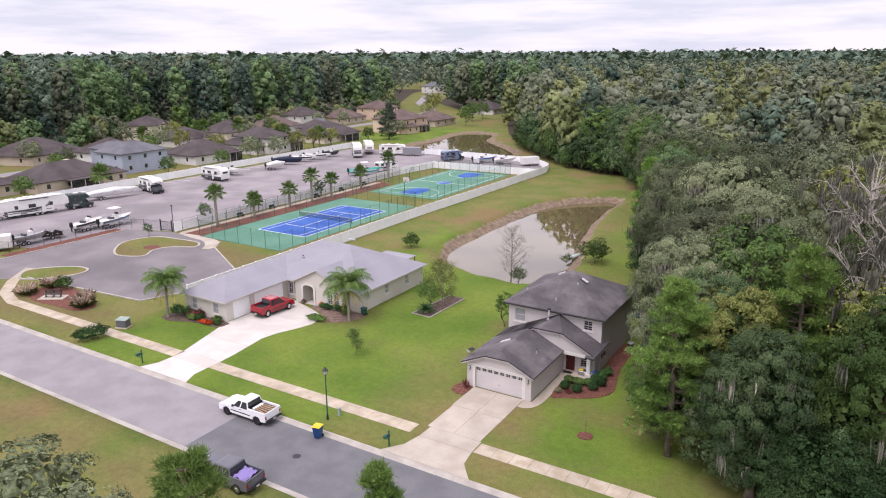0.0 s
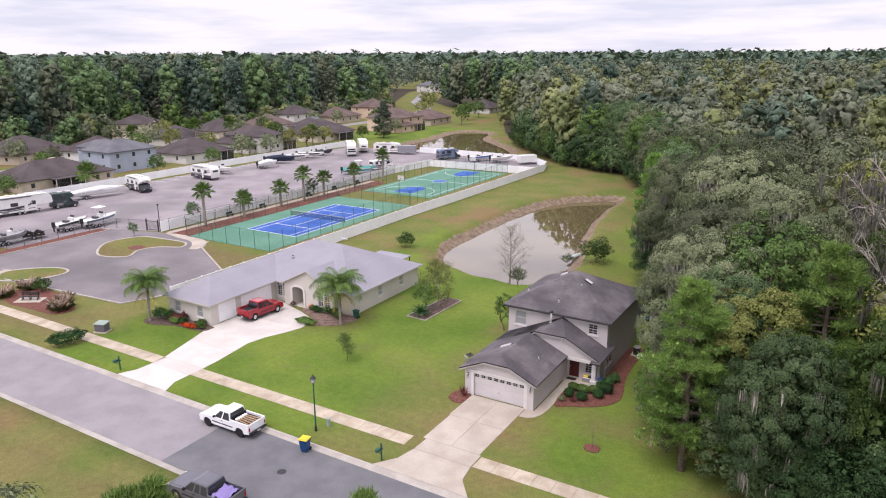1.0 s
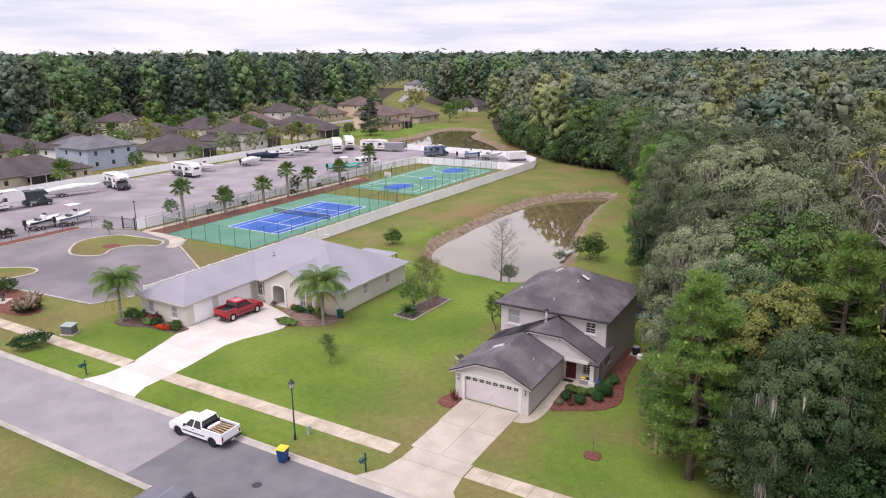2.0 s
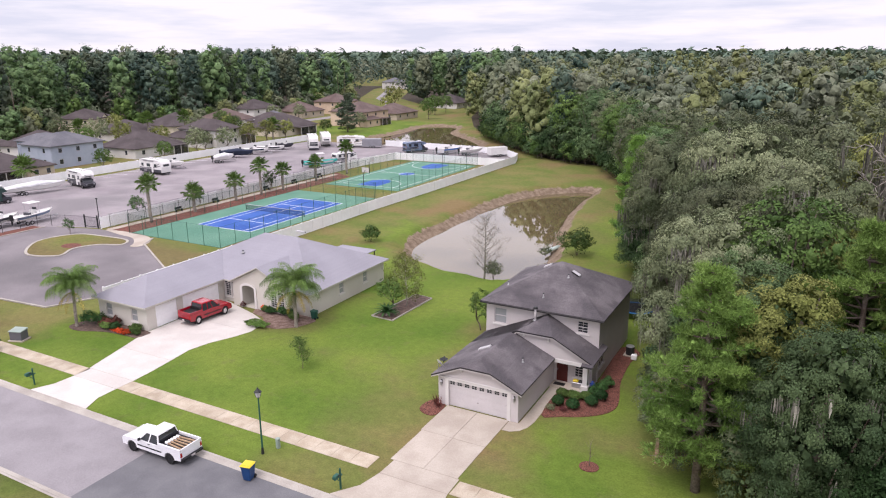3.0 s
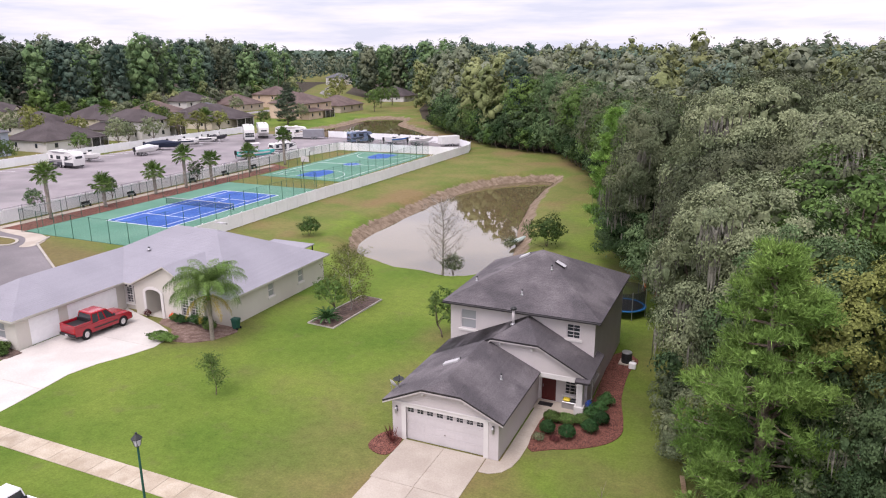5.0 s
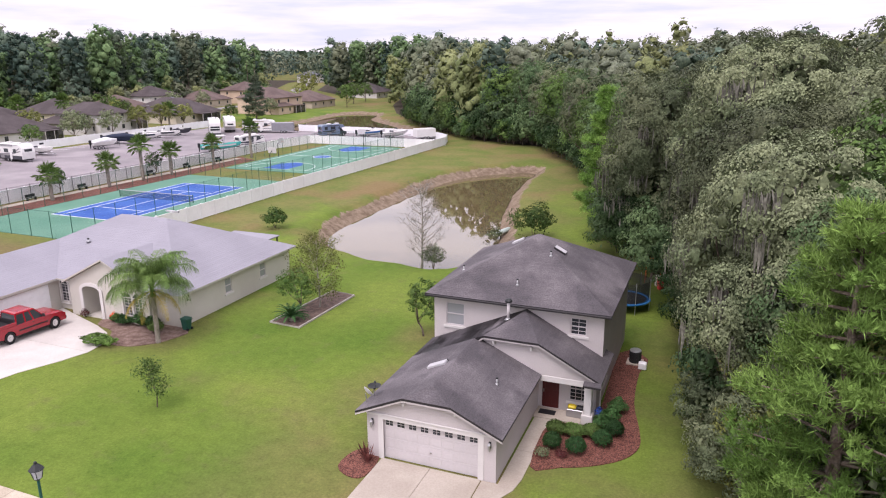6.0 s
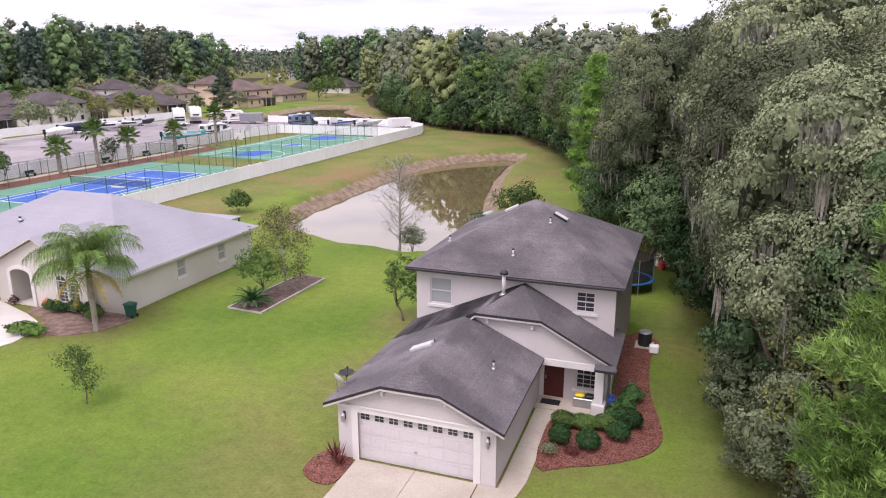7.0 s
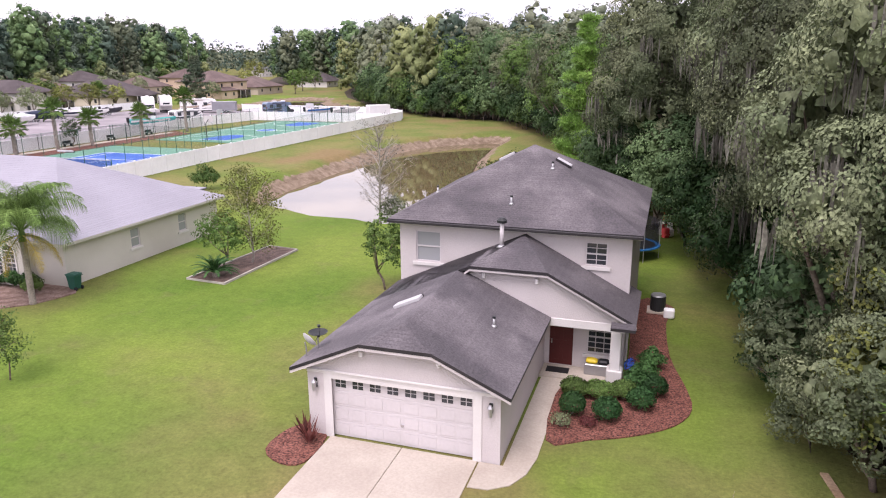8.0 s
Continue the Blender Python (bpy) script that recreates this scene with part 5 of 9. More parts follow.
LITTER = surface("leaf_litter", (0.030, 0.024, 0.015), (0.060, 0.045, 0.028), 0.8, 0.95, bump=0.8, fine=8, grain=0.4)
structure("forest_floor", flat([(x + 1.6, y + 1.8) for x, y in EDGE] + [(300, 900), (300, 46)], 0.02), LITTER, "dark leaf litter under the wood beside the house", "ground")
structure("forest_floor_2", flat([(-217, -60), (-220, 60), (-227, 100), (-230, 140), (-245, 160), (-245, 184), (-223, 205), (-222, 280), (-230, 323), (-246, 355), (-268, 393), (-318, 482), (-336, 532), (-800, 532), (-800, -60)], 0.02),
          LITTER, "dark leaf litter under the tall wood", "ground")
WOOD_G = "trees of the wood beside the house"
EDGE_G = "thickets at the wood's edge"
oaks = [broad_tree("live_oak_tree", "tall grey-green live oak hung with Spanish moss", OAK, 15.5, 5.6, 1.8, 13, 22, 0.92, 300, 0.155, 11 + k, 60, group=WOOD_G) for k in range(2)]
limes = [broad_tree("broadleaf_tree", "yellow-green broadleaf tree at the wood's edge", LIME, 13.5, 3.3, 5.5, 10, 17, 0.62, 190, 0.145, 31, 0, group=WOOD_G)]
broads = [broad_tree("broadleaf_tree", "mid-green broadleaf tree in the wood", BROAD, 14.0, 4.4, 2.0, 12, 19, 0.75, 230, 0.15, 41, 10, group=WOOD_G)]
darks = [broad_tree("oak_tree", "dark green oak in the wood", OAK_DARK, 14.5, 4.8, 1.2, 12, 20, 0.80, 230, 0.15, 51, 20, group=WOOD_G)]
fills = [broad_tree("woodland_tree", "tree crown in the thick of the wood", m, 15.0, 4.9, 3.0, 11, 16, 1.0, 95, 0.24, 45 + k, 22 if m is OAK else 0, group=WOOD_G, ragged=0.32) for k, m in enumerate((OAK, OAK_DARK, BROAD, LIME, OLIVE))]
deeps = [broad_tree("woodland_tree", "tree crown deep in the wood", m, 15.0, 4.9, 3.0, 10, 12, 1.15, 34, 0.40, 145 + k, 0, group=WOOD_G, ragged=0.28) for k, m in enumerate((FAR_GREY, MIXED, OLIVE, OLIVE, YELLOW_FAR, YELLOW_FAR))]
vines = [broad_tree("vine_thicket", "dark green vine-covered thicket at the wood's edge", (VINE, OAK_DARK, BROAD)[k], 6.5, 3.0, 0.3, 9, 13, 0.66, 42, 0.21, 61 + k, 0, category="thicket", group=EDGE_G) for k in range(3)]
far_vines = [broad_tree("vine_thicket", "dark green thicket along the far field edge", (VINE, OAK_DARK, BROAD)[k], 6.5, 3.0, 0.2, 7, 9, 0.85, 24, 0.33, 261 + k, 0, category="thicket", group=EDGE_G) for k in range(3)]
near_vines = [broad_tree("vine_thicket", "dark green vine-covered thicket beside the lawn", (VINE, OAK_DARK, OAK, LIME)[k], 6.5, 3.0, 0.2, 10, 16, 0.56, 100, 0.135, 161 + k, 0, category="thicket", group=EDGE_G) for k in range(4)]
shrubs = [broad_tree("wild_shrub", "loose green wild shrub at the wood's edge", (OAK, VINE)[k], 3.2, 1.7, 0.1, 7, 12, 0.40, 44, 0.125, 71 + k, 0, category="shrub", group=EDGE_G) for k in range(2)]
pines = [pine_tree("pine_tree", "bright green pine at the wood's edge", 14.0, 3.9, 2.6, 81 + k, 24, needles=66, long=0.40, group=WOOD_G) for k in range(2)]
pines.append(pine_tree("pine_tree", "dense upright green pine at the pond lawn", 15.0, 3.0, 1.6, 83, 24, needles=40, long=0.5, group=WOOD_G))
dead = twig_tree("bare_tree", "pale bare tree draped in Spanish moss", 17.0, 4.6, 6.0, 91, 26, BARK_PALE, moss=130, group=WOOD_G)

used = set()


def stand(kind, x, y, scale=1.0, turn=None, tall=1.0):
    turn = random.uniform(0, 360) if turn is None else turn
    if kind.name in used:
        return again(kind, x, y, scale, turn, tall)
    used.add(kind.name)
    return place(kind, x, y, scale, turn, tall)


O0, O1, LM, BR, DK, F = oaks[0], oaks[1], limes[0], broads[0], darks[0], fills
for kind, x, y, s in ((pines[0], -9.3, 52.7, 1.0), (LM, -5.6, 55.2, 1.04), (O0, -10.6, 61.5, 0.92), (pines[1], -1.5, 57.5, 1.15), (pines[2], -25.4, 101.6, 1.02),
                      (O0, -11.0, 79.0, 1.16), (O1, -10.5, 85.0, 1.22), (O1, -11.0, 69.0, 0.98), (O0, -5.5, 72.0, 1.10), (F[0], -3.5, 84.0, 1.25),
                      (DK, -8.0, 57.6, 0.9), (O1, -18.0, 90.5, 1.05), (BR, -22.0, 111.0, 1.0), (DK, -19.5, 100.0, 0.95), (LM, -2.0, 65.5, 1.1),
                      (dead, 1.5, 70.5, 1.05), (dead, 4.0, 59.0, 1.0), (F[3], 0.5, 78.0, 1.2), (F[3], 6.5, 74.0, 1.2), (BR, 2.5, 63.0, 1.05), (DK, -3.0, 50.3, 0.8),
                      (BR, 3.5, 51.5, 0.95), (F[1], 9.5, 56.0, 1.05), (F[2], -6.2, 63.5, 1.0), (F[2], -30, 134, 1.05), (F[1], -26, 122, 1.05),
                      (F[1], -37, 157, 1.15), (F[2], -43, 168, 1.15), (F[1], -53, 181, 1.25), (F[2], -62, 186, 1.2), (F[1], -31, 146, 1.1), (F[0], -33, 140, 1.1), (F[0], -47, 176, 1.2)):
    stand(kind, x, y, s, None, 1.0 if kind in (LM, *pines) or y > 105 else 1.17)
# Thickets along the edge, down to the grass: low ones in front, taller ones behind.
random.seed(5)
for (x0, y0), (x1, y1) in zip(EDGE[1:17], EDGE[2:18]):
    ln = math.hypot(x1 - x0, y1 - y0)
    nxn, nyn = (y1 - y0) / ln, -(x1 - x0) / ln
    far_off = (y0 + y1) / 2 > 105
    close = (y0 + y1) / 2 < 66 and x0 < 13
    edge_kinds = near_vines[:2] if (y0 + y1) / 2 < 51 else [near_vines[2], near_vines[3], near_vines[2], near_vines[1]]
    for row, kinds, gap, lo_, hi_, near_, deep in ((0, shrubs + vines[:1], 2.2, 0.6, 1.0, 0.4, 1.6), (1, vines, 2.9, 0.95, 1.35, 2.2, 3.6), (2, vines, 4.2, 1.3, 1.6, 4.2, 6.0)):
        n_ = max(1, int(ln / gap / (1.25 if far_off else 1)))
        for k in range(n_):
            t = (k + random.uniform(0, 1)) / n_
            off = random.uniform(near_, deep)
            stand(random.choice(edge_kinds + shrubs[:1] if close and row == 0 else edge_kinds if close else far_vines if far_off else kinds), x0 + (x1 - x0) * t + nxn * off, y0 + (y1 - y0) * t + nyn * off, random.uniform(lo_, hi_) * (1.2 if far_off and row else 1))
for kind, x, y, s in ((near_vines[0], -14.3, 80.5, 1.25), (shrubs[0], -13.6, 77.0, 1.5), (near_vines[1], -16.2, 84.6, 1.4), (near_vines[0], -18.6, 89.0, 1.45), (near_vines[1], -20.8, 93.6, 1.4), (near_vines[0], -13.0, 73.2, 1.15), (shrubs[1], -22.6, 97.0, 1.7)):
    stand(kind, x, y, s)
# The wood behind, tree by tree while it is near.
west, east = [F[0], F[0], F[0], F[1], F[2], F[4]], [F[3], F[3], F[4], F[4], F[0], F[2], pines[0]]
random.seed(11)
spots = []
for gx_ in range(9):
    for gy_ in range(13):
        x, y = -26 + gx_ * 7.8 + random.uniform(-2, 2), 50 + gy_ * 8.2 + random.uniform(-2.4, 2.4)
        d = distance(np.array([x]), np.array([y]), CLEAR)[0]
        if inside(np.array([x]), np.array([y]), CLEAR)[0] or d < 6.5 or x > 30:
            continue
        stand(random.choice((west if x < 2 else east) if d < 15 else (deeps[:4] if x < 2 else deeps[2:])), x, y, random.uniform(0.88, 1.2), None, random.uniform(0.85, 1.1))


def wood(name, label, mats, spots, form, seed, base=(-0.1, 0.1), low=-0.35):
    """Many crowns as one mass of foliage for each leaf colour. spots: x, y, height, radius; form: boughs, pads, leaves, leaf size."""
    r = np.random.default_rng(seed)
    boughs, pads, per, size = form
    heap = {k: [] for k in range(len(mats))}
    for x, y, h, rad in spots:
        v, f, _ = crown_cards(r, rad, h * r.uniform(*base), h, boughs, pads, rad * 0.27, per, size, 0.16, 0.05, low, 8 if size < 1.5 else 3, 1, 0.74 if size < 1.5 else 0)
        heap[int(r.integers(0, len(mats)))].append((v + [x, y, 0], f))
    for k, parts in heap.items():
        if parts:
            v, f = joined(parts)
            tagged(new(name, array_mesh(name, v, f, mats[k])), label, "woodland", "", "stuff")


def scatter(seed, step, test, h, rad):
    r = np.random.default_rng(seed)
    (x0, x1), (y0, y1) = test[0], test[1]
    out = []
    for x in np.arange(x0, x1, step):
        for y in np.arange(y0, y1, step):
            out.append((x + r.uniform(-0.45, 0.45) * step, y + r.uniform(-0.45, 0.45) * step, r.uniform(*h), r.uniform(*rad)))
    a = np.array(out)
    yaw = np.degrees(np.arctan2(-a[:, 0], a[:, 1] + 12))
    dist = np.hypot(a[:, 0], a[:, 1])
    keep = ~inside(a[:, 0], a[:, 1], CLEAR) & (yaw > -26) & (yaw < 75) & (dist >= test[2]) & (dist < test[3])
    keep &= distance(a[:, 0], a[:, 1], CLEAR) > test[4]
    return [tuple(p) for p in a[keep]]


taken = scatter(3, 8.8, ((-430, 60), (46, 430), 0, 430, 3.0), (12.5, 21.5), (3.9, 6.0))
near_spots = [s for s in taken if not (-28 < s[0] < 34 and s[1] < 143)]


def depth_in(x, y):
    return distance(np.array([x]), np.array([y]), CLEAR)[0]


right_near = [(x, y, h + (0 if y < 150 else 3.5 if y < 215 else 6.0), rad) for x, y, h, rad in near_spots if x > -140]
left_near = [(x, y, 0.75 * h + 14.5, rad) for x, y, h, rad in near_spots if x <= -140]
RIGHT_MATS, LEFT_MATS = [MIXED, FAR_GREY, OLIVE, YELLOW_FAR, FAR_GREY, PINE_DARK], [PINE_DARK, OAK_DARK, MIXED, PINE_DARK]
wood("woods", "dense mixed green wood along the pond and field", RIGHT_MATS, [s for s in right_near if depth_in(s[0], s[1]) < 20], (9, 9, 15, 0.56), 21, low=-0.75)
wood("woods", "crowns deep in the mixed green wood", RIGHT_MATS, [s for s in right_near if depth_in(s[0], s[1]) >= 20], (6, 7, 9, 0.76), 26)
wood("woods", "tall dark pine and oak wood behind the houses", LEFT_MATS, [s for s in left_near if depth_in(s[0], s[1]) < 26], (11, 8, 13, 0.62), 22, (-0.05, 0.14), -0.8)
wood("woods", "crowns deep in the tall dark wood", LEFT_MATS, [s for s in left_near if depth_in(s[0], s[1]) >= 26], (6, 6, 8, 0.98), 27, (0.3, 0.45))
low_edge = []
random.seed(43)
for y in np.arange(62, 335, 4.2):
    x = float(np.interp(y, (60, 100, 140, 160, 184, 205, 280, 345), (-217, -224, -227, -242, -242, -220, -219, -236)))
    low_edge.append((x + random.uniform(1.0, 5.0), float(y) + random.uniform(-1.5, 1.5), random.uniform(5, 13), random.uniform(2.8, 4.4)))
wood("woods", "low trees and bushes before the tall wood", [OAK_DARK, BROAD, MIXED, OLIVE], low_edge, (8, 8, 10, 0.5), 28, low=-0.8)
wood("far_woods", "far dark green woodland to the horizon", [PINE_DARK, MIXED, FAR_GREY], scatter(4, 13, ((-620, 200), (0, 640), 430, 640, 3.0), (19, 25), (6, 8.5)), (4, 4, 3, 1.9), 23)
wood("far_woods", "far dark green woodland to the horizon", [PINE_DARK, MIXED], scatter(6, 26, ((-1500, 600), (0, 1500), 640, 1500, 3.0), (15, 21), (12, 17)), (4, 3, 3, 4.5), 24)
wood("far_woods", "far dark green woodland to the horizon", [PINE_DARK], scatter(8, 85, ((-4200, 1800), (0, 4200), 1500, 4300, 3.0), (14, 20), (45, 60)), (3, 3, 3, 20), 25)
# Tall straight trunks that show here and there in the face of the far wood.
random.seed(17)
face = Shape()
for k in range(13):
    y = random.uniform(95, 330)
    x = -224.5 - random.uniform(0, 4) - (20 if 150 < y < 192 else 0)
    h = random.uniform(15, 21)
    face.tube([(x, y, 0), (x + random.uniform(-0.5, 0.5), y, h * 0.6), (x + random.uniform(-0.8, 0.8), y, h)], [0.17, 0.13, 0.05], 6)
tagged(part("pine_trunks", face, BARK), "tall straight pine trunks along the face of the wood", "woodland", "", "stuff")

# ---- palms and garden plants ----
def frond_mesh(length, start, droop, leaflets, leaflet_len, mat, seed, hang=0.5):
    r = np.random.default_rng(seed)
    s = np.linspace(0, 1, 14)
    ang = start - droop * s ** 1.3
    x = np.concatenate([[0], np.cumsum(np.cos(ang[:-1]) * length / 13)])
    z = np.concatenate([[0], np.cumsum(np.sin(ang[:-1]) * length / 13)])
    stem = Shape().tube([(a, 0, b) for a, b in zip(x, z)], list(np.linspace(0.035, 0.008, 14)), 5)
    out = [(np.array(stem.v), np.array([[f[0], f[1], f[2]] for f in stem.f if len(f) == 4] + [[f[0], f[2], f[3]] for f in stem.f if len(f) == 4]))]
    u = np.repeat(np.linspace(0.16, 0.99, leaflets), 2)
    side = np.tile([1.0, -1.0], leaflets)
    px, pz, an = np.interp(u, s, x), np.interp(u, s, z), np.interp(u, s, ang)
    ln = leaflet_len * np.sin(np.pi * (0.2 + 0.72 * u)) * r.uniform(0.8, 1.15, len(u))
    d = np.stack([0.55 * np.cos(an), side * 0.85, 0.55 * np.sin(an) + r.uniform(-0.15, 0.35, len(u))], 1)
    d /= np.linalg.norm(d, axis=1, keepdims=True)
    base = np.stack([px, np.zeros_like(px), pz], 1)
    mid = base + d * ln[:, None] * 0.5
    tip = base + d * ln[:, None] * 0.85 - np.stack([0 * ln, 0 * ln, ln * hang], 1)
    w = np.stack([np.cos(an), 0 * an, np.sin(an)], 1) * 0.012
    v = np.stack([base - w, base + w, mid + w * 1.1, tip, mid - w * 1.1], 1).reshape(-1, 3)
    i = np.arange(len(u))[:, None] * 5
    out.append((v, np.concatenate([i + [0, 1, 2], i + [0, 2, 4], i + [4, 2, 3]], 0)))
    v, f = joined(out)
    return array_mesh("frond", v, f, mat)


def fan_mesh(stalk, radius, blades, mat, seed):
    r = np.random.default_rng(seed)
    stem = Shape().tube([(0, 0, 0), (stalk * 0.6, 0, stalk * 0.25), (stalk, 0, stalk * 0.2)], [0.03, 0.02, 0.015], 5)
    out = [(np.array(stem.v), np.array([[f[0], f[1], f[2]] for f in stem.f if len(f) == 4] + [[f[0], f[2], f[3]] for f in stem.f if len(f) == 4]))]
    a = np.linspace(-2.0, 2.0, blades) + r.normal(size=blades) * 0.05
    d = np.stack([np.cos(a), np.sin(a), 0.1 * np.cos(a) + r.uniform(-0.1, 0.15, blades)], 1)
    root = np.tile([stalk, 0, stalk * 0.2], (blades, 1))
    ln = radius * (0.75 + 0.25 * np.cos(a * 0.7)) * r.uniform(0.85, 1.1, blades)
    side = np.stack([-np.sin(a), np.cos(a), 0 * a], 1) * 0.038
    mid = root + d * ln[:, None] * 0.6
    tip = root + d * ln[:, None] - np.stack([0 * ln, 0 * ln, 0.16 * ln], 1)
    v = np.stack([root, mid + side, tip, mid - side], 1).reshape(-1, 3)
    i = np.arange(blades)[:, None] * 4
    out.append((v, np.concatenate([i + [0, 1, 2], i + [0, 2, 3]], 0)))
    v, f = joined(out)
    return array_mesh("frond", v, f, mat)


FRONDS = [frond_mesh(3.7, 1.45, 1.95, 62, 0.85, PALM, 1, 1.0), frond_mesh(3.8, 1.1, 2.1, 62, 0.95, PALM, 2, 1.1), frond_mesh(3.4, 0.6, 1.9, 56, 0.95, PALM, 3, 1.15)]
FROND_OLD = frond_mesh(2.6, -0.1, 1.3, 34, 0.5, PALM_OLD, 4, 0.6)
FANS = [fan_mesh(0.85, 0.85, 17, PALM, 5), fan_mesh(0.75, 0.8, 15, PALM, 6)]
SAGO_FROND = frond_mesh(0.95, 0.9, 1.3, 22, 0.17, HEDGE, 7, 0.2)


def feather_palm(x, y, trunk_h, count, old, seed, lean=0.0):
    r = random.Random(seed)
    t = thing("queen_palm_tree", "feather palm with a grey ringed trunk and some yellowed fronds", "palm tree", (x, y, 0))
    tr = Shape()
    pts = [(lean * s * s, 0, trunk_h * s - 0.1) for s in np.linspace(0, 1, 14)]
    tr.tube(pts, [0.22 if k == 0 else 0.16 + 0.012 * (k % 2) for k in range(14)], 10)
    part("trunk", tr, TRUNK_PALM, t, "", True)
    part("crownshaft", Shape().tube([(lean, 0, trunk_h - 0.15), (lean, 0, trunk_h + 0.25), (lean, 0, trunk_h + 0.6)], [0.19, 0.15, 0.05], 10), PALM, t, "", True)
    for k in range(count):
        kind = FRONDS[0] if k < count * 0.35 else FRONDS[1] if k < count * 0.72 else FRONDS[2]
        f = part("frond", kind, None, t)
        f.matrix_local = pose(lean, 0, trunk_h + 0.35, 0, r.uniform(-12, 6), k * 137.5 + r.uniform(-9, 9)) @ Matrix.Scale(r.uniform(0.85, 1.1), 4)
    for k in range(old):
        f = part("frond", FROND_OLD, None, t, "yellowed hanging frond")
        f.matrix_local = pose(lean, 0, trunk_h + 0.2, 0, r.uniform(0, 14), 200 + k * 47 + r.uniform(-9, 9))
    return t


def fan_palm(x, y, trunk_h, seed, scale=1.0):
    r = random.Random(seed)
    t = thing("sabal_palm_tree", "small fan palm with a shaggy trunk beside the courts", "palm tree", (x, y, 0), 0, "palms along the court walk")
    tr = Shape().tube([(0.06 * math.sin(k), 0.06 * math.cos(k * 1.3), trunk_h * k / 9 - 0.1) for k in range(10)], [0.30] + [0.24 + 0.04 * (k % 2) for k in range(8)] + [0.34], 9)
    part("trunk", tr, TRUNK_PALM, t, "", True)
    for k in range(34):
        f = part("frond", FANS[k % 2], None, t)
        f.matrix_local = pose(0, 0, trunk_h, 0, -85 + k * 4.1 + r.uniform(-8, 8), k * 137.5) @ Matrix.Scale(scale * r.uniform(0.85, 1.15), 4)
    return t


feather_palm(-48.6, 62.6, 3.5, 38, 7, 3)
feather_palm(-68.1, 52.6, 3.5, 34, 4, 9, 0.25).scale = (0.92, 0.92, 1.0)
for k, (y, hgt) in enumerate(((87.3, 6.7), (96.1, 3.7), (106.6, 3.9), (113.0, 6.1), (118.9, 4.3), (130.3, 4.2), (140.9, 6.4))):
    fan_palm(-98.8 + 0.4 * math.sin(k * 2.1), y, hgt * 0.92, k, 1.2)
for k, (x, y, hgt) in enumerate(((-196, 168, 6.5), (-188, 176, 6.8), (-160, 186, 4.5), (-151.5, 99.5, 3.6), (-205, 150, 5))):
    fan_palm(x, y, hgt, 20 + k, 1.7)


def bush(name, label, category, x, y, rx, ry, h, mat, leaves, size, seed, z=0.0, group="", rough_top=0.12, stems=True):
    """A low dense bush: leaves over an uneven mound."""
    r = np.random.default_rng(seed)
    t = thing(name, label, category, (x, y, z), 0, group)
    d = r.normal(size=(leaves, 3))
    d[:, 2] = np.abs(d[:, 2]) * 1.1 - 0.25
    d /= np.linalg.norm(d, axis=1, keepdims=True)
    wob = 1 + rough_top * (np.sin(d[:, 0] * 5 + seed) + np.sin(d[:, 1] * 6.3 + seed * 2) + np.sin(d[:, 2] * 7))
    p = d * wob[:, None] * r.uniform(0.72, 1.04, leaves)[:, None] * [rx, ry, h * 0.55] + [0, 0, h * 0.45]
    p[:, 2] = np.maximum(p[:, 2], 0.02)
    v, f = cards(p, d + r.normal(size=d.shape) * 0.4, size, size * 0.65, r)
    part("foliage", array_mesh("foliage", v, f, mat), None, t)
    st = Shape()
    for k in range(5):
        a = k * 1.26
        st.tube([(0, 0, -0.05), (rx * 0.35 * math.cos(a), ry * 0.35 * math.sin(a), h * 0.6)], [0.025, 0.01], 5)
    part("stem", st, BARK, t)
    return t


G2 = "clipped shrubs by the porch"
structure("mulch_bed_3", slab(smooth_poly([(-20.95, 61.9), (-20.95, 57.2), (-19.6, 57.6), (-18.2, 58.3), (-16.9, 59.4), (-16.3, 60.8), (-16.5, 62.6), (-17.1, 65.4), (-17.3, 69.5), (-17.0, 71.8), (-18.85, 72.2), (-18.85, 62.0)], 3), -0.05, 0.05),
          MULCH, "red-brown bark mulch bed round the porch shrubs", "mulch bed")
structure("mulch_bed_4", slab(smooth_poly([(-28.62, 55.9), (-27.95, 55.2), (-27.9, 53.6), (-28.6, 53.3), (-29.5, 53.9), (-29.4, 55.3)], 3), -0.05, 0.05), MULCH, "red bark mulch bed at the garage corner", "mulch bed")
for k, (x, y, r_) in enumerate(((-20.35, 59.2, 0.46), (-19.15, 59.15, 0.5), (-18.05, 60.3, 0.5), (-17.65, 61.5, 0.48))):
    bush("round_shrub", "dark green round clipped shrub in red mulch", "shrub", x, y, r_, r_, 0.85, HEDGE, 1500, 0.10, 100 + k, 0.03, G2, 0.03)
for k, (x, y, a, b) in enumerate(((-20.45, 60.6, 0.55, 0.4), (-19.55, 60.65, 0.6, 0.4), (-18.7, 60.9, 0.5, 0.42))):
    bush("low_hedge", "bright green clipped low hedge before the porch", "hedge", x, y, a, b, 0.75, BROAD, 1700, 0.10, 110 + k, 0.03, "", 0.05)
for k, (x, y) in enumerate(((-18.0, 62.7), (-17.8, 63.9), (-18.3, 61.8))):
    bush("shrub", "dark green shrub beside the house wall", "shrub", x, y, 0.5, 0.5, 0.9, HEDGE, 1200, 0.11, 120 + k, 0.03, "", 0.15)
RED_LEAF = leaf("red_cordyline_leaves", (0.10, 0.03, 0.03), (0.19, 0.07, 0.055))
ORANGE = leaf("orange_red_flowers", (0.55, 0.07, 0.02), (0.65, 0.14, 0.04))
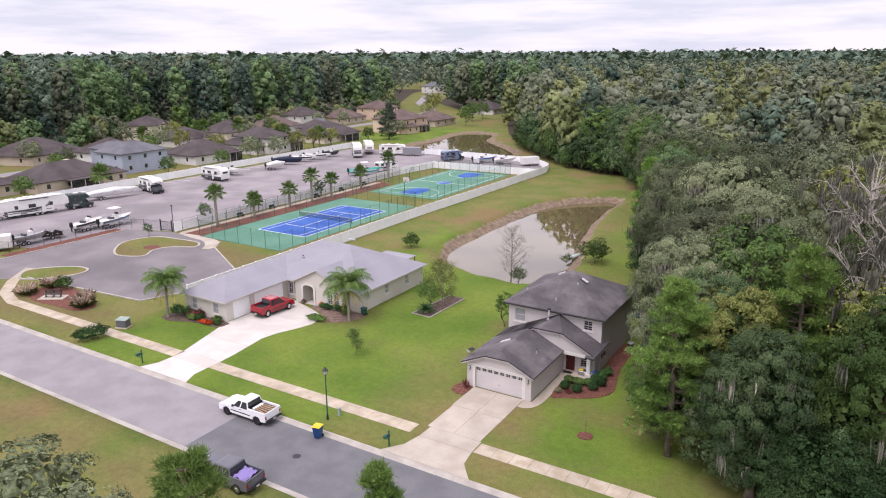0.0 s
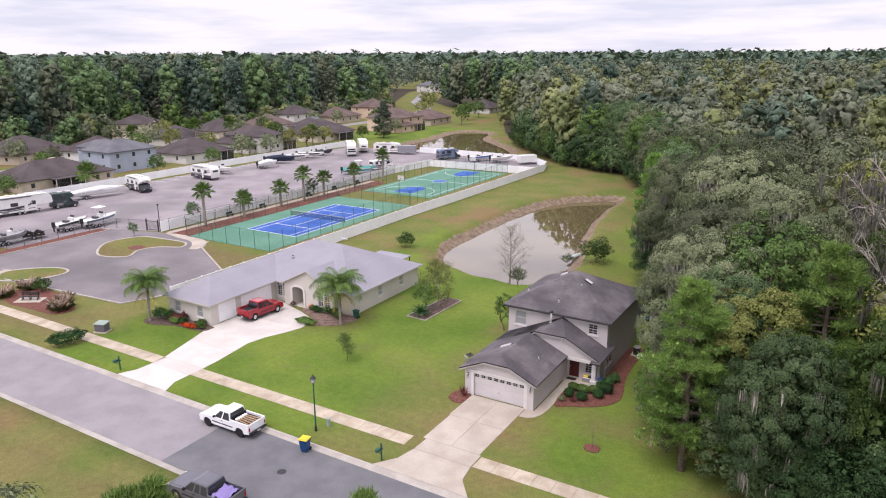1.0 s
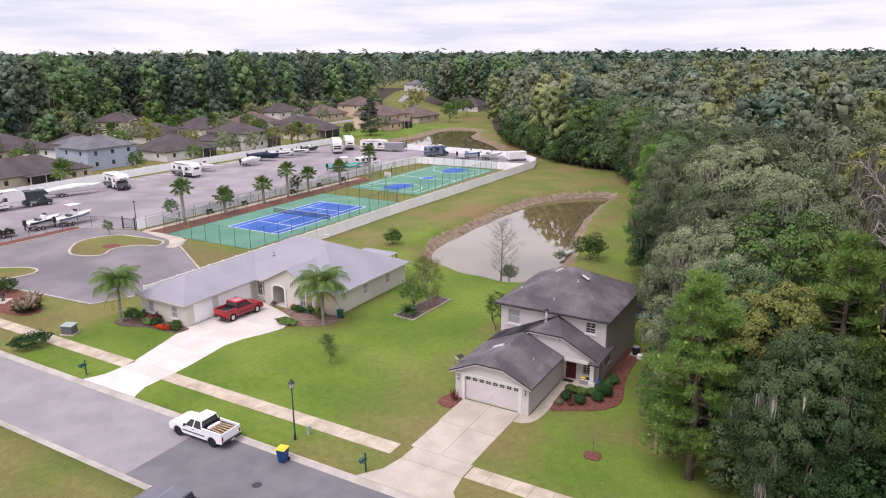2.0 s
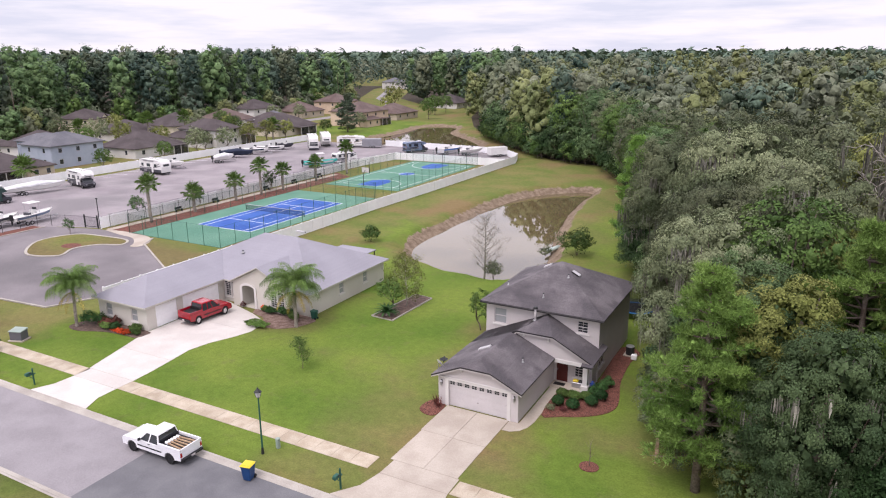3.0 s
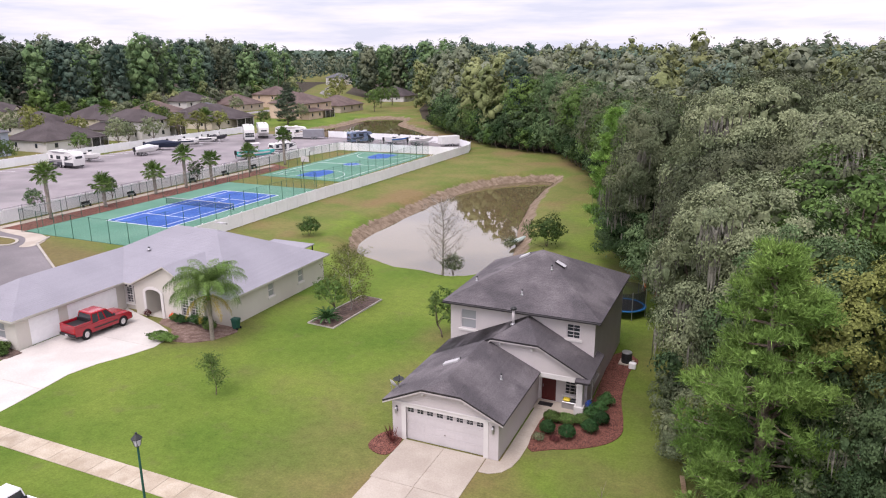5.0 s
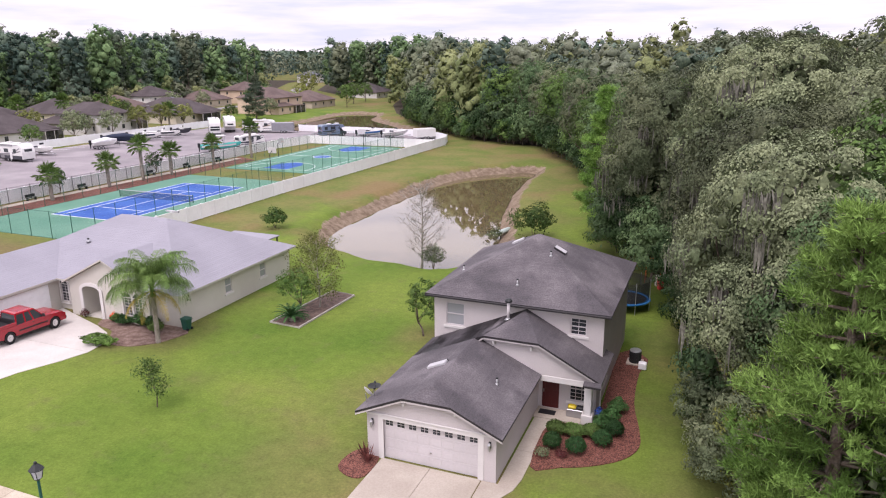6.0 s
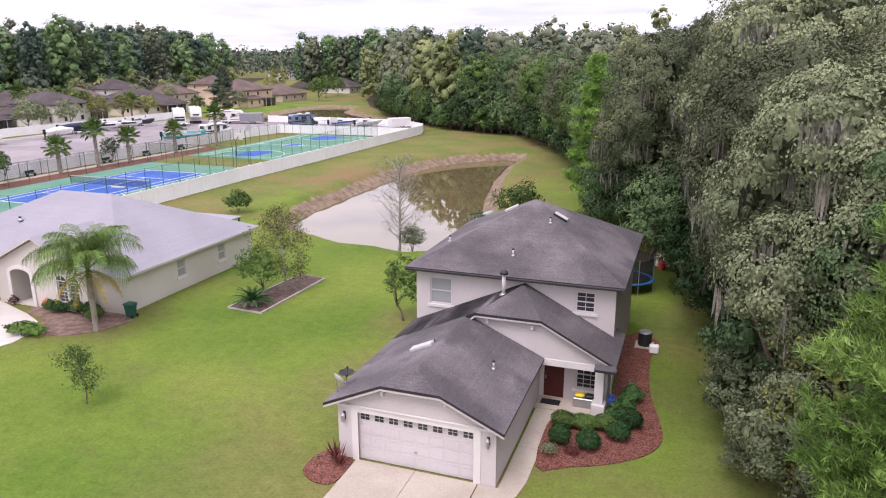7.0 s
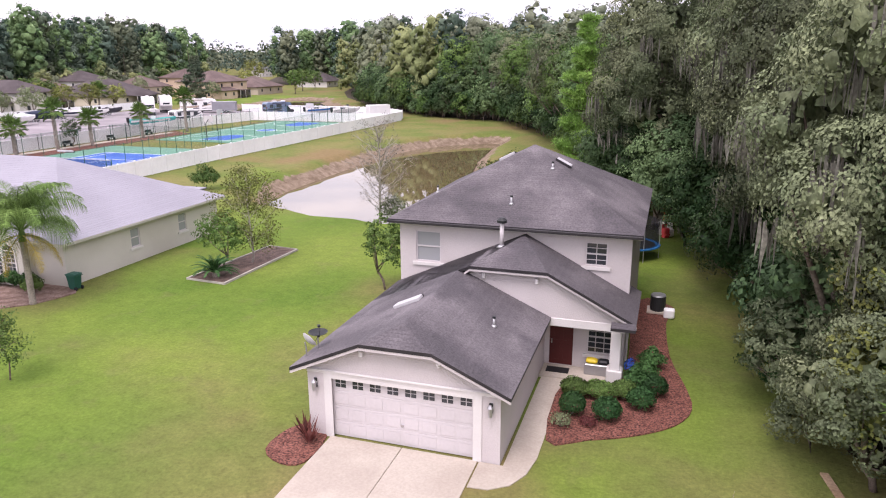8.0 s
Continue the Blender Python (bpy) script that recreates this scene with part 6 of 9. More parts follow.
for k, (x, y) in enumerate(((-28.55, 54.9), (-28.25, 54.6))):
    t = thing("cordyline", "dark red spiky plant in mulch", "plant", (x, y, 0.04))
    r = np.random.default_rng(300 + k)
    a = r.uniform(0, 6.28, 26)
    d = np.stack([np.cos(a) * 0.5, np.sin(a) * 0.5, r.uniform(0.5, 1.2, 26)], 1)
    root = np.tile([0, 0, 0.05], (26, 1)) + r.normal(size=(26, 3)) * 0.03
    tip = root + d * r.uniform(0.55, 0.85, (26, 1))
    sd = np.stack([-np.sin(a), np.cos(a), 0 * a], 1) * 0.04
    v = np.stack([root, (root + tip) / 2 + sd, tip, (root + tip) / 2 - sd], 1).reshape(-1, 3)
    i = np.arange(26)[:, None] * 4
    part("leaves", array_mesh("leaves", v, np.concatenate([i + [0, 1, 2], i + [0, 2, 3]], 0), RED_LEAF), None, t)
bush("flower_clump", "small reddish leafy clump in mulch", "flowers", -19.75, 58.5, 0.3, 0.25, 0.35, RED_LEAF, 260, 0.08, 130, 0.03)
bush("dry_shrub", "thin greyish shrub in mulch", "shrub", -20.6, 58.2, 0.35, 0.35, 0.5, OAK, 350, 0.09, 131, 0.03)

# Planting before the long house.
structure("mulch_bed_5", slab(smooth_poly([(-68.6, 54.2), (-68.9, 52.3), (-67.0, 51.9), (-64.5, 52.9), (-62.0, 53.2), (-60.4, 53.3), (-60.1, 54.3), (-60.8, 54.95), (-67.8, 54.95)], 3), -0.05, 0.05), MULCH_DARK, "dark mulch bed before the garage windows", "mulch bed")
structure("mulch_bed_6", slab(smooth_poly([(-55.0, 65.2), (-55.2, 63.6), (-53.2, 63.0), (-51.9, 61.3), (-50.2, 61.2), (-49.0, 62.0), (-48.2, 63.2), (-48.4, 65.2)], 3), -0.05, 0.05), MULCH_TAN, "mulch bed before the front windows", "mulch bed")
for k, (x, y, w, h, m) in enumerate(((-67.6, 53.6, 0.9, 1.3, HEDGE), (-66.4, 54.2, 0.7, 1.0, HEDGE), (-65.4, 53.9, 0.6, 0.9, RED_LEAF), (-64.9, 53.5, 0.6, 0.7, PALM), (-63.9, 53.7, 0.6, 0.75, HEDGE),
                                     (-64.6, 54.4, 0.5, 1.0, RED_LEAF), (-61.6, 54.3, 0.6, 0.8, BROAD), (-61.0, 53.8, 0.4, 0.5, BROAD))):
    bush("garden_shrub", "mixed leafy garden shrub before a window", "shrub", x, y, w, w * 0.8, h, m, 1000, 0.15, 140 + k, 0.03, "shrubs along the garage wall", 0.2)
for k, (x, y, w) in enumerate(((-62.9, 53.4, 0.75), (-62.0, 53.5, 0.6))):
    bush("flower_bed", "dense orange-red flowers along the drive", "flowers", x, y, w, 0.4, 0.45, ORANGE, 900, 0.10, 150 + k, 0.03, "", 0.15)
for k, (x, y, w, h, m) in enumerate(((-54.2, 64.5, 0.5, 0.6, BROAD), (-53.3, 64.3, 0.6, 0.7, HEDGE), (-52.0, 64.5, 0.7, 0.9, HEDGE), (-50.9, 64.4, 0.7, 0.9, HEDGE), (-50.0, 63.9, 0.6, 0.9, BROAD), (-52.6, 60.9, 0.9, 0.6, PALM), (-51.7, 60.9, 0.8, 0.6, PALM))):
    bush("garden_shrub", "low green garden shrub before the front windows", "shrub", x, y, w, w * 0.75, h, m, 1100, 0.14, 160 + k, 0.03, "shrubs before the front windows", 0.15)
bush("potted_flowers", "red flowers by the entry arch", "flowers", -54.6, 64.6, 0.3, 0.3, 0.7, ORANGE, 300, 0.09, 170, 0.03)
bush("potted_flowers", "potted purple plant by the entry", "flowers", -57.3, 64.4, 0.35, 0.3, 0.6, RED_LEAF, 260, 0.1, 171, 0.03)

# The edged bed in the lawn with a small tree, shrubs and a sago palm.
structure("mulch_bed_7", slab([(-43.6, 68.5), (-41.0, 68.3), (-40.7, 76.0), (-42.9, 76.3)], -0.05, 0.05), MULCH_DARK, "edged dark mulch bed in the lawn", "mulch bed")
structure("bed_edging", ring_band([(-43.6, 68.5), (-41.0, 68.3), (-40.7, 76.0), (-42.9, 76.3)], 0.12, -0.02, 0.12), KERB, "pale block edging round the lawn bed", "edging")
t = thing("sago_palm", "low dark green sago palm in the lawn bed", "plant", (-42.3, 69.3, 0.03))
part("trunk", Shape().cyl((0, 0, -0.05), (0, 0, 0.3), 0.16, 0.12, 9), TRUNK_PALM, t)
for k in range(30):
    f = part("frond", SAGO_FROND, None, t)
    f.matrix_local = pose(0, 0, 0.28, 0, -25 + (k % 5) * 14, k * 137.5) @ Matrix.Scale(1.6, 4)
twig_tree("crape_myrtle_tree", "open small tree in the lawn bed", 5.6, 1.9, 0.5, 201, 24, BARK_PALE, 5600, LIME, 0.13, girth=0.011).matrix_world = pose(-42.0, 72.6, 0)
broad_tree("young_tree", "low green young tree in the lawn bed", BROAD, 3.6, 1.5, 0.6, 9, 9, 0.28, 55, 0.095, 202).matrix_world = pose(-42.9, 70.9, 0)
broad_tree("young_oak_tree", "small round lawn tree with dull green leaves", BROAD, 4.2, 1.2, 1.1, 10, 9, 0.26, 45, 0.10, 203).matrix_world = pose(-32.0, 70.2, 0)
twig_tree("sapling", "thin green sapling in the lawn", 2.9, 0.75, 0.7, 204, 11, BARK, 1700, BROAD, 0.12, girth=0.010).matrix_world = pose(-41.9, 55.3, 0)
twig_tree("bare_pond_tree", "sparse bare tree on the pond bank", 8.4, 2.2, 0.8, 205, 40, BARK_PALE, 2200, MOSS, 0.10, girth=0.014).matrix_world = pose(-39.5, 87.0, -0.6)
bush("pond_shrub", "olive shrub at the foot of the bare tree", "shrub", -38.2, 86.9, 0.9, 0.9, 2.4, OAK, 1500, 0.16, 206, -0.6, "", 0.25)
bush("pond_shrub", "leafy olive shrub on the far pond bank", "shrub", -31.9, 100.0, 2.0, 1.8, 3.6, BROAD, 3200, 0.22, 207, -0.1, "", 0.25)
bush("pond_shrub", "dry brown shrub on the pond bank", "shrub", -36.6, 100.8, 0.9, 0.9, 1.2, OAK, 700, 0.18, 208, -0.9, "", 0.25)
bush("field_shrub", "single bright green shrub behind the house", "shrub", -60.5, 93.5, 1.3, 1.3, 2.2, BROAD, 1800, 0.2, 209, 0, "", 0.2)
t = thing("planted_sapling", "leafless sapling in a ring of red mulch", "sapling", (-15.8, 52.2, 0))
part("mulch_ring", Shape().prism([(0.65 * math.cos(a), 0.6 * math.sin(a)) for a in (6.2832 * k / 14 for k in range(14))], -0.03, 0.06), MULCH, t)
sp = Shape().tube([(0, 0, 0), (0.05, 0, 1.0), (-0.05, 0.05, 2.0)], [0.03, 0.02, 0.008], 6)
for k in range(7):
    a = k * 2.3
    sp.tube([(0.02, 0, 0.7 + 0.15 * k), (0.4 * math.cos(a), 0.4 * math.sin(a), 1.2 + 0.16 * k)], [0.012, 0.004], 4)
part("stem", sp, BARK, t)

# By the car park: bench, feathery grasses, a verge bush.
PLUME = leaf("pale_grass_plumes", (0.55, 0.42, 0.33), (0.66, 0.54, 0.44))
GRASS_BLADE = leaf("ornamental_grass_blades", (0.13, 0.17, 0.06), (0.22, 0.24, 0.10))


def plume_grass(x, y, size, seed):
    r = np.random.default_rng(seed)
    t = thing("ornamental_grass", "tufted ornamental grass with pale plumes", "grass plant", (x, y, 0.02), 0, "ornamental grasses by the bench")
    for nm, n, ln, wd, m, up in (("blades", 340, 1.1, 0.03, GRASS_BLADE, 0.9), ("plumes", 80, 1.45, 0.055, PLUME, 1.5)):
        a = r.uniform(0, 6.283, n)
        d = np.stack([np.cos(a), np.sin(a), r.uniform(0.4, 1.0, n) * up * 1.3], 1)
        d /= np.linalg.norm(d, axis=1, keepdims=True)
        root = np.stack([np.cos(a), np.sin(a), 0 * a], 1) * r.uniform(0, 0.3, (n, 1))
        k = size * ln * r.uniform(0.7, 1.15, (n, 1))
        tip = root + d * k - np.stack([0 * a, 0 * a, (k[:, 0] * 0.2)], 1)
        mid = root + d * k * (0.55 if nm == "blades" else 0.8)
        s = np.stack([-np.sin(a), np.cos(a), 0 * a], 1) * wd
        v = np.stack([root, mid + s, tip, mid - s], 1).reshape(-1, 3)
        i = np.arange(n)[:, None] * 4
        part(nm, array_mesh(nm, v, np.concatenate([i + [0, 1, 2], i + [0, 2, 3]], 0), m), None, t)


for k, (x, y, s) in enumerate(((-91.2, 48.6, 1.35), (-91.4, 52.0, 1.3), (-80.3, 49.6, 1.5), (-83.0, 51.6, 1.0))):
    plume_grass(x, y, s, 400 + k)
structure("mulch_bed_8", slab(smooth_poly([(-92.5, 50.5), (-89, 47.8), (-84, 47.9), (-79.5, 48.3), (-79.2, 50.6), (-84, 52.6), (-90, 53.0)], 3), -0.05, 0.03), MULCH, "red mulch bed round a bench", "mulch bed")
bush("shrub", "green shrub by the bench", "shrub", -89.0, 52.3, 1.1, 1.0, 1.7, BROAD, 1300, 0.2, 410, 0, "", 0.2)
t = thing("bench", "dark metal park bench on a concrete pad", "bench", (-86.9, 49.6, 0.03), 32)
part("pad", Shape().box((-1.6, -0.9, -0.05), (1.6, 0.9, 0.06)), CONCRETE, t)
for k in range(4):
    part("slat", Shape().box((-1.1, -0.25 + k * 0.13, 0.48), (1.1, -0.15 + k * 0.13, 0.52), 0.01), DARK_METAL, t)
for k in range(3):
    part("slat", Shape().box((-1.1, 0.28 + k * 0.03, 0.58 + k * 0.14), (1.1, 0.31 + k * 0.03, 0.69 + k * 0.14), 0.01), DARK_METAL, t)
for x in (-0.95, 0.0, 0.95):
    part("leg", Shape().box((x - 0.04, -0.25, 0.06), (x + 0.04, 0.34, 0.12)).box((x - 0.04, -0.02, 0.1), (x + 0.04, 0.06, 0.5)).box((x - 0.04, 0.26, 0.1), (x + 0.04, 0.32, 0.95)), DARK_METAL, t)
t = bush("verge_bush", "long sprawling dark green bush on the verge", "bush", -69.8, 43.9, 0.95, 1.9, 1.5, HEDGE, 2600, 0.18, 411, 0, "", 0.15)
t.rotation_euler = (0, 0, radians(-14))

# ---- street things ----
def lamp_post(x, y, h, label, group=""):
    t = thing("street_lamp", label, "street lamp", (x, y, 0), 0, group)
    part("base", Shape().cyl((0, 0, -0.05), (0, 0, 0.5), 0.11, 0.08, 12), DARK_METAL, t)
    part("pole", Shape().cyl((0, 0, 0.5), (0, 0, h - 0.75), 0.065, 0.05, 12), GREEN_METAL, t)
    head = part("lantern", Shape().cyl((0, 0, h - 0.75), (0, 0, h - 0.66), 0.06, 0.15, 8), DARK_METAL, t)
    part("glass", Shape().cyl((0, 0, h - 0.66), (0, 0, h - 0.3), 0.13, 0.21, 8), LAMP_CLEAR, head)
    part("cap", Shape().cyl((0, 0, h - 0.3), (0, 0, h - 0.08), 0.27, 0.07, 8).ball((0, 0, h - 0.04), 0.06), DARK_METAL, head)
    for k in range(4):
        a = radians(45 + 90 * k)
        part("rib", Shape().cyl((0.14 * math.cos(a), 0.14 * math.sin(a), h - 0.67), (0.22 * math.cos(a), 0.22 * math.sin(a), h - 0.29), 0.014, n=5), DARK_METAL, head)


lamp_post(-35.72, 43.53, 4.9, "dark green lantern street lamp on a slim pole")
t = thing("street_lamp", "slim black lamp post at the yard gate", "street lamp", (-102.7, 80.9, 0))
part("pole", Shape().cyl((0, 0, -0.05), (0, 0, 4.6), 0.08, 0.06, 10), DARK_METAL, t)
part("lantern", Shape().box((-0.16, -0.12, 4.6), (0.16, 0.12, 4.8), 0.03), DARK_METAL, t)


def wheelie_bin(x, y, z, turn, body, lid, label, s=1.0):
    t = thing("wheelie_bin", label, "rubbish bin", (x, y, z), turn)
    t.scale = (s, s, s)
    part("body", Shape().loft([[(a * w, b * w, q) for a, b in ((-1, -1), (-0.8, -1.1), (0.8, -1.1), (1, -1), (1, 1), (0.8, 1.05), (-0.8, 1.05), (-1, 1))] for q, w in ((0.08, 0.24), (0.3, 0.27), (1.0, 0.33), (1.03, 0.36), (1.06, 0.36))]), body, t)
    part("lid", Shape().box((-0.38, -0.42, 1.06), (0.38, 0.38, 1.13), 0.03).box((-0.3, -0.3, 1.12), (0.3, 0.26, 1.16), 0.02), lid, t)
    part("handle", Shape().tube([(-0.3, 0.4, 1.0), (-0.3, 0.48, 1.02), (0.3, 0.48, 1.02), (0.3, 0.4, 1.0)], 0.02, 6), body, t)
    for sx in (-0.27, 0.27):
        part("wheel", Shape().cyl((sx - 0.04, 0.3, 0.13), (sx + 0.04, 0.3, 0.13), 0.13, n=12), RUBBER, t)


wheelie_bin(-34.6, 41.0, -0.12, 12, BLUE_BIN, YELLOW, "blue wheelie bin with a yellow lid at the kerb")
wheelie_bin(-48.35, 65.15, 0.0, -90, GREEN_METAL, GREEN_METAL, "dark green wheelie bin at the house corner", 0.82)


def mailbox(x, y, turn, label):
    t = thing("mailbox", label, "mailbox", (x, y, 0), turn, "mailboxes at the kerb")
    part("post", Shape().box((-0.05, -0.05, -0.1), (0.05, 0.05, 1.35), 0.01), GREEN_METAL, t)
    part("arm", Shape().box((-0.05, -0.55, 0.88), (0.05, 0.2, 0.97), 0.01).tube([(0, 0.0, 0.5), (0, -0.35, 0.88)], 0.03, 6), GREEN_METAL, t)
    b = part("box", Shape().across([(-0.62, 0.97), (-0.12, 0.97), (-0.12, 1.1), (-0.16, 1.17), (-0.24, 1.2), (-0.5, 1.2), (-0.58, 1.17), (-0.62, 1.1)], -0.12, 0.12), GREEN_METAL, t)
    part("flag", Shape().box((0.12, -0.35, 1.08), (0.135, -0.2, 1.2)), DARK_METAL, b)
    part("finial", Shape().ball((0, 0, 1.4), 0.06), GREEN_METAL, t)


mailbox(-28.7, 42.75, 0, "dark green post-mounted mailbox beside a driveway")
mailbox(-59.5, 42.75, 0, "dark green post-mounted mailbox beside a driveway")
t = thing("utility_cabinet", "dark grey electrical cabinet with a pale lid beside the walk", "utility box", (-69.9, 47.9, 0), 20)
part("plinth", Shape().box((-0.75, -0.6, -0.05), (0.75, 0.6, 0.1)), CONCRETE, t)
CAB = plain("pale_green_enamel", (0.27, 0.33, 0.29), 0.5)
part("body", Shape().box((-0.62, -0.48, 0.1), (0.62, 0.48, 0.95), 0.03), TRUCK_GREY, t)
part("lid", Shape().loft([[(-0.66, -0.52, 0.95), (0.66, -0.52, 0.95), (0.66, 0.52, 0.95), (-0.66, 0.52, 0.95)], [(-0.66, -0.5, 1.0), (0.66, -0.5, 1.0), (0.66, 0.52, 1.1), (-0.66, 0.52, 1.1)]]), CAB, t)
t = thing("utility_pedestal", "pale green cable pedestal in the verge", "utility box", (-35.3, 44.6, 0))
part("body", Shape().box((-0.13, -0.13, -0.05), (0.13, 0.13, 0.65), 0.04), CAB, t)
part("cap", Shape().box((-0.15, -0.15, 0.65), (0.15, 0.15, 0.75), 0.04), CAB, t)
t = thing("manhole_cover", "round iron manhole cover in the asphalt", "manhole cover", (-34.2, 38.0, -0.12))
part("rim", Shape().cyl((0, 0, -0.02), (0, 0, 0.008), 0.42, n=24), ASPHALT_NEW, t)
part("cover", Shape().cyl((0, 0, -0.02), (0, 0, 0.014), 0.34, n=24), DARK_METAL, t)

# Air conditioner, dishes, toys, trampoline, canoe, culvert.
t = thing("air_conditioner", "dark round outdoor air conditioner beside the house", "air conditioner", (-17.75, 71.0, 0.04))
part("pad", Shape().box((-0.5, -0.5, 0), (0.5, 0.5, 0.08)), CONCRETE, t)
part("casing", Shape().cyl((0, 0, 0.08), (0, 0, 0.82), 0.36, n=20), DARK_METAL, t)
part("fan_guard", Shape().cyl((0, 0, 0.82), (0, 0, 0.88), 0.37, 0.34, 20), STEEL, t)
for k in range(10):
    a = k * math.pi / 5
    part("fin", Shape().box((0.355 * math.cos(a) - 0.015, 0.355 * math.sin(a) - 0.015, 0.1), (0.355 * math.cos(a) + 0.015, 0.355 * math.sin(a) + 0.015, 0.8)), BLACK, t)
t = thing("pump_unit", "white pump housing beside the air conditioner", "utility box", (-17.2, 70.2, 0.04))
part("body", Shape().box((-0.25, -0.2, 0), (0.25, 0.2, 0.45), 0.05), VINYL, t)


def dish(x, y, z, turn, tilt, colour, label):
    t = thing("satellite_dish", label, "satellite dish", (x, y, z), turn)
    t.scale = (0.8, 0.8, 0.8)
    part("mast", Shape().tube([(0, 0, -0.25), (0, 0, 0.35), (0, 0.05, 0.6)], 0.03, 8), STEEL, t)
    d = Shape()
    rings = [[(0.42 * s * math.cos(a), 0.34 * s * math.sin(a), 0.12 * s * s) for a in (2 * math.pi * k / 18 for k in range(18))] for s in (0.08, 0.4, 0.7, 1.0)]
    d.loft(rings + [[(p[0] * 0.99, p[1] * 0.99, p[2] - 0.015) for p in r] for r in reversed(rings)])
    bowl = part("bowl", d, colour, t)
    bowl.matrix_local = pose(0, -0.08, 0.62, tilt)
    part("feed_arm", Shape().tube([(0, -0.34, 0.1), (0, -0.2, 0.5)], 0.015, 6).box((-0.06, -0.25, 0.45), (0.06, -0.12, 0.56), 0.02), DARK_METAL, bowl)


dish(-28.75, 56.4, low(-28.75) + 0.02, 40, 8, DARK_METAL, "dark grey satellite dish on the eave")
dish(-28.85, 55.75, low(-28.85) + 0.02, 150, 60, PALE_METAL, "pale grey satellite dish on the eave")
t = thing("trampoline", "round trampoline with a dark safety net", "trampoline", (-19.7, 81.2, 0))
ringp = [(1.7 * math.cos(a), 1.7 * math.sin(a)) for a in (2 * math.pi * k / 20 for k in range(20))]
part("mat", Shape().prism(ringp, 0.78, 0.8), BLACK, t)
part("rim", ring_band(ringp, 0.28, 0.78, 0.86), plain("blue_pad", (0.02, 0.14, 0.35), 0.6), t)
for k in range(6):
    a = k * math.pi / 3
    part("pole", Shape().cyl((1.75 * math.cos(a), 1.75 * math.sin(a), 0), (1.75 * math.cos(a), 1.75 * math.sin(a), 2.5), 0.03, n=7), STEEL, t)
part("net", Shape().loft([[(1.7 * math.cos(a), 1.7 * math.sin(a), z) for a in (2 * math.pi * k / 20 for k in range(20))] for z in (0.86, 2.4)], caps=False), SCREEN, t)
for k, (x, y, c, lab) in enumerate(((-17.9, 87.6, (0.75, 0.68, 0.62), "cream plastic toy seat"), (-17.3, 87.3, (0.75, 0.70, 0.66), "white plastic toy house"), (-17.6, 86.7, (0.5, 0.05, 0.05), "red plastic toy car"))):
    t = thing("garden_toy", lab + " on the grass by the wood", "toy", (x, y, 0), 20 * k)
    m = plain("toy_plastic", c, 0.4)
    part("body", Shape().box((-0.22, -0.2, 0), (0.22, 0.2, 0.4 + 0.15 * k), 0.06).box((-0.22, 0.14, 0.3), (0.22, 0.22, 0.95), 0.04), m, t)
    part("seat", Shape().box((-0.18, -0.3, 0.2), (0.18, -0.18, 0.34), 0.03), m, t)
t = thing("play_frame", "orange pole play frame by the wood", "play frame", (-18.4, 88.6, 0))
OR = plain("orange_paint", (0.5, 0.13, 0.03), 0.4)
for x in (-0.6, 0.6):
    part("pole", Shape().tube([(x, -0.5, 0), (x, 0, 2.1), (x, 0.5, 0)], 0.04, 6), OR, t)
part("crossbar", Shape().cyl((-0.7, 0, 2.1), (0.7, 0, 2.1), 0.04, n=6), OR, t)
t = thing("canoe", "upturned pale green canoe on the pond bank", "canoe", (-36.8, 104.6, -1.0), 80)
part("hull", Shape().loft([[(x, w * math.cos(a), 0.05 + h * math.sin(a)) for a in (math.pi * k / 8 for k in range(9))] for x, w, h in ((-2.3, 0.03, 0.12), (-1.6, 0.3, 0.3), (0, 0.42, 0.36), (1.6, 0.3, 0.3), (2.3, 0.03, 0.12))]), plain("pale_green_fibreglass", (0.35, 0.42, 0.38), 0.35), t, "", True)
t = thing("culvert", "dark culvert pipe mouth in a stone headwall", "culvert", (-54.3, 148.6, -1.0), -22)
part("headwall", Shape().box((-1.6, 0.0, -0.5), (-0.7, 0.6, 0.75), 0.08).box((0.7, 0.0, -0.5), (1.6, 0.6, 0.75), 0.08).box((-0.7, 0.0, 0.55), (0.7, 0.6, 0.8), 0.05), KERB, t)
part("pipe", Shape().loft([[(0.62 * math.cos(a), y, 0.62 * math.sin(a)) for a in (2 * math.pi * k / 16 for k in range(16))] for y in (-0.2, 2.5)], caps=False), BLACK, t)
# Black disc added midway in the pipe, standing for its unlit depth.
part("pipe_end", Shape().cyl((0, 1.2, 0), (0, 1.3, 0), 0.61, n=16), BLACK, t)
# Porch seat and flowers, door mat, plank by the wood.
t = thing("porch_bench", "grey porch seat with yellow and black cushions", "seat", (-19.85, 62.65, 0.1))
part("seat", Shape().box((-0.5, -0.2, 0.0), (0.5, 0.22, 0.45), 0.03), STEEL, t)
part("cushion", Shape().box((-0.45, -0.15, 0.45), (0.0, 0.2, 0.62), 0.06), YELLOW, t)
part("cushion", Shape().box((0.02, -0.15, 0.45), (0.45, 0.2, 0.62), 0.06), BLACK, t)
t = thing("door_mat", "dark door mat before the front door", "door mat", (-21.4, 62.55, 0.1))
part("mat", Shape().box((-0.45, -0.25, 0), (0.45, 0.25, 0.02)), BLACK, t)
bush("hanging_flowers", "blue and red flowers at the porch post", "flowers", -18.6, 62.3, 0.2, 0.2, 0.7, leaf("blue_flowers", (0.02, 0.07, 0.35), (0.05, 0.12, 0.45)), 160, 0.09, 420, 0.4)
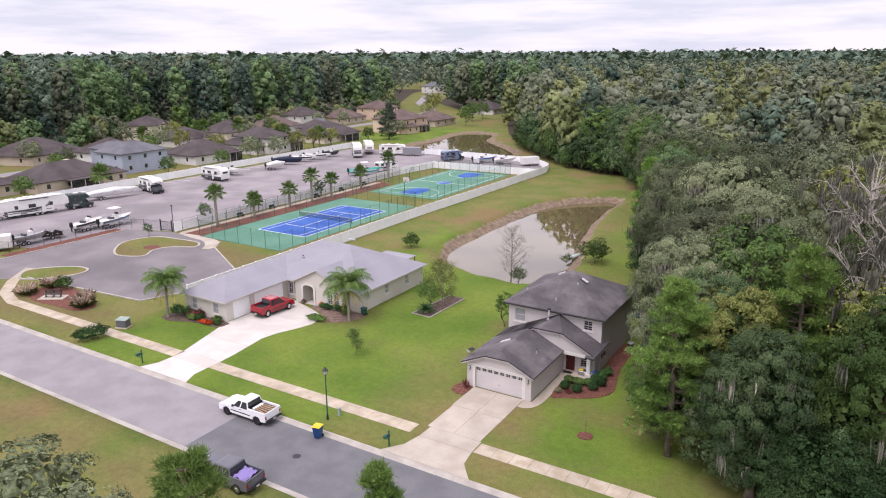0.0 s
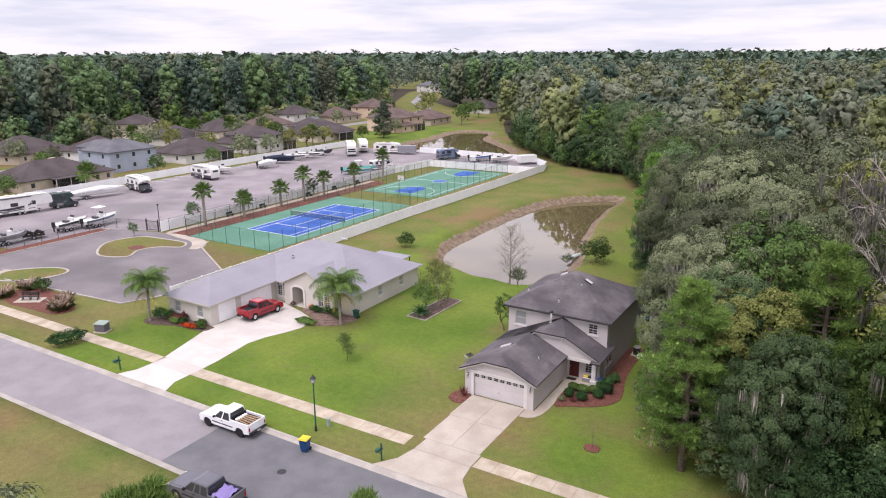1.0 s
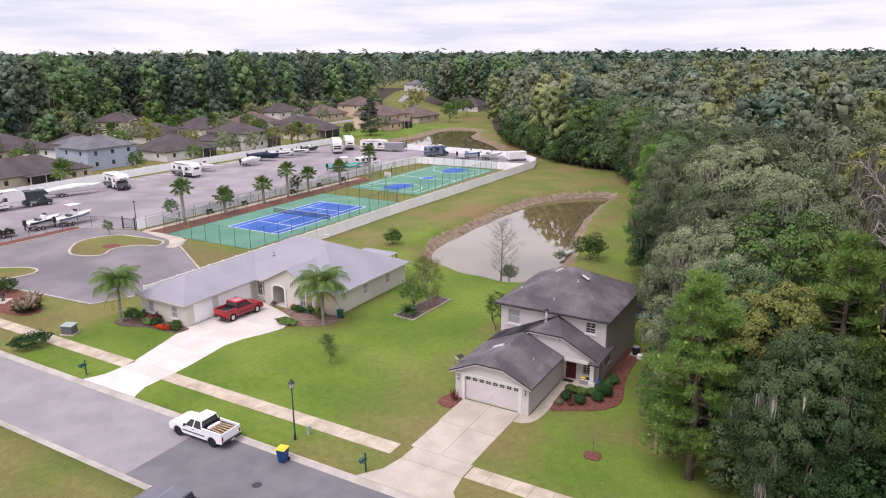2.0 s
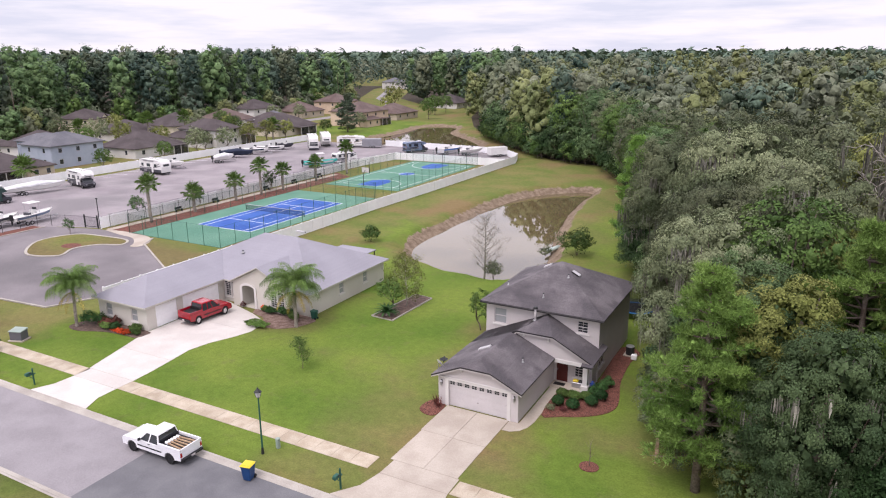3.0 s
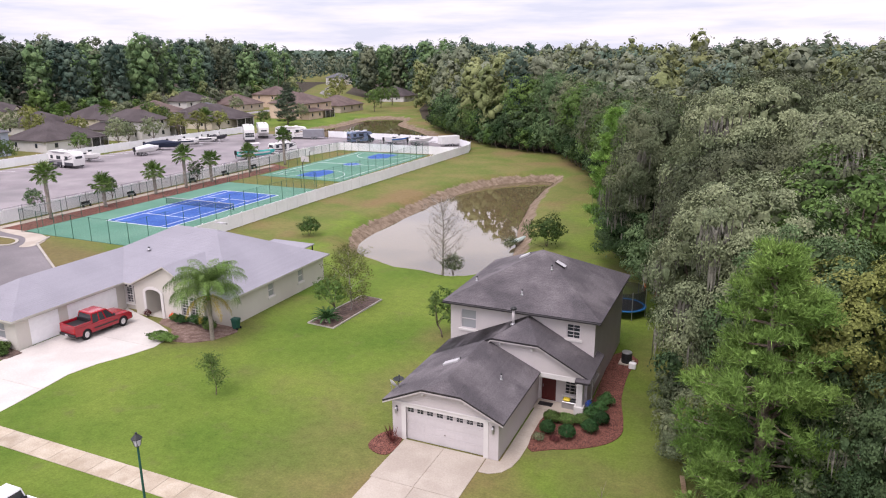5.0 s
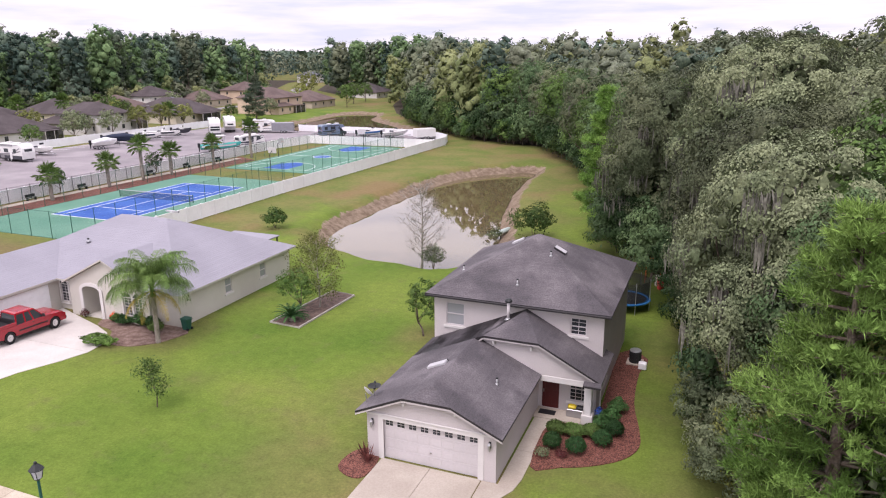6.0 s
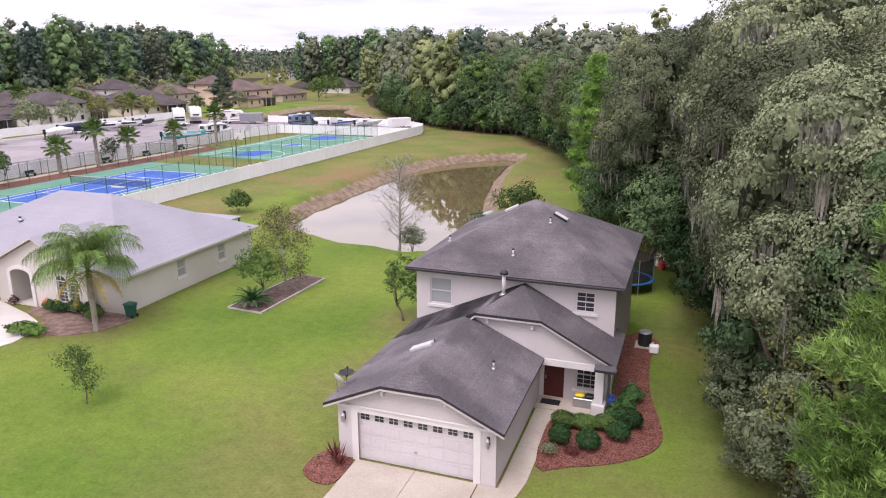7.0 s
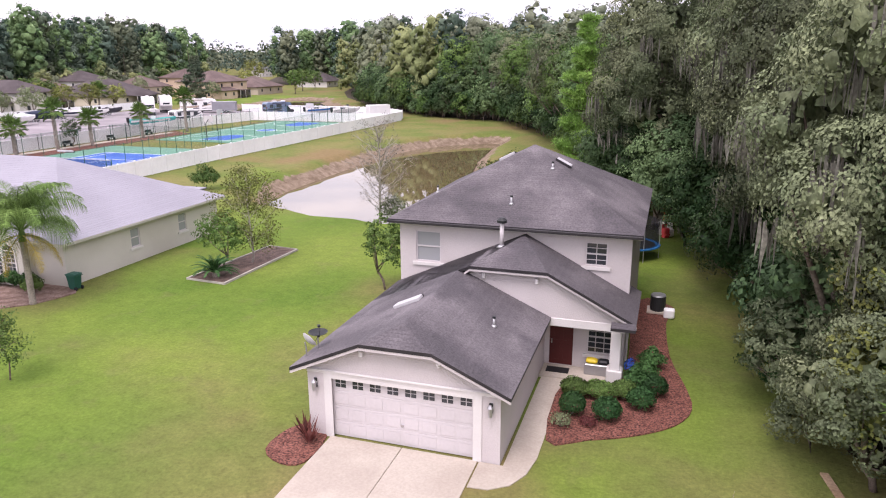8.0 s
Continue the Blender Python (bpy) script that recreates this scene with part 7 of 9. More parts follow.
t = thing("plank", "weathered timber plank lying at the wood's edge", "timber", (-12.3, 56.2, 0), 100)
part("board", Shape().box((-1.6, -0.12, 0), (1.6, 0.12, 0.07), 0.01), WOOD, t)

# ---- vehicles: each is built along x, nose at +x, wheels on z = 0 ----
def wheel(parent, x, y, r, w=0.22, rim=CHROME):
    s = 1 if y > 0 else -1
    o = new("wheel")
    o.parent = parent
    ring = [(r * 0.60, 0), (r * 0.9, 0.0), (r, 0.03), (r, w - 0.03), (r * 0.9, w), (r * 0.60, w)]
    part("tyre", Shape().loft([[(x + q * math.cos(a), y - s * d, r + q * math.sin(a)) for q, d in ring] for a in (2 * math.pi * k / 16 for k in range(17))], caps=False), RUBBER, o)
    part("rim", Shape().cyl((x, y - s * 0.03, r), (x, y - s * 0.15, r), r * 0.62, n=14), rim, o)
    part("hub", Shape().cyl((x, y - s * 0.0, r), (x, y - s * 0.1, r), r * 0.2, n=10), rim, o)
    return o


def pickup(label, paint, at, turn, cab_doors=2, dark_trim=BLACK, rim=CHROME, load=None):
    t = thing("pickup_truck", label, "pickup truck", at, turn)
    L0, L1, W = -2.75, 2.75, 0.94
    # Lower body with wheel arches cut as profile notches.
    fx, rx, R = 1.82, -1.72, 0.46

    def arch(c):
        return [(c + R * math.cos(a), 0.42 + R * 0.92 * math.sin(a)) for a in (math.pi * k / 8 for k in range(9))]

    prof = [(L1 - 0.02, 0.42)] + arch(fx) + arch(rx) + [(L0, 0.5), (L0, 1.08), (-0.62, 1.08), (-0.62, 1.1), (1.05, 1.1), (2.45, 1.02), (L1, 0.88)]
    body = Shape()
    n = len(prof)
    rings = [[(x, y, z) for x, z in prof] for y in (-W, -W + 0.001, W - 0.001, W)]
    tri = tessellate_polygon([[Vector((x, z, 0)) for x, z in prof]])
    body.add([(x, -W, z) for x, z in prof] + [(x, W, z) for x, z in prof],
             [(i, (i + 1) % n, n + (i + 1) % n, n + i) for i in range(n)] + [tuple(q) for q in tri] + [tuple(n + i for i in reversed(q)) for q in tri])
    b = part("body", body, paint, t)
    part("bonnet", Shape().loft([[(1.0, -W + 0.06, 1.09), (1.0, W - 0.06, 1.09), (1.0, W - 0.16, 1.18), (1.0, -W + 0.16, 1.18)],
                                 [(2.3, -W + 0.08, 1.02), (2.3, W - 0.08, 1.02), (2.3, W - 0.2, 1.10), (2.3, -W + 0.2, 1.10)],
                                 [(2.68, -W + 0.14, 0.9), (2.68, W - 0.14, 0.9), (2.68, W - 0.24, 0.95), (2.68, -W + 0.24, 0.95)]]), paint, t)
    c0 = -0.72 if cab_doors == 2 else -1.15
    # Cab: greenhouse as a glass block with painted roof and pillars.
    part("cab_glass", Shape().loft([[(c0, -W + 0.05, 1.08), (1.12, -W + 0.05, 1.08), (1.12, W - 0.05, 1.08), (c0, W - 0.05, 1.08)],
                                    [(c0 + 0.16, -W + 0.2, 1.72), (0.42, -W + 0.2, 1.72), (0.42, W - 0.2, 1.72), (c0 + 0.16, W - 0.2, 1.72)]]), GLASS, t)
    part("roof", Shape().loft([[(c0 + 0.10, -W + 0.17, 1.69), (0.50, -W + 0.17, 1.69), (0.50, W - 0.17, 1.69), (c0 + 0.10, W - 0.17, 1.69)],
                               [(c0 + 0.14, -W + 0.2, 1.77), (0.42, -W + 0.2, 1.77), (0.42, W - 0.2, 1.77), (c0 + 0.14, W - 0.2, 1.77)],
                               [(c0 + 0.3, -W + 0.32, 1.81), (0.2, -W + 0.32, 1.81), (0.2, W - 0.32, 1.81), (c0 + 0.3, W - 0.32, 1.81)]]), paint, t)
    for sy in (-1, 1):
        for xb, xt in ((1.10, 0.44), (c0 + 0.02, c0 + 0.16), (0.22, 0.02)) + (((-0.42, -0.4),) if cab_doors == 4 else ()):
            part("pillar", Shape().loft([[(xb - 0.05, sy * (W - 0.045), 1.07), (xb + 0.05, sy * (W - 0.045), 1.07), (xb + 0.05, sy * (W - 0.10), 1.07), (xb - 0.05, sy * (W - 0.10), 1.07)],
                                         [(xt - 0.05, sy * (W - 0.185), 1.71), (xt + 0.05, sy * (W - 0.185), 1.71), (xt + 0.05, sy * (W - 0.24), 1.71), (xt - 0.05, sy * (W - 0.24), 1.71)]]), paint, t)
        part("mirror", Shape().box((0.85, sy * W - 0.0 if sy > 0 else -W - 0.2, 1.12), (0.98, W + 0.2 if sy > 0 else -W, 1.32), 0.03), dark_trim, t)
        part("trim_strip", Shape().box((-1.0, sy * (W + 0.005) - 0.012, 0.66), (1.25, sy * (W + 0.005) + 0.012, 0.74)), dark_trim, t)
        part("headlight", Shape().box((2.58, sy * 0.72 - 0.16, 0.74), (2.765, sy * 0.72 + 0.16, 0.92), 0.02), LAMP_CLEAR, t)
        part("tail_light", Shape().box((L0 - 0.015, sy * 0.84 - 0.08, 0.72), (L0 + 0.06, sy * 0.84 + 0.08, 1.04), 0.01), LAMP_RED, t)
        for xx in (fx, rx):
            wheel(t, xx, sy * (W + 0.01), 0.40, 0.26, rim)
        part("door_handle", Shape().box((0.05, sy * (W + 0.01) - 0.015, 0.96), (0.22, sy * (W + 0.01) + 0.015, 1.0)), dark_trim, t)
    # Open bed: walls stand on the body, the floor is dark.
    bed = part("bed", Shape().box((L0 + 0.06, -W + 0.1, 1.083), (c0 - 0.05, W - 0.1, 1.09)), BLACK, t)
    for sy in (-1, 1):
        part("bed_wall", Shape().box((L0, sy * W - (0.1 if sy > 0 else 0), 1.08), (c0 + 0.02, sy * W + (0 if sy > 0 else 0.1), 1.30), 0.015), paint, bed)
    part("tailgate", Shape().box((L0 - 0.01, -W + 0.1, 0.74), (L0 + 0.07, W - 0.1, 1.30), 0.015), paint, bed)
    part("front_wall", Shape().box((c0 - 0.06, -W + 0.1, 1.08), (c0 - 0.01, W - 0.1, 1.34)), BLACK, bed)
    part("rear_bumper", Shape().box((L0 - 0.16, -W + 0.04, 0.46), (L0 + 0.02, W - 0.04, 0.64), 0.03), dark_trim, t)
    part("number_plate", Shape().box((L0 - 0.175, -0.16, 0.50), (L0 - 0.16, 0.16, 0.62)), WHITE, t)
    part("front_bumper", Shape().box((L1 - 0.08, -W + 0.04, 0.42), (L1 + 0.1, W - 0.04, 0.66), 0.04), dark_trim, t)
    part("grille", Shape().box((L1 - 0.04, -0.52, 0.7), (L1 + 0.02, 0.52, 0.9), 0.02), BLACK, t)
    part("underbody", Shape().box((L0 + 0.3, -W + 0.2, 0.3), (L1 - 0.3, W - 0.2, 0.5)), BLACK, t)
    return t, bed


truck, truck_bed = pickup("white extended-cab pickup truck parked at the kerb", TRUCK_WHITE, (-42.15, 40.75, -0.12), 181, 2, BLACK, BLACK)
for k in range(5):
    lg = thing("timber_post", "bare timber post with a white end in the truck bed", "timber", (-40.35, 40.2 + k * 0.26, 0.99), 181 + k * 3 - 5, "posts in the truck bed")
    part("shaft", Shape().cyl((-0.85, 0, 0.08), (0.55, 0, 0.12), 0.06, n=8), WOOD, lg)
    part("cap", Shape().cyl((0.5, 0, 0.12), (0.75, 0, 0.125), 0.11, 0.1, 10), VINYL, lg)
red_truck, red_bed = pickup("red crew-cab pickup truck with an open bed on the driveway", TRUCK_RED, (-58.45, 60.3, 0.03), 85, 4, BLACK, CHROME)
red_truck.matrix_world = red_truck.matrix_world @ Matrix.Diagonal((0.93, 1.02, 1.1, 1))
gt, gb = pickup("dark grey pickup truck with a purple tarpaulin in its bed", TRUCK_GREY, (-36.1, 32.8, 0.0), 183, 4, BLACK, CHROME)
tp = thing("tarpaulin", "crumpled purple tarpaulin in the truck bed", "tarpaulin", (-34.35, 32.9, 1.095), 183)
tps = Shape()
tn = 9
tps.add([(-0.65 + 1.3 * i / (tn - 1), -0.7 + 1.4 * j / (tn - 1), 0.14 + 0.09 * math.sin(i * 1.9 + j * 0.7) + 0.07 * math.sin(j * 2.3 - i) + (0 if 0 < i < tn - 1 and 0 < j < tn - 1 else -0.08))
         for j in range(tn) for i in range(tn)], [(j * tn + i, j * tn + i + 1, (j + 1) * tn + i + 1, (j + 1) * tn + i) for j in range(tn - 1) for i in range(tn - 1)])
part("sheet", tps, plain("purple_tarpaulin", (0.24, 0.19, 0.42), 0.6), tp, "", True)

RV_WHITE = plain("white_fibreglass", (0.70, 0.69, 0.67), 0.35, 0, 0.2, 0.03)
RV_TAN = plain("tan_stripe", (0.33, 0.26, 0.20), 0.4)
RV_DARK = plain("dark_stripe", (0.05, 0.05, 0.06), 0.35)
RV_GREY = plain("warm_grey_stripe", (0.24, 0.23, 0.24), 0.4)
RV_BLUE = plain("slate_blue_paint", (0.16, 0.21, 0.30), 0.35)
TEAL = plain("teal_paint", (0.05, 0.42, 0.38), 0.35)
NAVY = plain("navy_canvas", (0.022, 0.03, 0.055), 0.8)
SHEET = surface("white_boat_cover", (0.62, 0.62, 0.63), (0.72, 0.72, 0.73), 0.8, 0.7, bump=0.6, fine=2, grain=0.1)


def side_profile(prof, w, parent, name, mat):
    """A shell of the given side profile (x, z) and width w."""
    n = len(prof)
    s = Shape()
    tri = tessellate_polygon([[Vector((px, pz, 0)) for px, pz in prof]])
    s.add([(px, -w / 2, pz) for px, pz in prof] + [(px, w / 2, pz) for px, pz in prof],
          [(i, (i + 1) % n, n + (i + 1) % n, n + i) for i in range(n)] + [tuple(q) for q in tri] + [tuple(n + i for i in reversed(q)) for q in tri])
    return part(name, s, mat, parent)


def swoosh(parent, pts, y0, wide, mat):
    """A painted band along a side: pts are (x, z) of its middle line."""
    part("stripe", Shape().loft([[(px, y0 - 0.009, pz - k), (px, y0 + 0.009, pz - k), (px, y0 + 0.009, pz + k), (px, y0 - 0.009, pz + k)]
                                 for (px, pz), k in zip(pts, wide)]), mat, parent)


def caravan(label, x, y, turn, length=9.0, h=3.1, w=2.5, stripe=RV_TAN, overhang=0.0, motor=False, body=None, cat="caravan", cab=False, skirt=None):
    t = thing("motorhome" if motor else "travel_trailer", label, cat, (x, y, 0.012), turn)
    body = body or RV_WHITE
    a, b = -length / 2, length / 2
    low_ = 0.6
    if cab:
        # Van cab in front, with the bunk reaching over it.
        c = b - 1.9
        side_profile([(a, low_), (c, low_), (c, 1.95), (b - 0.75, 2.15), (b - 0.55, h - 0.75), (b - 0.95, h - 0.15), (b - 2.0, h), (a + 0.3, h), (a, h - 0.3)], w, t, "body", body)
        side_profile([(c, 0.5), (b, 0.5), (b + 0.06, 0.95), (b - 0.15, 1.12), (b - 0.75, 1.22), (c, 1.3)], w - 0.35, t, "cab", stripe)
        part("windscreen", Shape().loft([[(b - 0.78, sy_ * (w / 2 - 0.22), 1.2) for sy_ in (-1, 1)] + [(c + 0.1, sy_ * (w / 2 - 0.22), 1.25) for sy_ in (1, -1)],
                                         [(b - 1.35, sy_ * (w / 2 - 0.32), 1.98) for sy_ in (-1, 1)] + [(c + 0.1, sy_ * (w / 2 - 0.32), 1.98) for sy_ in (1, -1)]]), GLASS, t)
        part("bunk_window", Shape().box((b - 0.68, -0.7, 2.3), (b - 0.6, 0.7, h - 0.6), 0.01), GLASS, t)
        for sy in (-1, 1):
            part("headlight", Shape().box((b - 0.06, sy * 0.75 - 0.16, 0.78), (b + 0.05, sy * 0.75 + 0.16, 0.98), 0.02), LAMP_CLEAR, t)
            part("mirror", Shape().box((c + 0.5, sy * 1.18 - 0.1, 1.3), (c + 0.62, sy * 1.18 + 0.1, 1.7), 0.02), BLACK, t)
        part("grille", Shape().box((b + 0.0, -0.5, 0.68), (b + 0.07, 0.5, 0.98), 0.02), BLACK, t)
    else:
        nose = [(b, low_ + (1.0 if overhang else 0.0)), (b + 0.14, low_ + 1.25), (b + 0.02, h - 0.75), (b - 0.25, h - 0.3), (b - 0.7, h - 0.06)]
        side_profile([(a, low_)] + ([(b - overhang, low_), (b - overhang, low_ + 1.0)] if overhang else []) + nose + [(b - 1.6, h), (a + 0.5, h), (a + 0.12, h - 0.12), (a, h - 0.4)], w, t, "body", body)
        part("roof_trim", Shape().box((a + 0.4, -w / 2 - 0.02, h - 0.13), (b - 1.2, -w / 2 + 0.01, h - 0.06)).box((a + 0.4, w / 2 - 0.01, h - 0.13), (b - 1.2, w / 2 + 0.02, h - 0.06)), STEEL, t)
        if not motor:
            part("front_window", Shape().box((b + 0.02, -0.75, low_ + 1.35), (b + 0.12, 0.75, low_ + 1.85), 0.02), GLASS, t)
    end = b - overhang - (2.0 if cab else 0.1)
    for sy in (-1, 1):
        y0 = sy * (w / 2 + 0.009)
        if skirt:
            part("skirt", Shape().box((a + 0.02, y0 - 0.008, low_), (end, y0 + 0.008, low_ + 0.62)), skirt, t)
        swoosh(t, [(a + 0.1, low_ + 0.85), (a + length * 0.3, low_ + 0.75), (a + length * 0.55, low_ + 0.9), (end - 0.2, low_ + 1.5)], y0, [0.10, 0.2, 0.24, 0.08], stripe)
        swoosh(t, [(a + length * 0.45, low_ + 0.55), (a + length * 0.62, low_ + 1.0), (end - 0.5, low_ + 2.0)], y0 * 1.004, [0.05, 0.16, 0.1], RV_GREY)
        swoosh(t, [(a + 0.1, low_ + 0.45), (a + length * 0.4, low_ + 0.42), (end - 0.2, low_ + 0.5)], y0 * 1.002, [0.06, 0.09, 0.05], RV_DARK)
        for u, ww in ((0.10, 0.8), (0.34, 1.3), (0.68, 0.9)):
            part("window", Shape().box((a + length * u, y0 - 0.016, low_ + 1.15), (min(a + length * u + ww, end), y0 + 0.016, low_ + 1.85), 0.01), GLASS, t)
        part("door", Shape().box((a + length * 0.55, y0 - 0.02, low_ - 0.05), (a + length * 0.55 + 0.68, y0 + 0.02, low_ + 1.9), 0.01), body, t)
        part("locker", Shape().box((a + length * 0.2, y0 - 0.014, low_ + 0.06), (a + length * 0.2 + 1.1, y0 + 0.014, low_ + 0.5), 0.005), RV_GREY, t)
        for xx in ((-0.4, 0.5) if not motor else (-length * 0.28, length * 0.36)):
            wheel(t, xx, sy * (w / 2 + 0.01), 0.38, 0.24, STEEL)
    part("awning", Shape().cyl((a + length * 0.2, -w / 2 - 0.07, h - 0.22), (a + length * 0.68, -w / 2 - 0.07, h - 0.22), 0.08, n=10), stripe, t)
    # Rear end: window, dark panel, lamps, ladder.
    part("rear_window", Shape().box((a - 0.016, -0.8, low_ + 1.2), (a + 0.02, 0.8, low_ + 1.85), 0.01), GLASS, t)
    part("rear_panel", Shape().box((a - 0.01, -w / 2 + 0.06, low_ + 0.25), (a + 0.01, w / 2 - 0.06, low_ + 0.8)), stripe, t)
    part("rear_bumper", Shape().box((a - 0.2, -w / 2 + 0.05, low_ - 0.1), (a, w / 2 - 0.05, low_ + 0.05), 0.02), BLACK, t)
    for sy in (-1, 1):
        part("tail_light", Shape().box((a - 0.02, sy * (w / 2 - 0.2) - 0.08, low_ + 0.9), (a + 0.01, sy * (w / 2 - 0.2) + 0.08, low_ + 1.3), 0.005), LAMP_RED, t)
    lad = Shape()
    for yy in (-0.95, -0.6):
        lad.cyl((a - 0.07, yy, low_ + 0.6), (a - 0.07, yy, h), 0.02, n=6)
    for k in range(6):
        lad.cyl((a - 0.07, -0.95, low_ + 0.8 + k * 0.3), (a - 0.07, -0.6, low_ + 0.8 + k * 0.3), 0.015, n=6)
    part("ladder", lad, STEEL, t)
    part("chassis", Shape().box((a + 0.2, -w / 2 + 0.25, 0.36), (b - overhang - 0.1, w / 2 - 0.25, low_ + 0.02)), BLACK, t)
    for u in (0.3, 0.62):
        part("roof_unit", Shape().box((a + length * u, -0.35, h), (a + length * u + 0.9, 0.35, h + 0.28), 0.06), RV_WHITE, t)
    for u in (0.16, 0.48):
        part("roof_vent", Shape().box((a + length * u, 0.3, h), (a + length * u + 0.4, 0.7, h + 0.1), 0.02), RV_GREY, t)
    if motor and not cab:
        part("windscreen", Shape().loft([[(b + 0.02, -w / 2 + 0.15, low_ + 0.75), (b + 0.02, w / 2 - 0.15, low_ + 0.75), (b + 0.15, w / 2 - 0.15, low_ + 0.75), (b + 0.15, -w / 2 + 0.15, low_ + 0.75)],
                                         [(b - 0.1, -w / 2 + 0.2, low_ + 1.75), (b - 0.1, w / 2 - 0.2, low_ + 1.75), (b + 0.12, w / 2 - 0.2, low_ + 1.75), (b + 0.12, -w / 2 + 0.2, low_ + 1.75)]]), GLASS, t)
        part("bumper", Shape().box((b - 0.3, -w / 2 + 0.05, 0.35), (b + 0.15, w / 2 - 0.05, low_ + 0.1), 0.05), stripe, t)
    elif not motor:
        part("hitch", Shape().tube([(b - overhang - 0.2, -0.5, 0.5), (b + 1.0 - overhang, 0, 0.5), (b - overhang - 0.2, 0.5, 0.5)], 0.05, 6).cyl((b + 0.7 - overhang, 0, 0), (b + 0.7 - overhang, 0, 0.6), 0.04, n=6), BLACK, t)
    return t


def boat(label, x, y, turn, length=6.5, hull=None, stripe=None, cover=None, top=False, trailer=True):
    t = thing("boat", label, "boat", (x, y, 0.012), turn)
    hull = hull or RV_WHITE
    hh = 0.55 if trailer else 0.05
    secs = []
    for u, w, keel, deck in ((-0.5, 1.05, 0.12, 1.0), (-0.2, 1.15, 0.05, 1.02), (0.15, 1.1, 0.06, 1.08), (0.36, 0.7, 0.25, 1.2), (0.5, 0.05, 0.85, 1.32)):
        X = u * length
        secs.append([(X, 0, hh + keel), (X, w * 0.72, hh + keel + 0.25), (X, w, hh + deck), (X, w * 0.86, hh + deck + 0.03), (X, w * 0.82, hh + deck - 0.15), (X, 0, hh + deck - 0.18),
                     (X, -w * 0.82, hh + deck - 0.15), (X, -w * 0.86, hh + deck + 0.03), (X, -w, hh + deck), (X, -w * 0.72, hh + keel + 0.25)])
    part("hull", Shape().loft(secs), hull, t)
    if stripe:
        for sy in (-1, 1):
            part("stripe", Shape().loft([[(u * length, sy * (w + 0.012), hh + d), (u * length, sy * (w + 0.02), hh + d), (u * length, sy * (w * 0.88 + 0.02), hh + d - 0.36), (u * length, sy * (w * 0.88 + 0.012), hh + d - 0.36)]
                                         for u, w, d in ((-0.49, 1.04, 0.92), (-0.2, 1.13, 0.94), (0.15, 1.08, 1.0), (0.36, 0.7, 1.1))]), stripe, t)
    if cover:
        part("cover", Shape().loft([[(u * length, w, hh + d - 0.1), (u * length, w * 0.7, hh + d + e * 0.7), (u * length, 0, hh + d + e), (u * length, -w * 0.7, hh + d + e * 0.7), (u * length, -w, hh + d - 0.1)]
                                    for u, w, d, e in ((-0.52, 1.0, 1.0, 0.15), (-0.25, 1.2, 1.02, 0.6), (0.05, 1.18, 1.05, 0.85), (0.33, 0.8, 1.15, 0.35), (0.5, 0.1, 1.3, 0.1))]), cover, t, "", True)
    else:
        part("console", Shape().box((-0.3, -0.45, hh + 0.85), (0.4, 0.45, hh + 1.6), 0.06), RV_WHITE, t)
        part("windscreen", Shape().box((0.3, -0.5, hh + 1.55), (0.36, 0.5, hh + 1.95), 0.02), GLASS, t)
        part("seat", Shape().box((-1.2, -0.7, hh + 0.85), (-0.75, 0.7, hh + 1.3), 0.06), RV_DARK, t)
    if top:
        part("canopy", Shape().box((-1.0, -0.9, hh + 2.75), (0.9, 0.9, hh + 2.84), 0.03), RV_WHITE, t)
        for px in (-0.8, 0.7):
            for py in (-0.75, 0.75):
                part("canopy_post", Shape().cyl((px, py * 0.8, hh + 0.85), (px, py, hh + 2.76), 0.03, n=6), STEEL, t)
    part("engine", Shape().box((-0.5 * length - 0.5, -0.25, hh + 0.5), (-0.5 * length, 0.25, hh + 1.45), 0.1).box((-0.5 * length - 0.35, -0.08, hh - 0.25), (-0.5 * length - 0.15, 0.08, hh + 0.5), 0.03), BLACK, t)
    if trailer:
        tr = part("trailer_frame", Shape().tube([(-0.48 * length, 0.9, 0.5), (0.2 * length, 0.9, 0.5), (0.62 * length, 0, 0.5), (0.2 * length, -0.9, 0.5), (-0.48 * length, -0.9, 0.5)], 0.05, 6)
                  .box((-0.3 * length, -0.9, 0.46), (-0.28 * length, 0.9, 0.54)).box((0.1 * length, -0.9, 0.46), (0.12 * length, 0.9, 0.54)).cyl((0.58 * length, 0, 0), (0.58 * length, 0, 0.6), 0.04, n=6), STEEL, t)
        for xx in (-0.16 * length, -0.16 * length - 0.8):
            for sy in (-1, 1):
                wheel(t, xx, sy * 1.12, 0.33, 0.2, STEEL)
    return t


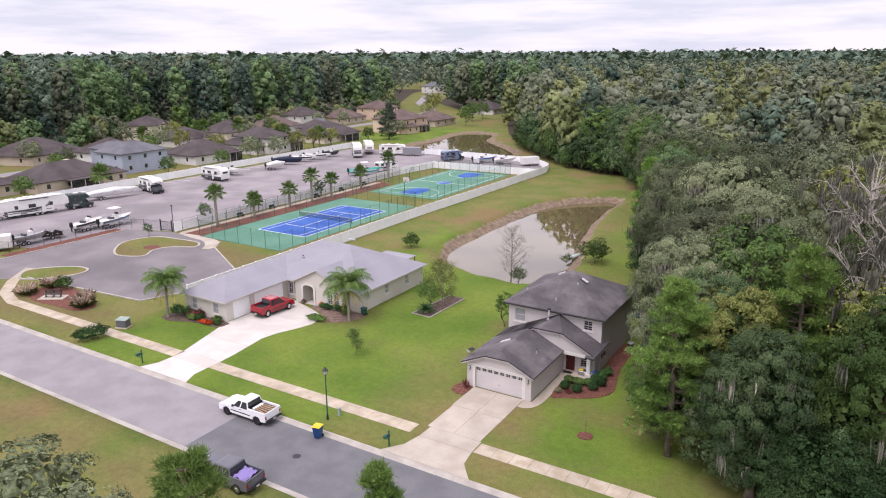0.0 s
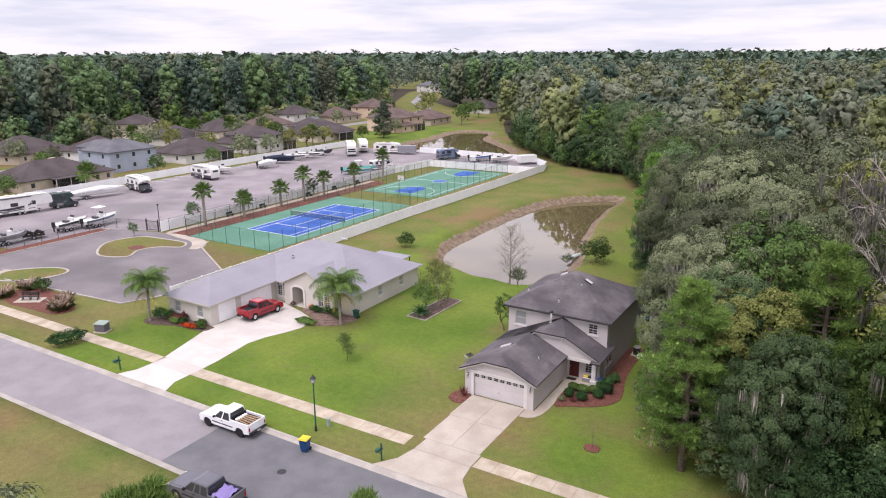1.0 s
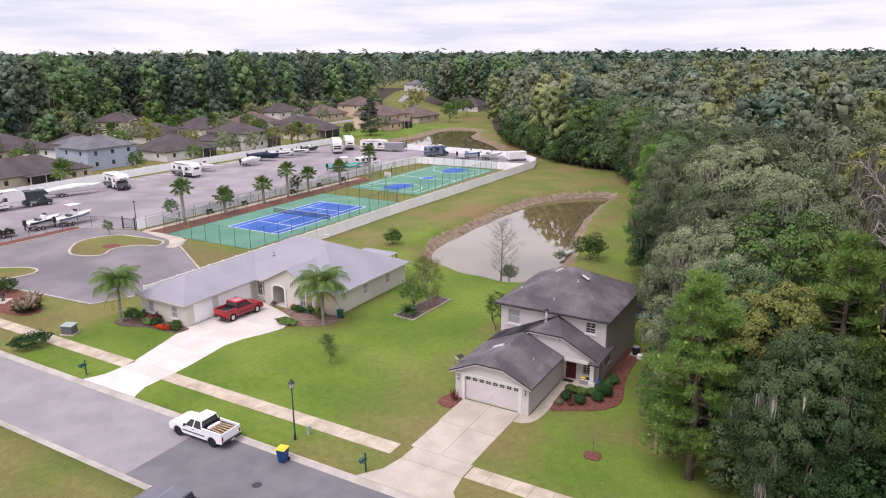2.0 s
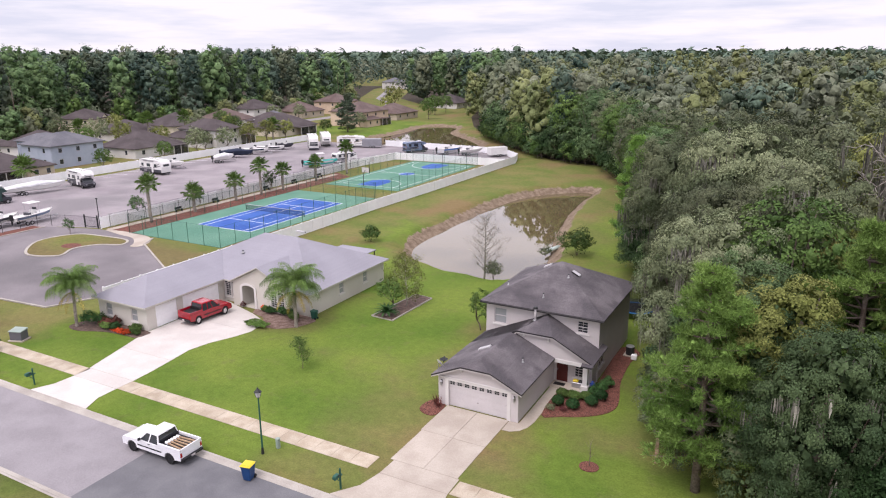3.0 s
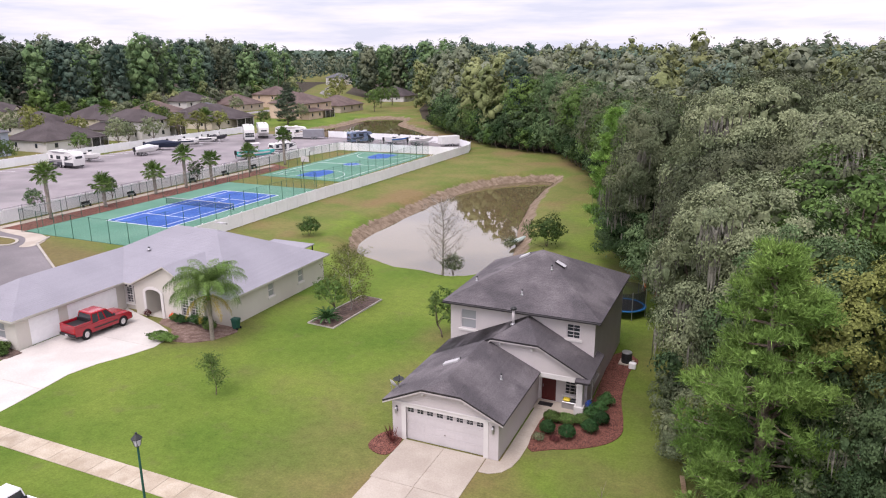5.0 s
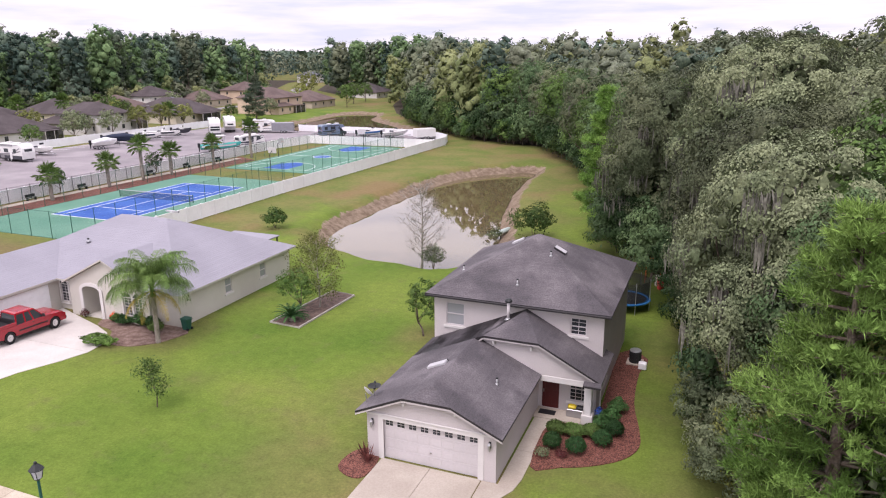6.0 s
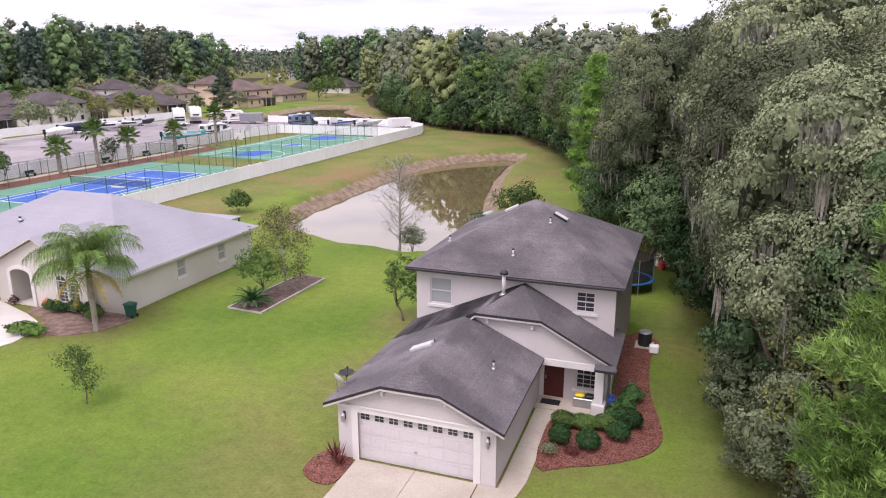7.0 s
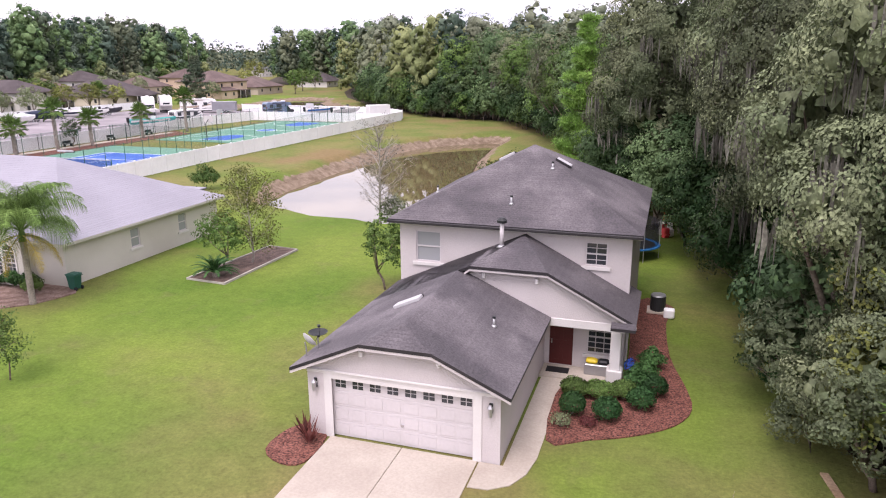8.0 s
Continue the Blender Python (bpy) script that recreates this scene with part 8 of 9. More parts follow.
def cargo_trailer(label, x, y, turn, length, h, mat):
    t = thing("cargo_trailer", label, "trailer", (x, y, 0.012), turn)
    part("body", Shape().box((-length / 2, -1.05, 0.55), (length / 2, 1.05, h), 0.06), mat, t)
    part("rear_door", Shape().box((-length / 2 - 0.012, -0.95, 0.65), (-length / 2, 0.95, h - 0.12)), mat, t)
    part("trim", Shape().box((-length / 2 - 0.01, -1.065, 0.5), (length / 2 + 0.01, 1.065, 0.6)), STEEL, t)
    part("hitch", Shape().tube([(length / 2 - 0.1, -0.5, 0.5), (length / 2 + 1.0, 0, 0.5), (length / 2 - 0.1, 0.5, 0.5)], 0.05, 6).cyl((length / 2 + 0.9, 0, 0), (length / 2 + 0.9, 0, 0.55), 0.04, n=6), BLACK, t)
    for sy in (-1, 1):
        wheel(t, -0.3, sy * 1.12, 0.34, 0.2, STEEL)
        wheel(t, 0.5, sy * 1.12, 0.34, 0.2, STEEL)
    return t


caravan("white fifth-wheel caravan with tan stripes in the yard", -139.8, 67.2, 78, 10.5, 3.5, 2.5, RV_TAN, 2.6)
caravan("white fifth-wheel caravan with grey stripes in the yard", -137.9, 76.6, 78, 11.0, 3.6, 2.5, RV_DARK, 2.8)
caravan("dark green truck camper parked at the yard's edge", -136.6, 84.6, 70, 4.8, 3.0, 2.5, RV_DARK, 0, True, plain("dark_green_paint", (0.03, 0.06, 0.055), 0.35), "motorhome", True)
boat("long boat under a white cover on a trailer", -140.0, 94.2, 75, 11.5, None, None, SHEET)
caravan("white and black motorhome in the yard", -138.6, 103.4, -12, 7.8, 3.3, 2.5, RV_DARK, 0, True, None, "motorhome", True, RV_DARK)
caravan("white travel trailer with a dark base in the yard", -138.2, 121.6, -5, 8.0, 3.3, 2.5, RV_GREY, skirt=RV_DARK)
boat("white boat parked behind a travel trailer", -140.5, 129.0, 0, 6.5)
boat("small white covered boat in the yard", -137.0, 141.5, 72, 5.5, None, None, SHEET)
boat("boat under a dark navy cover on a trailer", -140.2, 149.5, 25, 8.5, NAVY, None, NAVY)
boat("white speed boat on a trailer in the yard", -140.0, 156.0, 25, 7.5, None, NAVY)
boat("white boat with a dark stripe on a trailer", -139.5, 161.5, 25, 8.0, None, RV_DARK)
caravan("large white motorhome with a slide-out in the yard", -133.6, 172.9, -48, 9.0, 3.9, 2.6, RV_DARK, 0, True, skirt=RV_DARK)
caravan("tall white fifth-wheel caravan in the yard", -134.2, 179.6, -48, 8.6, 3.8, 2.6, RV_DARK, 2.4)
caravan("white travel trailer with tan stripes near the far pond", -125.5, 180.5, 25, 8.0, 3.2, 2.5, RV_TAN)
cargo_trailer("grey enclosed cargo trailer near the far pond", -119.3, 182.0, 25, 5.5, 2.6, plain("grey_aluminium", (0.22, 0.22, 0.24), 0.4))
boat("small dark open boat on a trailer", -139.6, 168.0, 30, 4.6, RV_DARK)
boat("teal and white speed boat on a trailer", -110.0, 146.0, 50, 8.2, TEAL, RV_WHITE, None, True)
caravan("small white caravan with a rounded nose", -108.5, 153.5, 70, 6.0, 2.7, 2.3, RV_DARK)
caravan("slate blue camper van in the yard", -103.2, 179.3, 60, 6.8, 2.9, 2.3, RV_DARK, 0, True, RV_BLUE, "camper van", True)
boat("white boat with a blue stripe at the yard's end", -93.0, 180.2, 55, 7.5, None, plain("blue_stripe", (0.03, 0.16, 0.5), 0.35))
boat("white boat on a trailer at the yard's end", -87.0, 181.0, 55, 7.0)
cargo_trailer("white enclosed cargo trailer at the yard's end", -79.6, 181.5, 50, 5.0, 2.5, RV_WHITE)
boat("white centre-console boat with a canopy on a trailer", -115.8, 78.6, 95, 7.0, None, RV_BLUE, None, True)
boat("white and black ski boat on a trailer", -117.4, 74.2, 95, 6.2, None, RV_DARK)
boat("small bare aluminium boat on a trailer", -116.9, 63.6, 82, 5.0, STEEL)
cargo_trailer("white cargo trailer by the yard fence", -117.0, 57.8, 60, 5.0, 2.5, RV_WHITE)
t = thing("utility_trailer", "open trailer loaded with two dark all-terrain bikes", "trailer", (-117.0, 67.3, 0.012), 62)
part("deck", Shape().box((-1.6, -0.95, 0.5), (1.6, 0.95, 0.58)), WOOD, t)
part("rail", ring_band([(-1.6, -0.95), (1.6, -0.95), (1.6, 0.95), (-1.6, 0.95)], 0.06, 0.55, 0.85), DARK_METAL, t)
for sy in (-1, 1):
    wheel(t, 0, sy * 1.15, 0.34, 0.2, STEEL)
for k in (-0.7, 0.75):
    q = thing("quad_bike", "dark all-terrain bike on an open trailer", "quad bike", (-117.0 + k * math.cos(radians(62)), 67.3 + k * math.sin(radians(62)), 0.59), 62)
    part("body", Shape().box((-0.5, -0.22, 0.35), (0.5, 0.22, 0.7), 0.1).box((-0.4, -0.18, 0.65), (0.1, 0.18, 0.85), 0.06), BLACK, q)
    part("handlebar", Shape().tube([(0.25, -0.4, 0.95), (0.35, 0, 0.9), (0.25, 0.4, 0.95)], 0.02, 6), BLACK, q)
    for sx in (-0.42, 0.42):
        for sy in (-0.45, 0.45):
            wheel(q, sx, sy, 0.26, 0.2, BLACK)

# ---- fences ----
def vinyl_fence(name, label, pts, h=1.85, bay=2.44):
    home = tagged(new(name), label, "fence", "", "structure")
    pan = Shape().box((0.06, -0.025, 0.12), (bay - 0.06, 0.025, h - 0.1)).box((0.05, -0.045, 0.05), (bay - 0.05, 0.045, 0.16)).box((0.05, -0.045, h - 0.16), (bay - 0.05, 0.045, h - 0.04))
    for k in range(1, 16):
        x = 0.06 + (bay - 0.12) * k / 16
        pan.box((x - 0.006, -0.031, 0.16), (x + 0.006, 0.031, h - 0.16))
    pm = pan.mesh("fence_panel")
    pm.materials.append(VINYL)
    post = Shape().box((-0.065, -0.065, -0.1), (0.065, 0.065, h)).loft([[(-0.08, -0.08, h), (0.08, -0.08, h), (0.08, 0.08, h), (-0.08, 0.08, h)], [(-0.02, -0.02, h + 0.08), (0.02, -0.02, h + 0.08), (0.02, 0.02, h + 0.08), (-0.02, 0.02, h + 0.08)]])
    qm = post.mesh("post")
    qm.materials.append(VINYL)
    for (x0, y0), (x1, y1) in zip(pts, pts[1:]):
        ln = math.hypot(x1 - x0, y1 - y0)
        n = max(1, round(ln / bay))
        a = math.degrees(math.atan2(y1 - y0, x1 - x0))
        for k in range(n):
            x, y = x0 + (x1 - x0) * k / n, y0 + (y1 - y0) * k / n
            o = part("fence_panel", pm, None, home)
            o.matrix_world = pose(x, y, 0, 0, 0, a) @ Matrix.Diagonal((ln / n / bay, 1, 1, 1))
            o = part("post", qm, None, home)
            o.matrix_world = pose(x, y, 0, 0, 0, a)
    o = part("post", qm, None, home)
    o.matrix_world = pose(*pts[-1], 0)
    return home


vinyl_fence("fence_1", "long white vinyl privacy fence beside the field", [(-71.6, 58.4), (-71.7, 92), (-71.8, 112), (-71.2, 132), (-70.6, 172.0)])
vinyl_fence("fence_2", "white vinyl fence between courts and yard", [(-102.3, 80.8), (-102.3, 152.8), (-100.6, 164.9), (-77.2, 165.9), (-71.0, 166.5)])
vinyl_fence("fence_3", "white vinyl fence along the far side of the yard", [(-149.0, 62), (-149.0, 150), (-147.5, 188)])
vinyl_fence("fence_4", "white vinyl fence at the far end of the yard", [(-70.6, 172.0), (-72.5, 178), (-80, 185.5), (-95, 186.5), (-118, 187.3)], 1.7)


def wire_fence(name, label, pts, h, bay, metal, mesh, kind="structure"):
    home = tagged(new(name), label, "fence", "", kind)
    post = Shape().cyl((0, 0, -0.1), (0, 0, h), 0.036, n=8).ball((0, 0, h), 0.045, 6, 4)
    qm = post.mesh("post")
    qm.materials.append(metal)
    for (x0, y0), (x1, y1) in zip(pts, pts[1:]):
        ln = math.hypot(x1 - x0, y1 - y0)
        n = max(1, round(ln / bay))
        a = math.degrees(math.atan2(y1 - y0, x1 - x0))
        for k in range(n):
            x, y = x0 + (x1 - x0) * k / n, y0 + (y1 - y0) * k / n
            b = ln / n
            o = part("post", qm, None, home)
            o.matrix_world = pose(x, y, 0, 0, 0, a)
            w = part("wire_panel", Shape().box((0.05, -0.004, 0.05), (b - 0.05, 0.004, h - 0.06)), mesh, home)
            w.matrix_world = pose(x, y, 0, 0, 0, a)
            r = part("rail", Shape().cyl((0, 0, h - 0.05), (b, 0, h - 0.05), 0.018, n=6), metal, home)
            r.matrix_world = pose(x, y, 0, 0, 0, a)
    o = part("post", qm, None, home)
    o.matrix_world = pose(*pts[-1], 0)


wire_fence("fence_5", "tall green chain-link fence round the courts", [(-95.8, 80.8), (-77.1, 80.8), (-77.2, 164.4), (-95.2, 164.4), (-95.8, 80.8)], 3.05, 3.0, GREEN_METAL, CHAIN)
wire_fence("fence_6", "green chain-link fence between the two courts", [(-95.6, 120.2), (-77.2, 120.2)], 3.05, 3.0, GREEN_METAL, CHAIN)
wire_fence("fence_7", "black wire fence along the yard's mulch bed", [(-150, 46.5), (-114.0, 58.5), (-113.2, 77.5), (-109.0, 79.5), (-105.5, 80.3)], 1.8, 2.6, DARK_METAL, CHAIN_BLACK)
wire_fence("fence_8", "low black wire fence beside the court walk", [(-101.7, 82.0), (-101.7, 150.0)], 2.2, 3.4, DARK_METAL, CHAIN_BLACK)
t = thing("gate", "black metal sliding gate at the yard entrance", "gate", (-105.4, 80.3, 0), 8)
for k in range(2):
    part("gate_post", Shape().box((k * 2.6 - 0.09, -0.09, -0.1), (k * 2.6 + 0.09, 0.09, 2.1), 0.02), DARK_METAL, t)
for z in (0.2, 1.7):
    part("rail", Shape().box((0.0, -0.03, z), (2.6, 0.03, z + 0.07)), DARK_METAL, t)
for k in range(12):
    part("bar", Shape().box((0.2 + k * 0.2, -0.012, 0.2), (0.225 + k * 0.2, 0.012, 1.75)), DARK_METAL, t)

# Tennis net and basketball hoops.
t = thing("tennis_net", "dark tennis net with a white band", "tennis net", (-85.4, 101.48, 0.056))
for x in (-6.4, 6.4):
    part("post", Shape().cyl((x, 0, 0), (x, 0, 1.1), 0.05, n=8), GREEN_METAL, t)
part("net", Shape().box((-6.4, -0.006, 0.08), (6.4, 0.006, 0.95)), NET, t)
part("band", Shape().box((-6.4, -0.02, 0.93), (6.4, 0.02, 1.0)), WHITE, t)


def hoop(x, y, turn):
    t = thing("basketball_hoop", "basketball hoop with a white backboard", "basketball hoop", (x, y, 0.05), turn, "hoops on the court")
    part("pole", Shape().tube([(0, 0, 0), (0, 0, 2.6), (0.7, 0, 3.2)], 0.07, 8), DARK_METAL, t)
    part("backboard", Shape().box((0.75, -0.85, 2.75), (0.80, 0.85, 3.75), 0.02), WHITE, t)
    part("rim", ring_band([(1.08 + 0.23 * math.cos(a), 0.23 * math.sin(a)) for a in (2 * math.pi * k / 14 for k in range(14))], 0.02, 3.03, 3.05), OR, t)


hoop(BX, 129.3, 90)
hoop(BX, 163.5, -90)
hoop(-94.0, 143.0, 0)
for k, y in enumerate((95.0, 103.5, 117.0, 125.5, 134.0)):
    t = thing("park_bench", "dark metal bench beside the court walk", "bench", (-101.0, y, 0.03), 90, "benches along the court walk")
    part("seat", Shape().box((-0.75, -0.2, 0.42), (0.75, 0.22, 0.47), 0.01), DARK_METAL, t)
    part("backrest", Shape().box((-0.75, 0.2, 0.5), (0.75, 0.26, 0.88), 0.02), DARK_METAL, t)
    for x in (-0.6, 0.6):
        part("leg", Shape().box((x - 0.03, -0.18, 0), (x + 0.03, 0.24, 0.44)), DARK_METAL, t)
for k, (x, y) in enumerate(((-102.9, 88.2), (-100.6, 99.2), (-103.6, 76.4), (-100.4, 117.2))):
    broad_tree("small_tree", "small dark evergreen tree beside the walk", OAK_DARK, 3.6, 1.15, 0.7, 7, 7, 0.30, 14, 0.24, 500 + k, 0, None, "tree", "small trees by the courts").matrix_world = pose(x, y, 0, 0, 0, 40 * k) @ Matrix.Scale(1.15 if k != 2 else 0.7, 4)
structure("mulch_ring", slab([(-96.8 + 1.5 * math.cos(a), 71.9 + 1.2 * math.sin(a)) for a in (6.2832 * k / 16 for k in range(16))], 0.0, 0.12), MULCH, "red mulch patch on the island", "mulch bed")
stripes = Shape()
for k in range(16):
    stripes.loft([[(-147.5, 108 + k * 4.0, 0.012), (-143.0, 109.6 + k * 4.0, 0.012), (-143.0, 109.75 + k * 4.0, 0.012), (-147.5, 108.15 + k * 4.0, 0.012)],
                  [(-147.5, 108 + k * 4.0, 0.018), (-143.0, 109.6 + k * 4.0, 0.018), (-143.0, 109.75 + k * 4.0, 0.018), (-147.5, 108.15 + k * 4.0, 0.018)]])
structure("bay_lines", stripes, LINE, "white painted parking bay lines in the yard", "road marking")

# ---- houses beyond the yard ----
WALL_TAN = surface("tan_stucco", (0.428, 0.360, 0.286), (0.493, 0.420, 0.341), 0.3, 0.9, bump=0.2, fine=40, grain=0.05)
WALL_BLUE = surface("blue_grey_siding", (0.30, 0.34, 0.42), (0.36, 0.40, 0.48), 0.3, 0.8, bump=0.1, fine=40, grain=0.05)
WALL_CREAM = surface("cream_stucco", (0.56, 0.50, 0.41), (0.64, 0.57, 0.47), 0.3, 0.9, bump=0.2, fine=40, grain=0.05)
WALL_PALE = surface("pale_grey_stucco", (0.55, 0.53, 0.51), (0.62, 0.60, 0.58), 0.3, 0.9, bump=0.2, fine=40, grain=0.05)
WALL_ORANGE = surface("apricot_stucco", (0.560, 0.424, 0.312), (0.630, 0.488, 0.375), 0.3, 0.9, bump=0.2, fine=40, grain=0.05)


def hip(x0, x1, y0, y1, z, slope, o=0.5):
    x0, x1, y0, y1 = x0 - o, x1 + o, y0 - o, y1 + o
    if x1 - x0 >= y1 - y0:
        k = (y1 - y0) / 2
        a, b = (x0 + k, (y0 + y1) / 2, z + k * slope), (x1 - k, (y0 + y1) / 2, z + k * slope)
        return [[(x0, y0, z), (x1, y0, z), b, a], [(x1, y0, z), (x1, y1, z), b], [(x1, y1, z), (x0, y1, z), a, b], [(x0, y1, z), (x0, y0, z), a]]
    k = (x1 - x0) / 2
    a, b = ((x0 + x1) / 2, y0 + k, z + k * slope), ((x0 + x1) / 2, y1 - k, z + k * slope)
    return [[(x0, y0, z), (x1, y0, z), a], [(x1, y0, z), (x1, y1, z), b, a], [(x1, y1, z), (x0, y1, z), b], [(x0, y1, z), (x0, y0, z), a, b]]


def far_house(label, x, y, turn, w, d, storeys, wall_mat, roof_mat, wing=None, patio=None, chimney=None, slope=0.5, gable=None):
    """A house built round its centre: w along x, d along y, the back looking to +x."""
    t = thing("house", label, "house", (x, y, 0), turn, "houses beyond the storage yard")
    h = 2.7 if storeys == 1 else 5.4
    blocks = [(-w / 2, w / 2, -d / 2, d / 2, h)]
    if wing:
        blocks.append(wing)
    for x0, x1, y0, y1, hh in blocks:
        holes_x, holes_y = [], []
        rows = [(0.9, 2.1)] + ([(3.6, 4.8)] if hh > 4 else [])
        ny_ = max(2, int((y1 - y0) / 4.6))
        nx_ = max(1, int((x1 - x0) / 5.5))
        for s0, s1 in rows:
            for k in range(ny_):
                c = y0 + (y1 - y0) * (k + 0.5) / ny_
                holes_y.append((c - 0.5, c + 0.5, s0, s1))
            for k in range(nx_):
                c = x0 + (x1 - x0) * (k + 0.5) / nx_
                holes_x.append((c - 0.45, c + 0.45, s0, s1))
        low_y = [q for q in holes_y if q[2] < 3]
        up_y = [q for q in holes_y if q[2] > 3]
        low_x = [q for q in holes_x if q[2] < 3]
        up_x = [q for q in holes_x if q[2] > 3]
        for axis, at_, a, b, th, lo_, up_ in (("y", x1, y0, y1, -0.25, low_y, up_y), ("y", x0, y0, y1, 0.25, low_y, up_y), ("x", y0, x0 + 0.25, x1 - 0.25, 0.25, low_x, up_x), ("x", y1, x0 + 0.25, x1 - 0.25, -0.25, low_x, up_x)):
            part("wall", wall_run(axis, at_, a, b, 0, hh, th, lo_ + up_), wall_mat, t)
        for axis, at_, face, holes in (("y", x1, 1, holes_y), ("x", y0, -1, holes_x)):
            for a, b, s0, s1 in holes:
                wdw = new("window")
                wdw.parent = t
                fr, gl = Shape(), Shape()
                for sh, e, d0, d1 in ((fr, 0, 0.05, 0.10), (gl, 0.07, 0.03, 0.06)):
                    q0, q1 = sorted((at_ - face * d0, at_ - face * d1))
                    if axis == "x":
                        sh.box((a + e, q0, s0 + e), (b - e, q1, s1 - e))
                    else:
                        sh.box((q0, a + e, s0 + e), (q1, b - e, s1 - e))
                part("window_frame", fr, WHITE, wdw)
                part("pane", gl, GLASS, wdw)
        r_under, r_top = Shape(), Shape()
        for p in hip(x0, x1, y0, y1, hh, slope):
            q = [Vector(v) for v in p]
            r_under.add([v - Vector((0, 0, 0.18)) for v in q] + q, [tuple(reversed(range(len(q)))), tuple(range(len(q), 2 * len(q)))] + [(i, (i + 1) % len(q), len(q) + (i + 1) % len(q), len(q) + i) for i in range(len(q))])
        part("roof", r_under, roof_mat, t)
    if patio:
        y0, y1 = patio
        pr = part("patio", Shape().box((w / 2, y0, 2.5), (w / 2 + 3.0, y1, 2.62)), roof_mat, t)
        for yy in (y0 + 0.1, (y0 + y1) / 2, y1 - 0.1):
            part("patio_post", Shape().box((w / 2 + 2.85, yy - 0.08, 0), (w / 2 + 2.98, yy + 0.08, 2.5)), WHITE, pr)
        part("screen", Shape().box((w / 2 + 2.9, y0, 0.1), (w / 2 + 2.92, y1, 2.5)), SCREEN, pr)
    if chimney:
        cx_, cy_ = chimney
        part("chimney", Shape().box((cx_ - 0.5, cy_ - 0.5, 0), (cx_ + 0.5, cy_ + 0.5, h + 3.0), 0.03).box((cx_ - 0.6, cy_ - 0.6, h + 2.8), (cx_ + 0.6, cy_ + 0.6, h + 3.05)), wall_mat, t)
    if gable:
        gy, gw = gable
        gz_ = h + gw * 0.5
        g = Shape().across([(gy - gw, h - 0.1), (gy + gw, h - 0.1), (gy, gz_)], w / 2 - 2, w / 2 + 0.15)
        part("gable", g, wall_mat, t)
        gr = Shape()
        for s in (-1, 1):
            gr.loft([[(w / 2 - gw - 2, gy, gz_ + 0.05), (w / 2 + 0.5, gy, gz_ + 0.05), (w / 2 + 0.5, gy + s * (gw + 0.4), h - 0.2), (w / 2 - 2, gy + s * (gw + 0.4), h - 0.2)],
                     [(w / 2 - gw - 2, gy, gz_ + 0.2), (w / 2 + 0.5, gy, gz_ + 0.2), (w / 2 + 0.5, gy + s * (gw + 0.4), h - 0.05), (w / 2 - 2, gy + s * (gw + 0.4), h - 0.05)]])
        part("gable_roof", gr, roof_mat, t)
    return t


far_house("tan single-storey house with a brown roof and screened porch", -164.0, 98.0, 0, 13, 20, 1, WALL_TAN, ROOF_BROWN, (-4, 8.2, 5.5, 11, 2.7), (-4, 3), (-3, 3), 0.48)
far_house("tan house corner with a brown roof", -168.5, 79.0, 0, 12, 15, 1, WALL_TAN, ROOF_BROWN, None, None, None, 0.46)
far_house("two-storey blue-grey house with a slate roof", -171.2, 122.0, 0, 11.4, 14, 2, WALL_BLUE, ROOF_SLATE, (-12.5, -5.71, -4, 5.5, 5.6), None, None, 0.42)
far_house("tan house with a brown roof and arched entry", -212.0, 118.0, 20, 16, 20, 1, WALL_TAN, ROOF_BROWN, (5, 11, -3, 4, 2.7), None, (-6, -7), 0.5, (2, 3))
far_house("dark-roofed house between two others", -196.0, 132.0, 10, 14, 15, 1, WALL_PALE, ROOF_BROWN)
far_house("two-storey beige house with an arched window", -232.0, 172.0, 25, 13, 13, 2, WALL_CREAM, ROOF_BROWN, None, None, None, 0.45, (0, 2.5))
far_house("pale single-storey house with a dark brown roof", -168.5, 143.0, 0, 14, 16, 1, WALL_PALE, ROOF_BROWN, None, (2, 7), None, 0.5)
far_house("pale house with a steep brown roof and porch", -170.0, 168.0, 0, 16, 18, 1, WALL_PALE, ROOF_BROWN, (-5, 10, -6, 4, 5.0), (5, 9), None, 0.5)
far_house("cream house with grey-brown roofs and a patio", -170.0, 201.0, 0, 16, 20, 1, WALL_CREAM, ROOF_BROWN, (-10, 2, -5, 5, 4.4), (-2, 6), None, 0.5)
far_house("two-storey apricot house with a red-brown roof", -163.0, 239.0, 0, 15, 17, 2, WALL_ORANGE, ROOF_RED, (0, 9.5, -9, 0, 2.7), (0, 6), None, 0.42)
far_house("brown-roofed house beside the far pond", -166.0, 268.0, 0, 14, 17, 1, WALL_TAN, ROOF_RED, None, None, None, 0.48)
far_house("grey-roofed house by the far wood", -173.0, 334.0, 0, 15, 16, 1, WALL_PALE, ROOF_BROWN)
far_house("brown-roofed house in the second row", -208.0, 190.0, 0, 15, 16, 1, WALL_CREAM, ROOF_BROWN, None, None, None, 0.5, (0, 3))
far_house("brown-roofed house in the second row", -206.0, 212.0, 0, 15, 16, 1, WALL_PALE, ROOF_RED, None, None, None, 0.5)
far_house("pale two-storey house in the second row", -212.0, 234.0, 0, 14, 15, 2, WALL_PALE, ROOF_BROWN, None, None, None, 0.45)
far_house("tan house in the second row", -208.0, 258.0, 0, 15, 15, 1, WALL_TAN, ROOF_RED, None, None, None, 0.5)
far_house("grey-roofed house in the second row", -186.0, 216.0, 0, 13, 14, 1, WALL_PALE, ROOF_SLATE, None, None, None, 0.5)
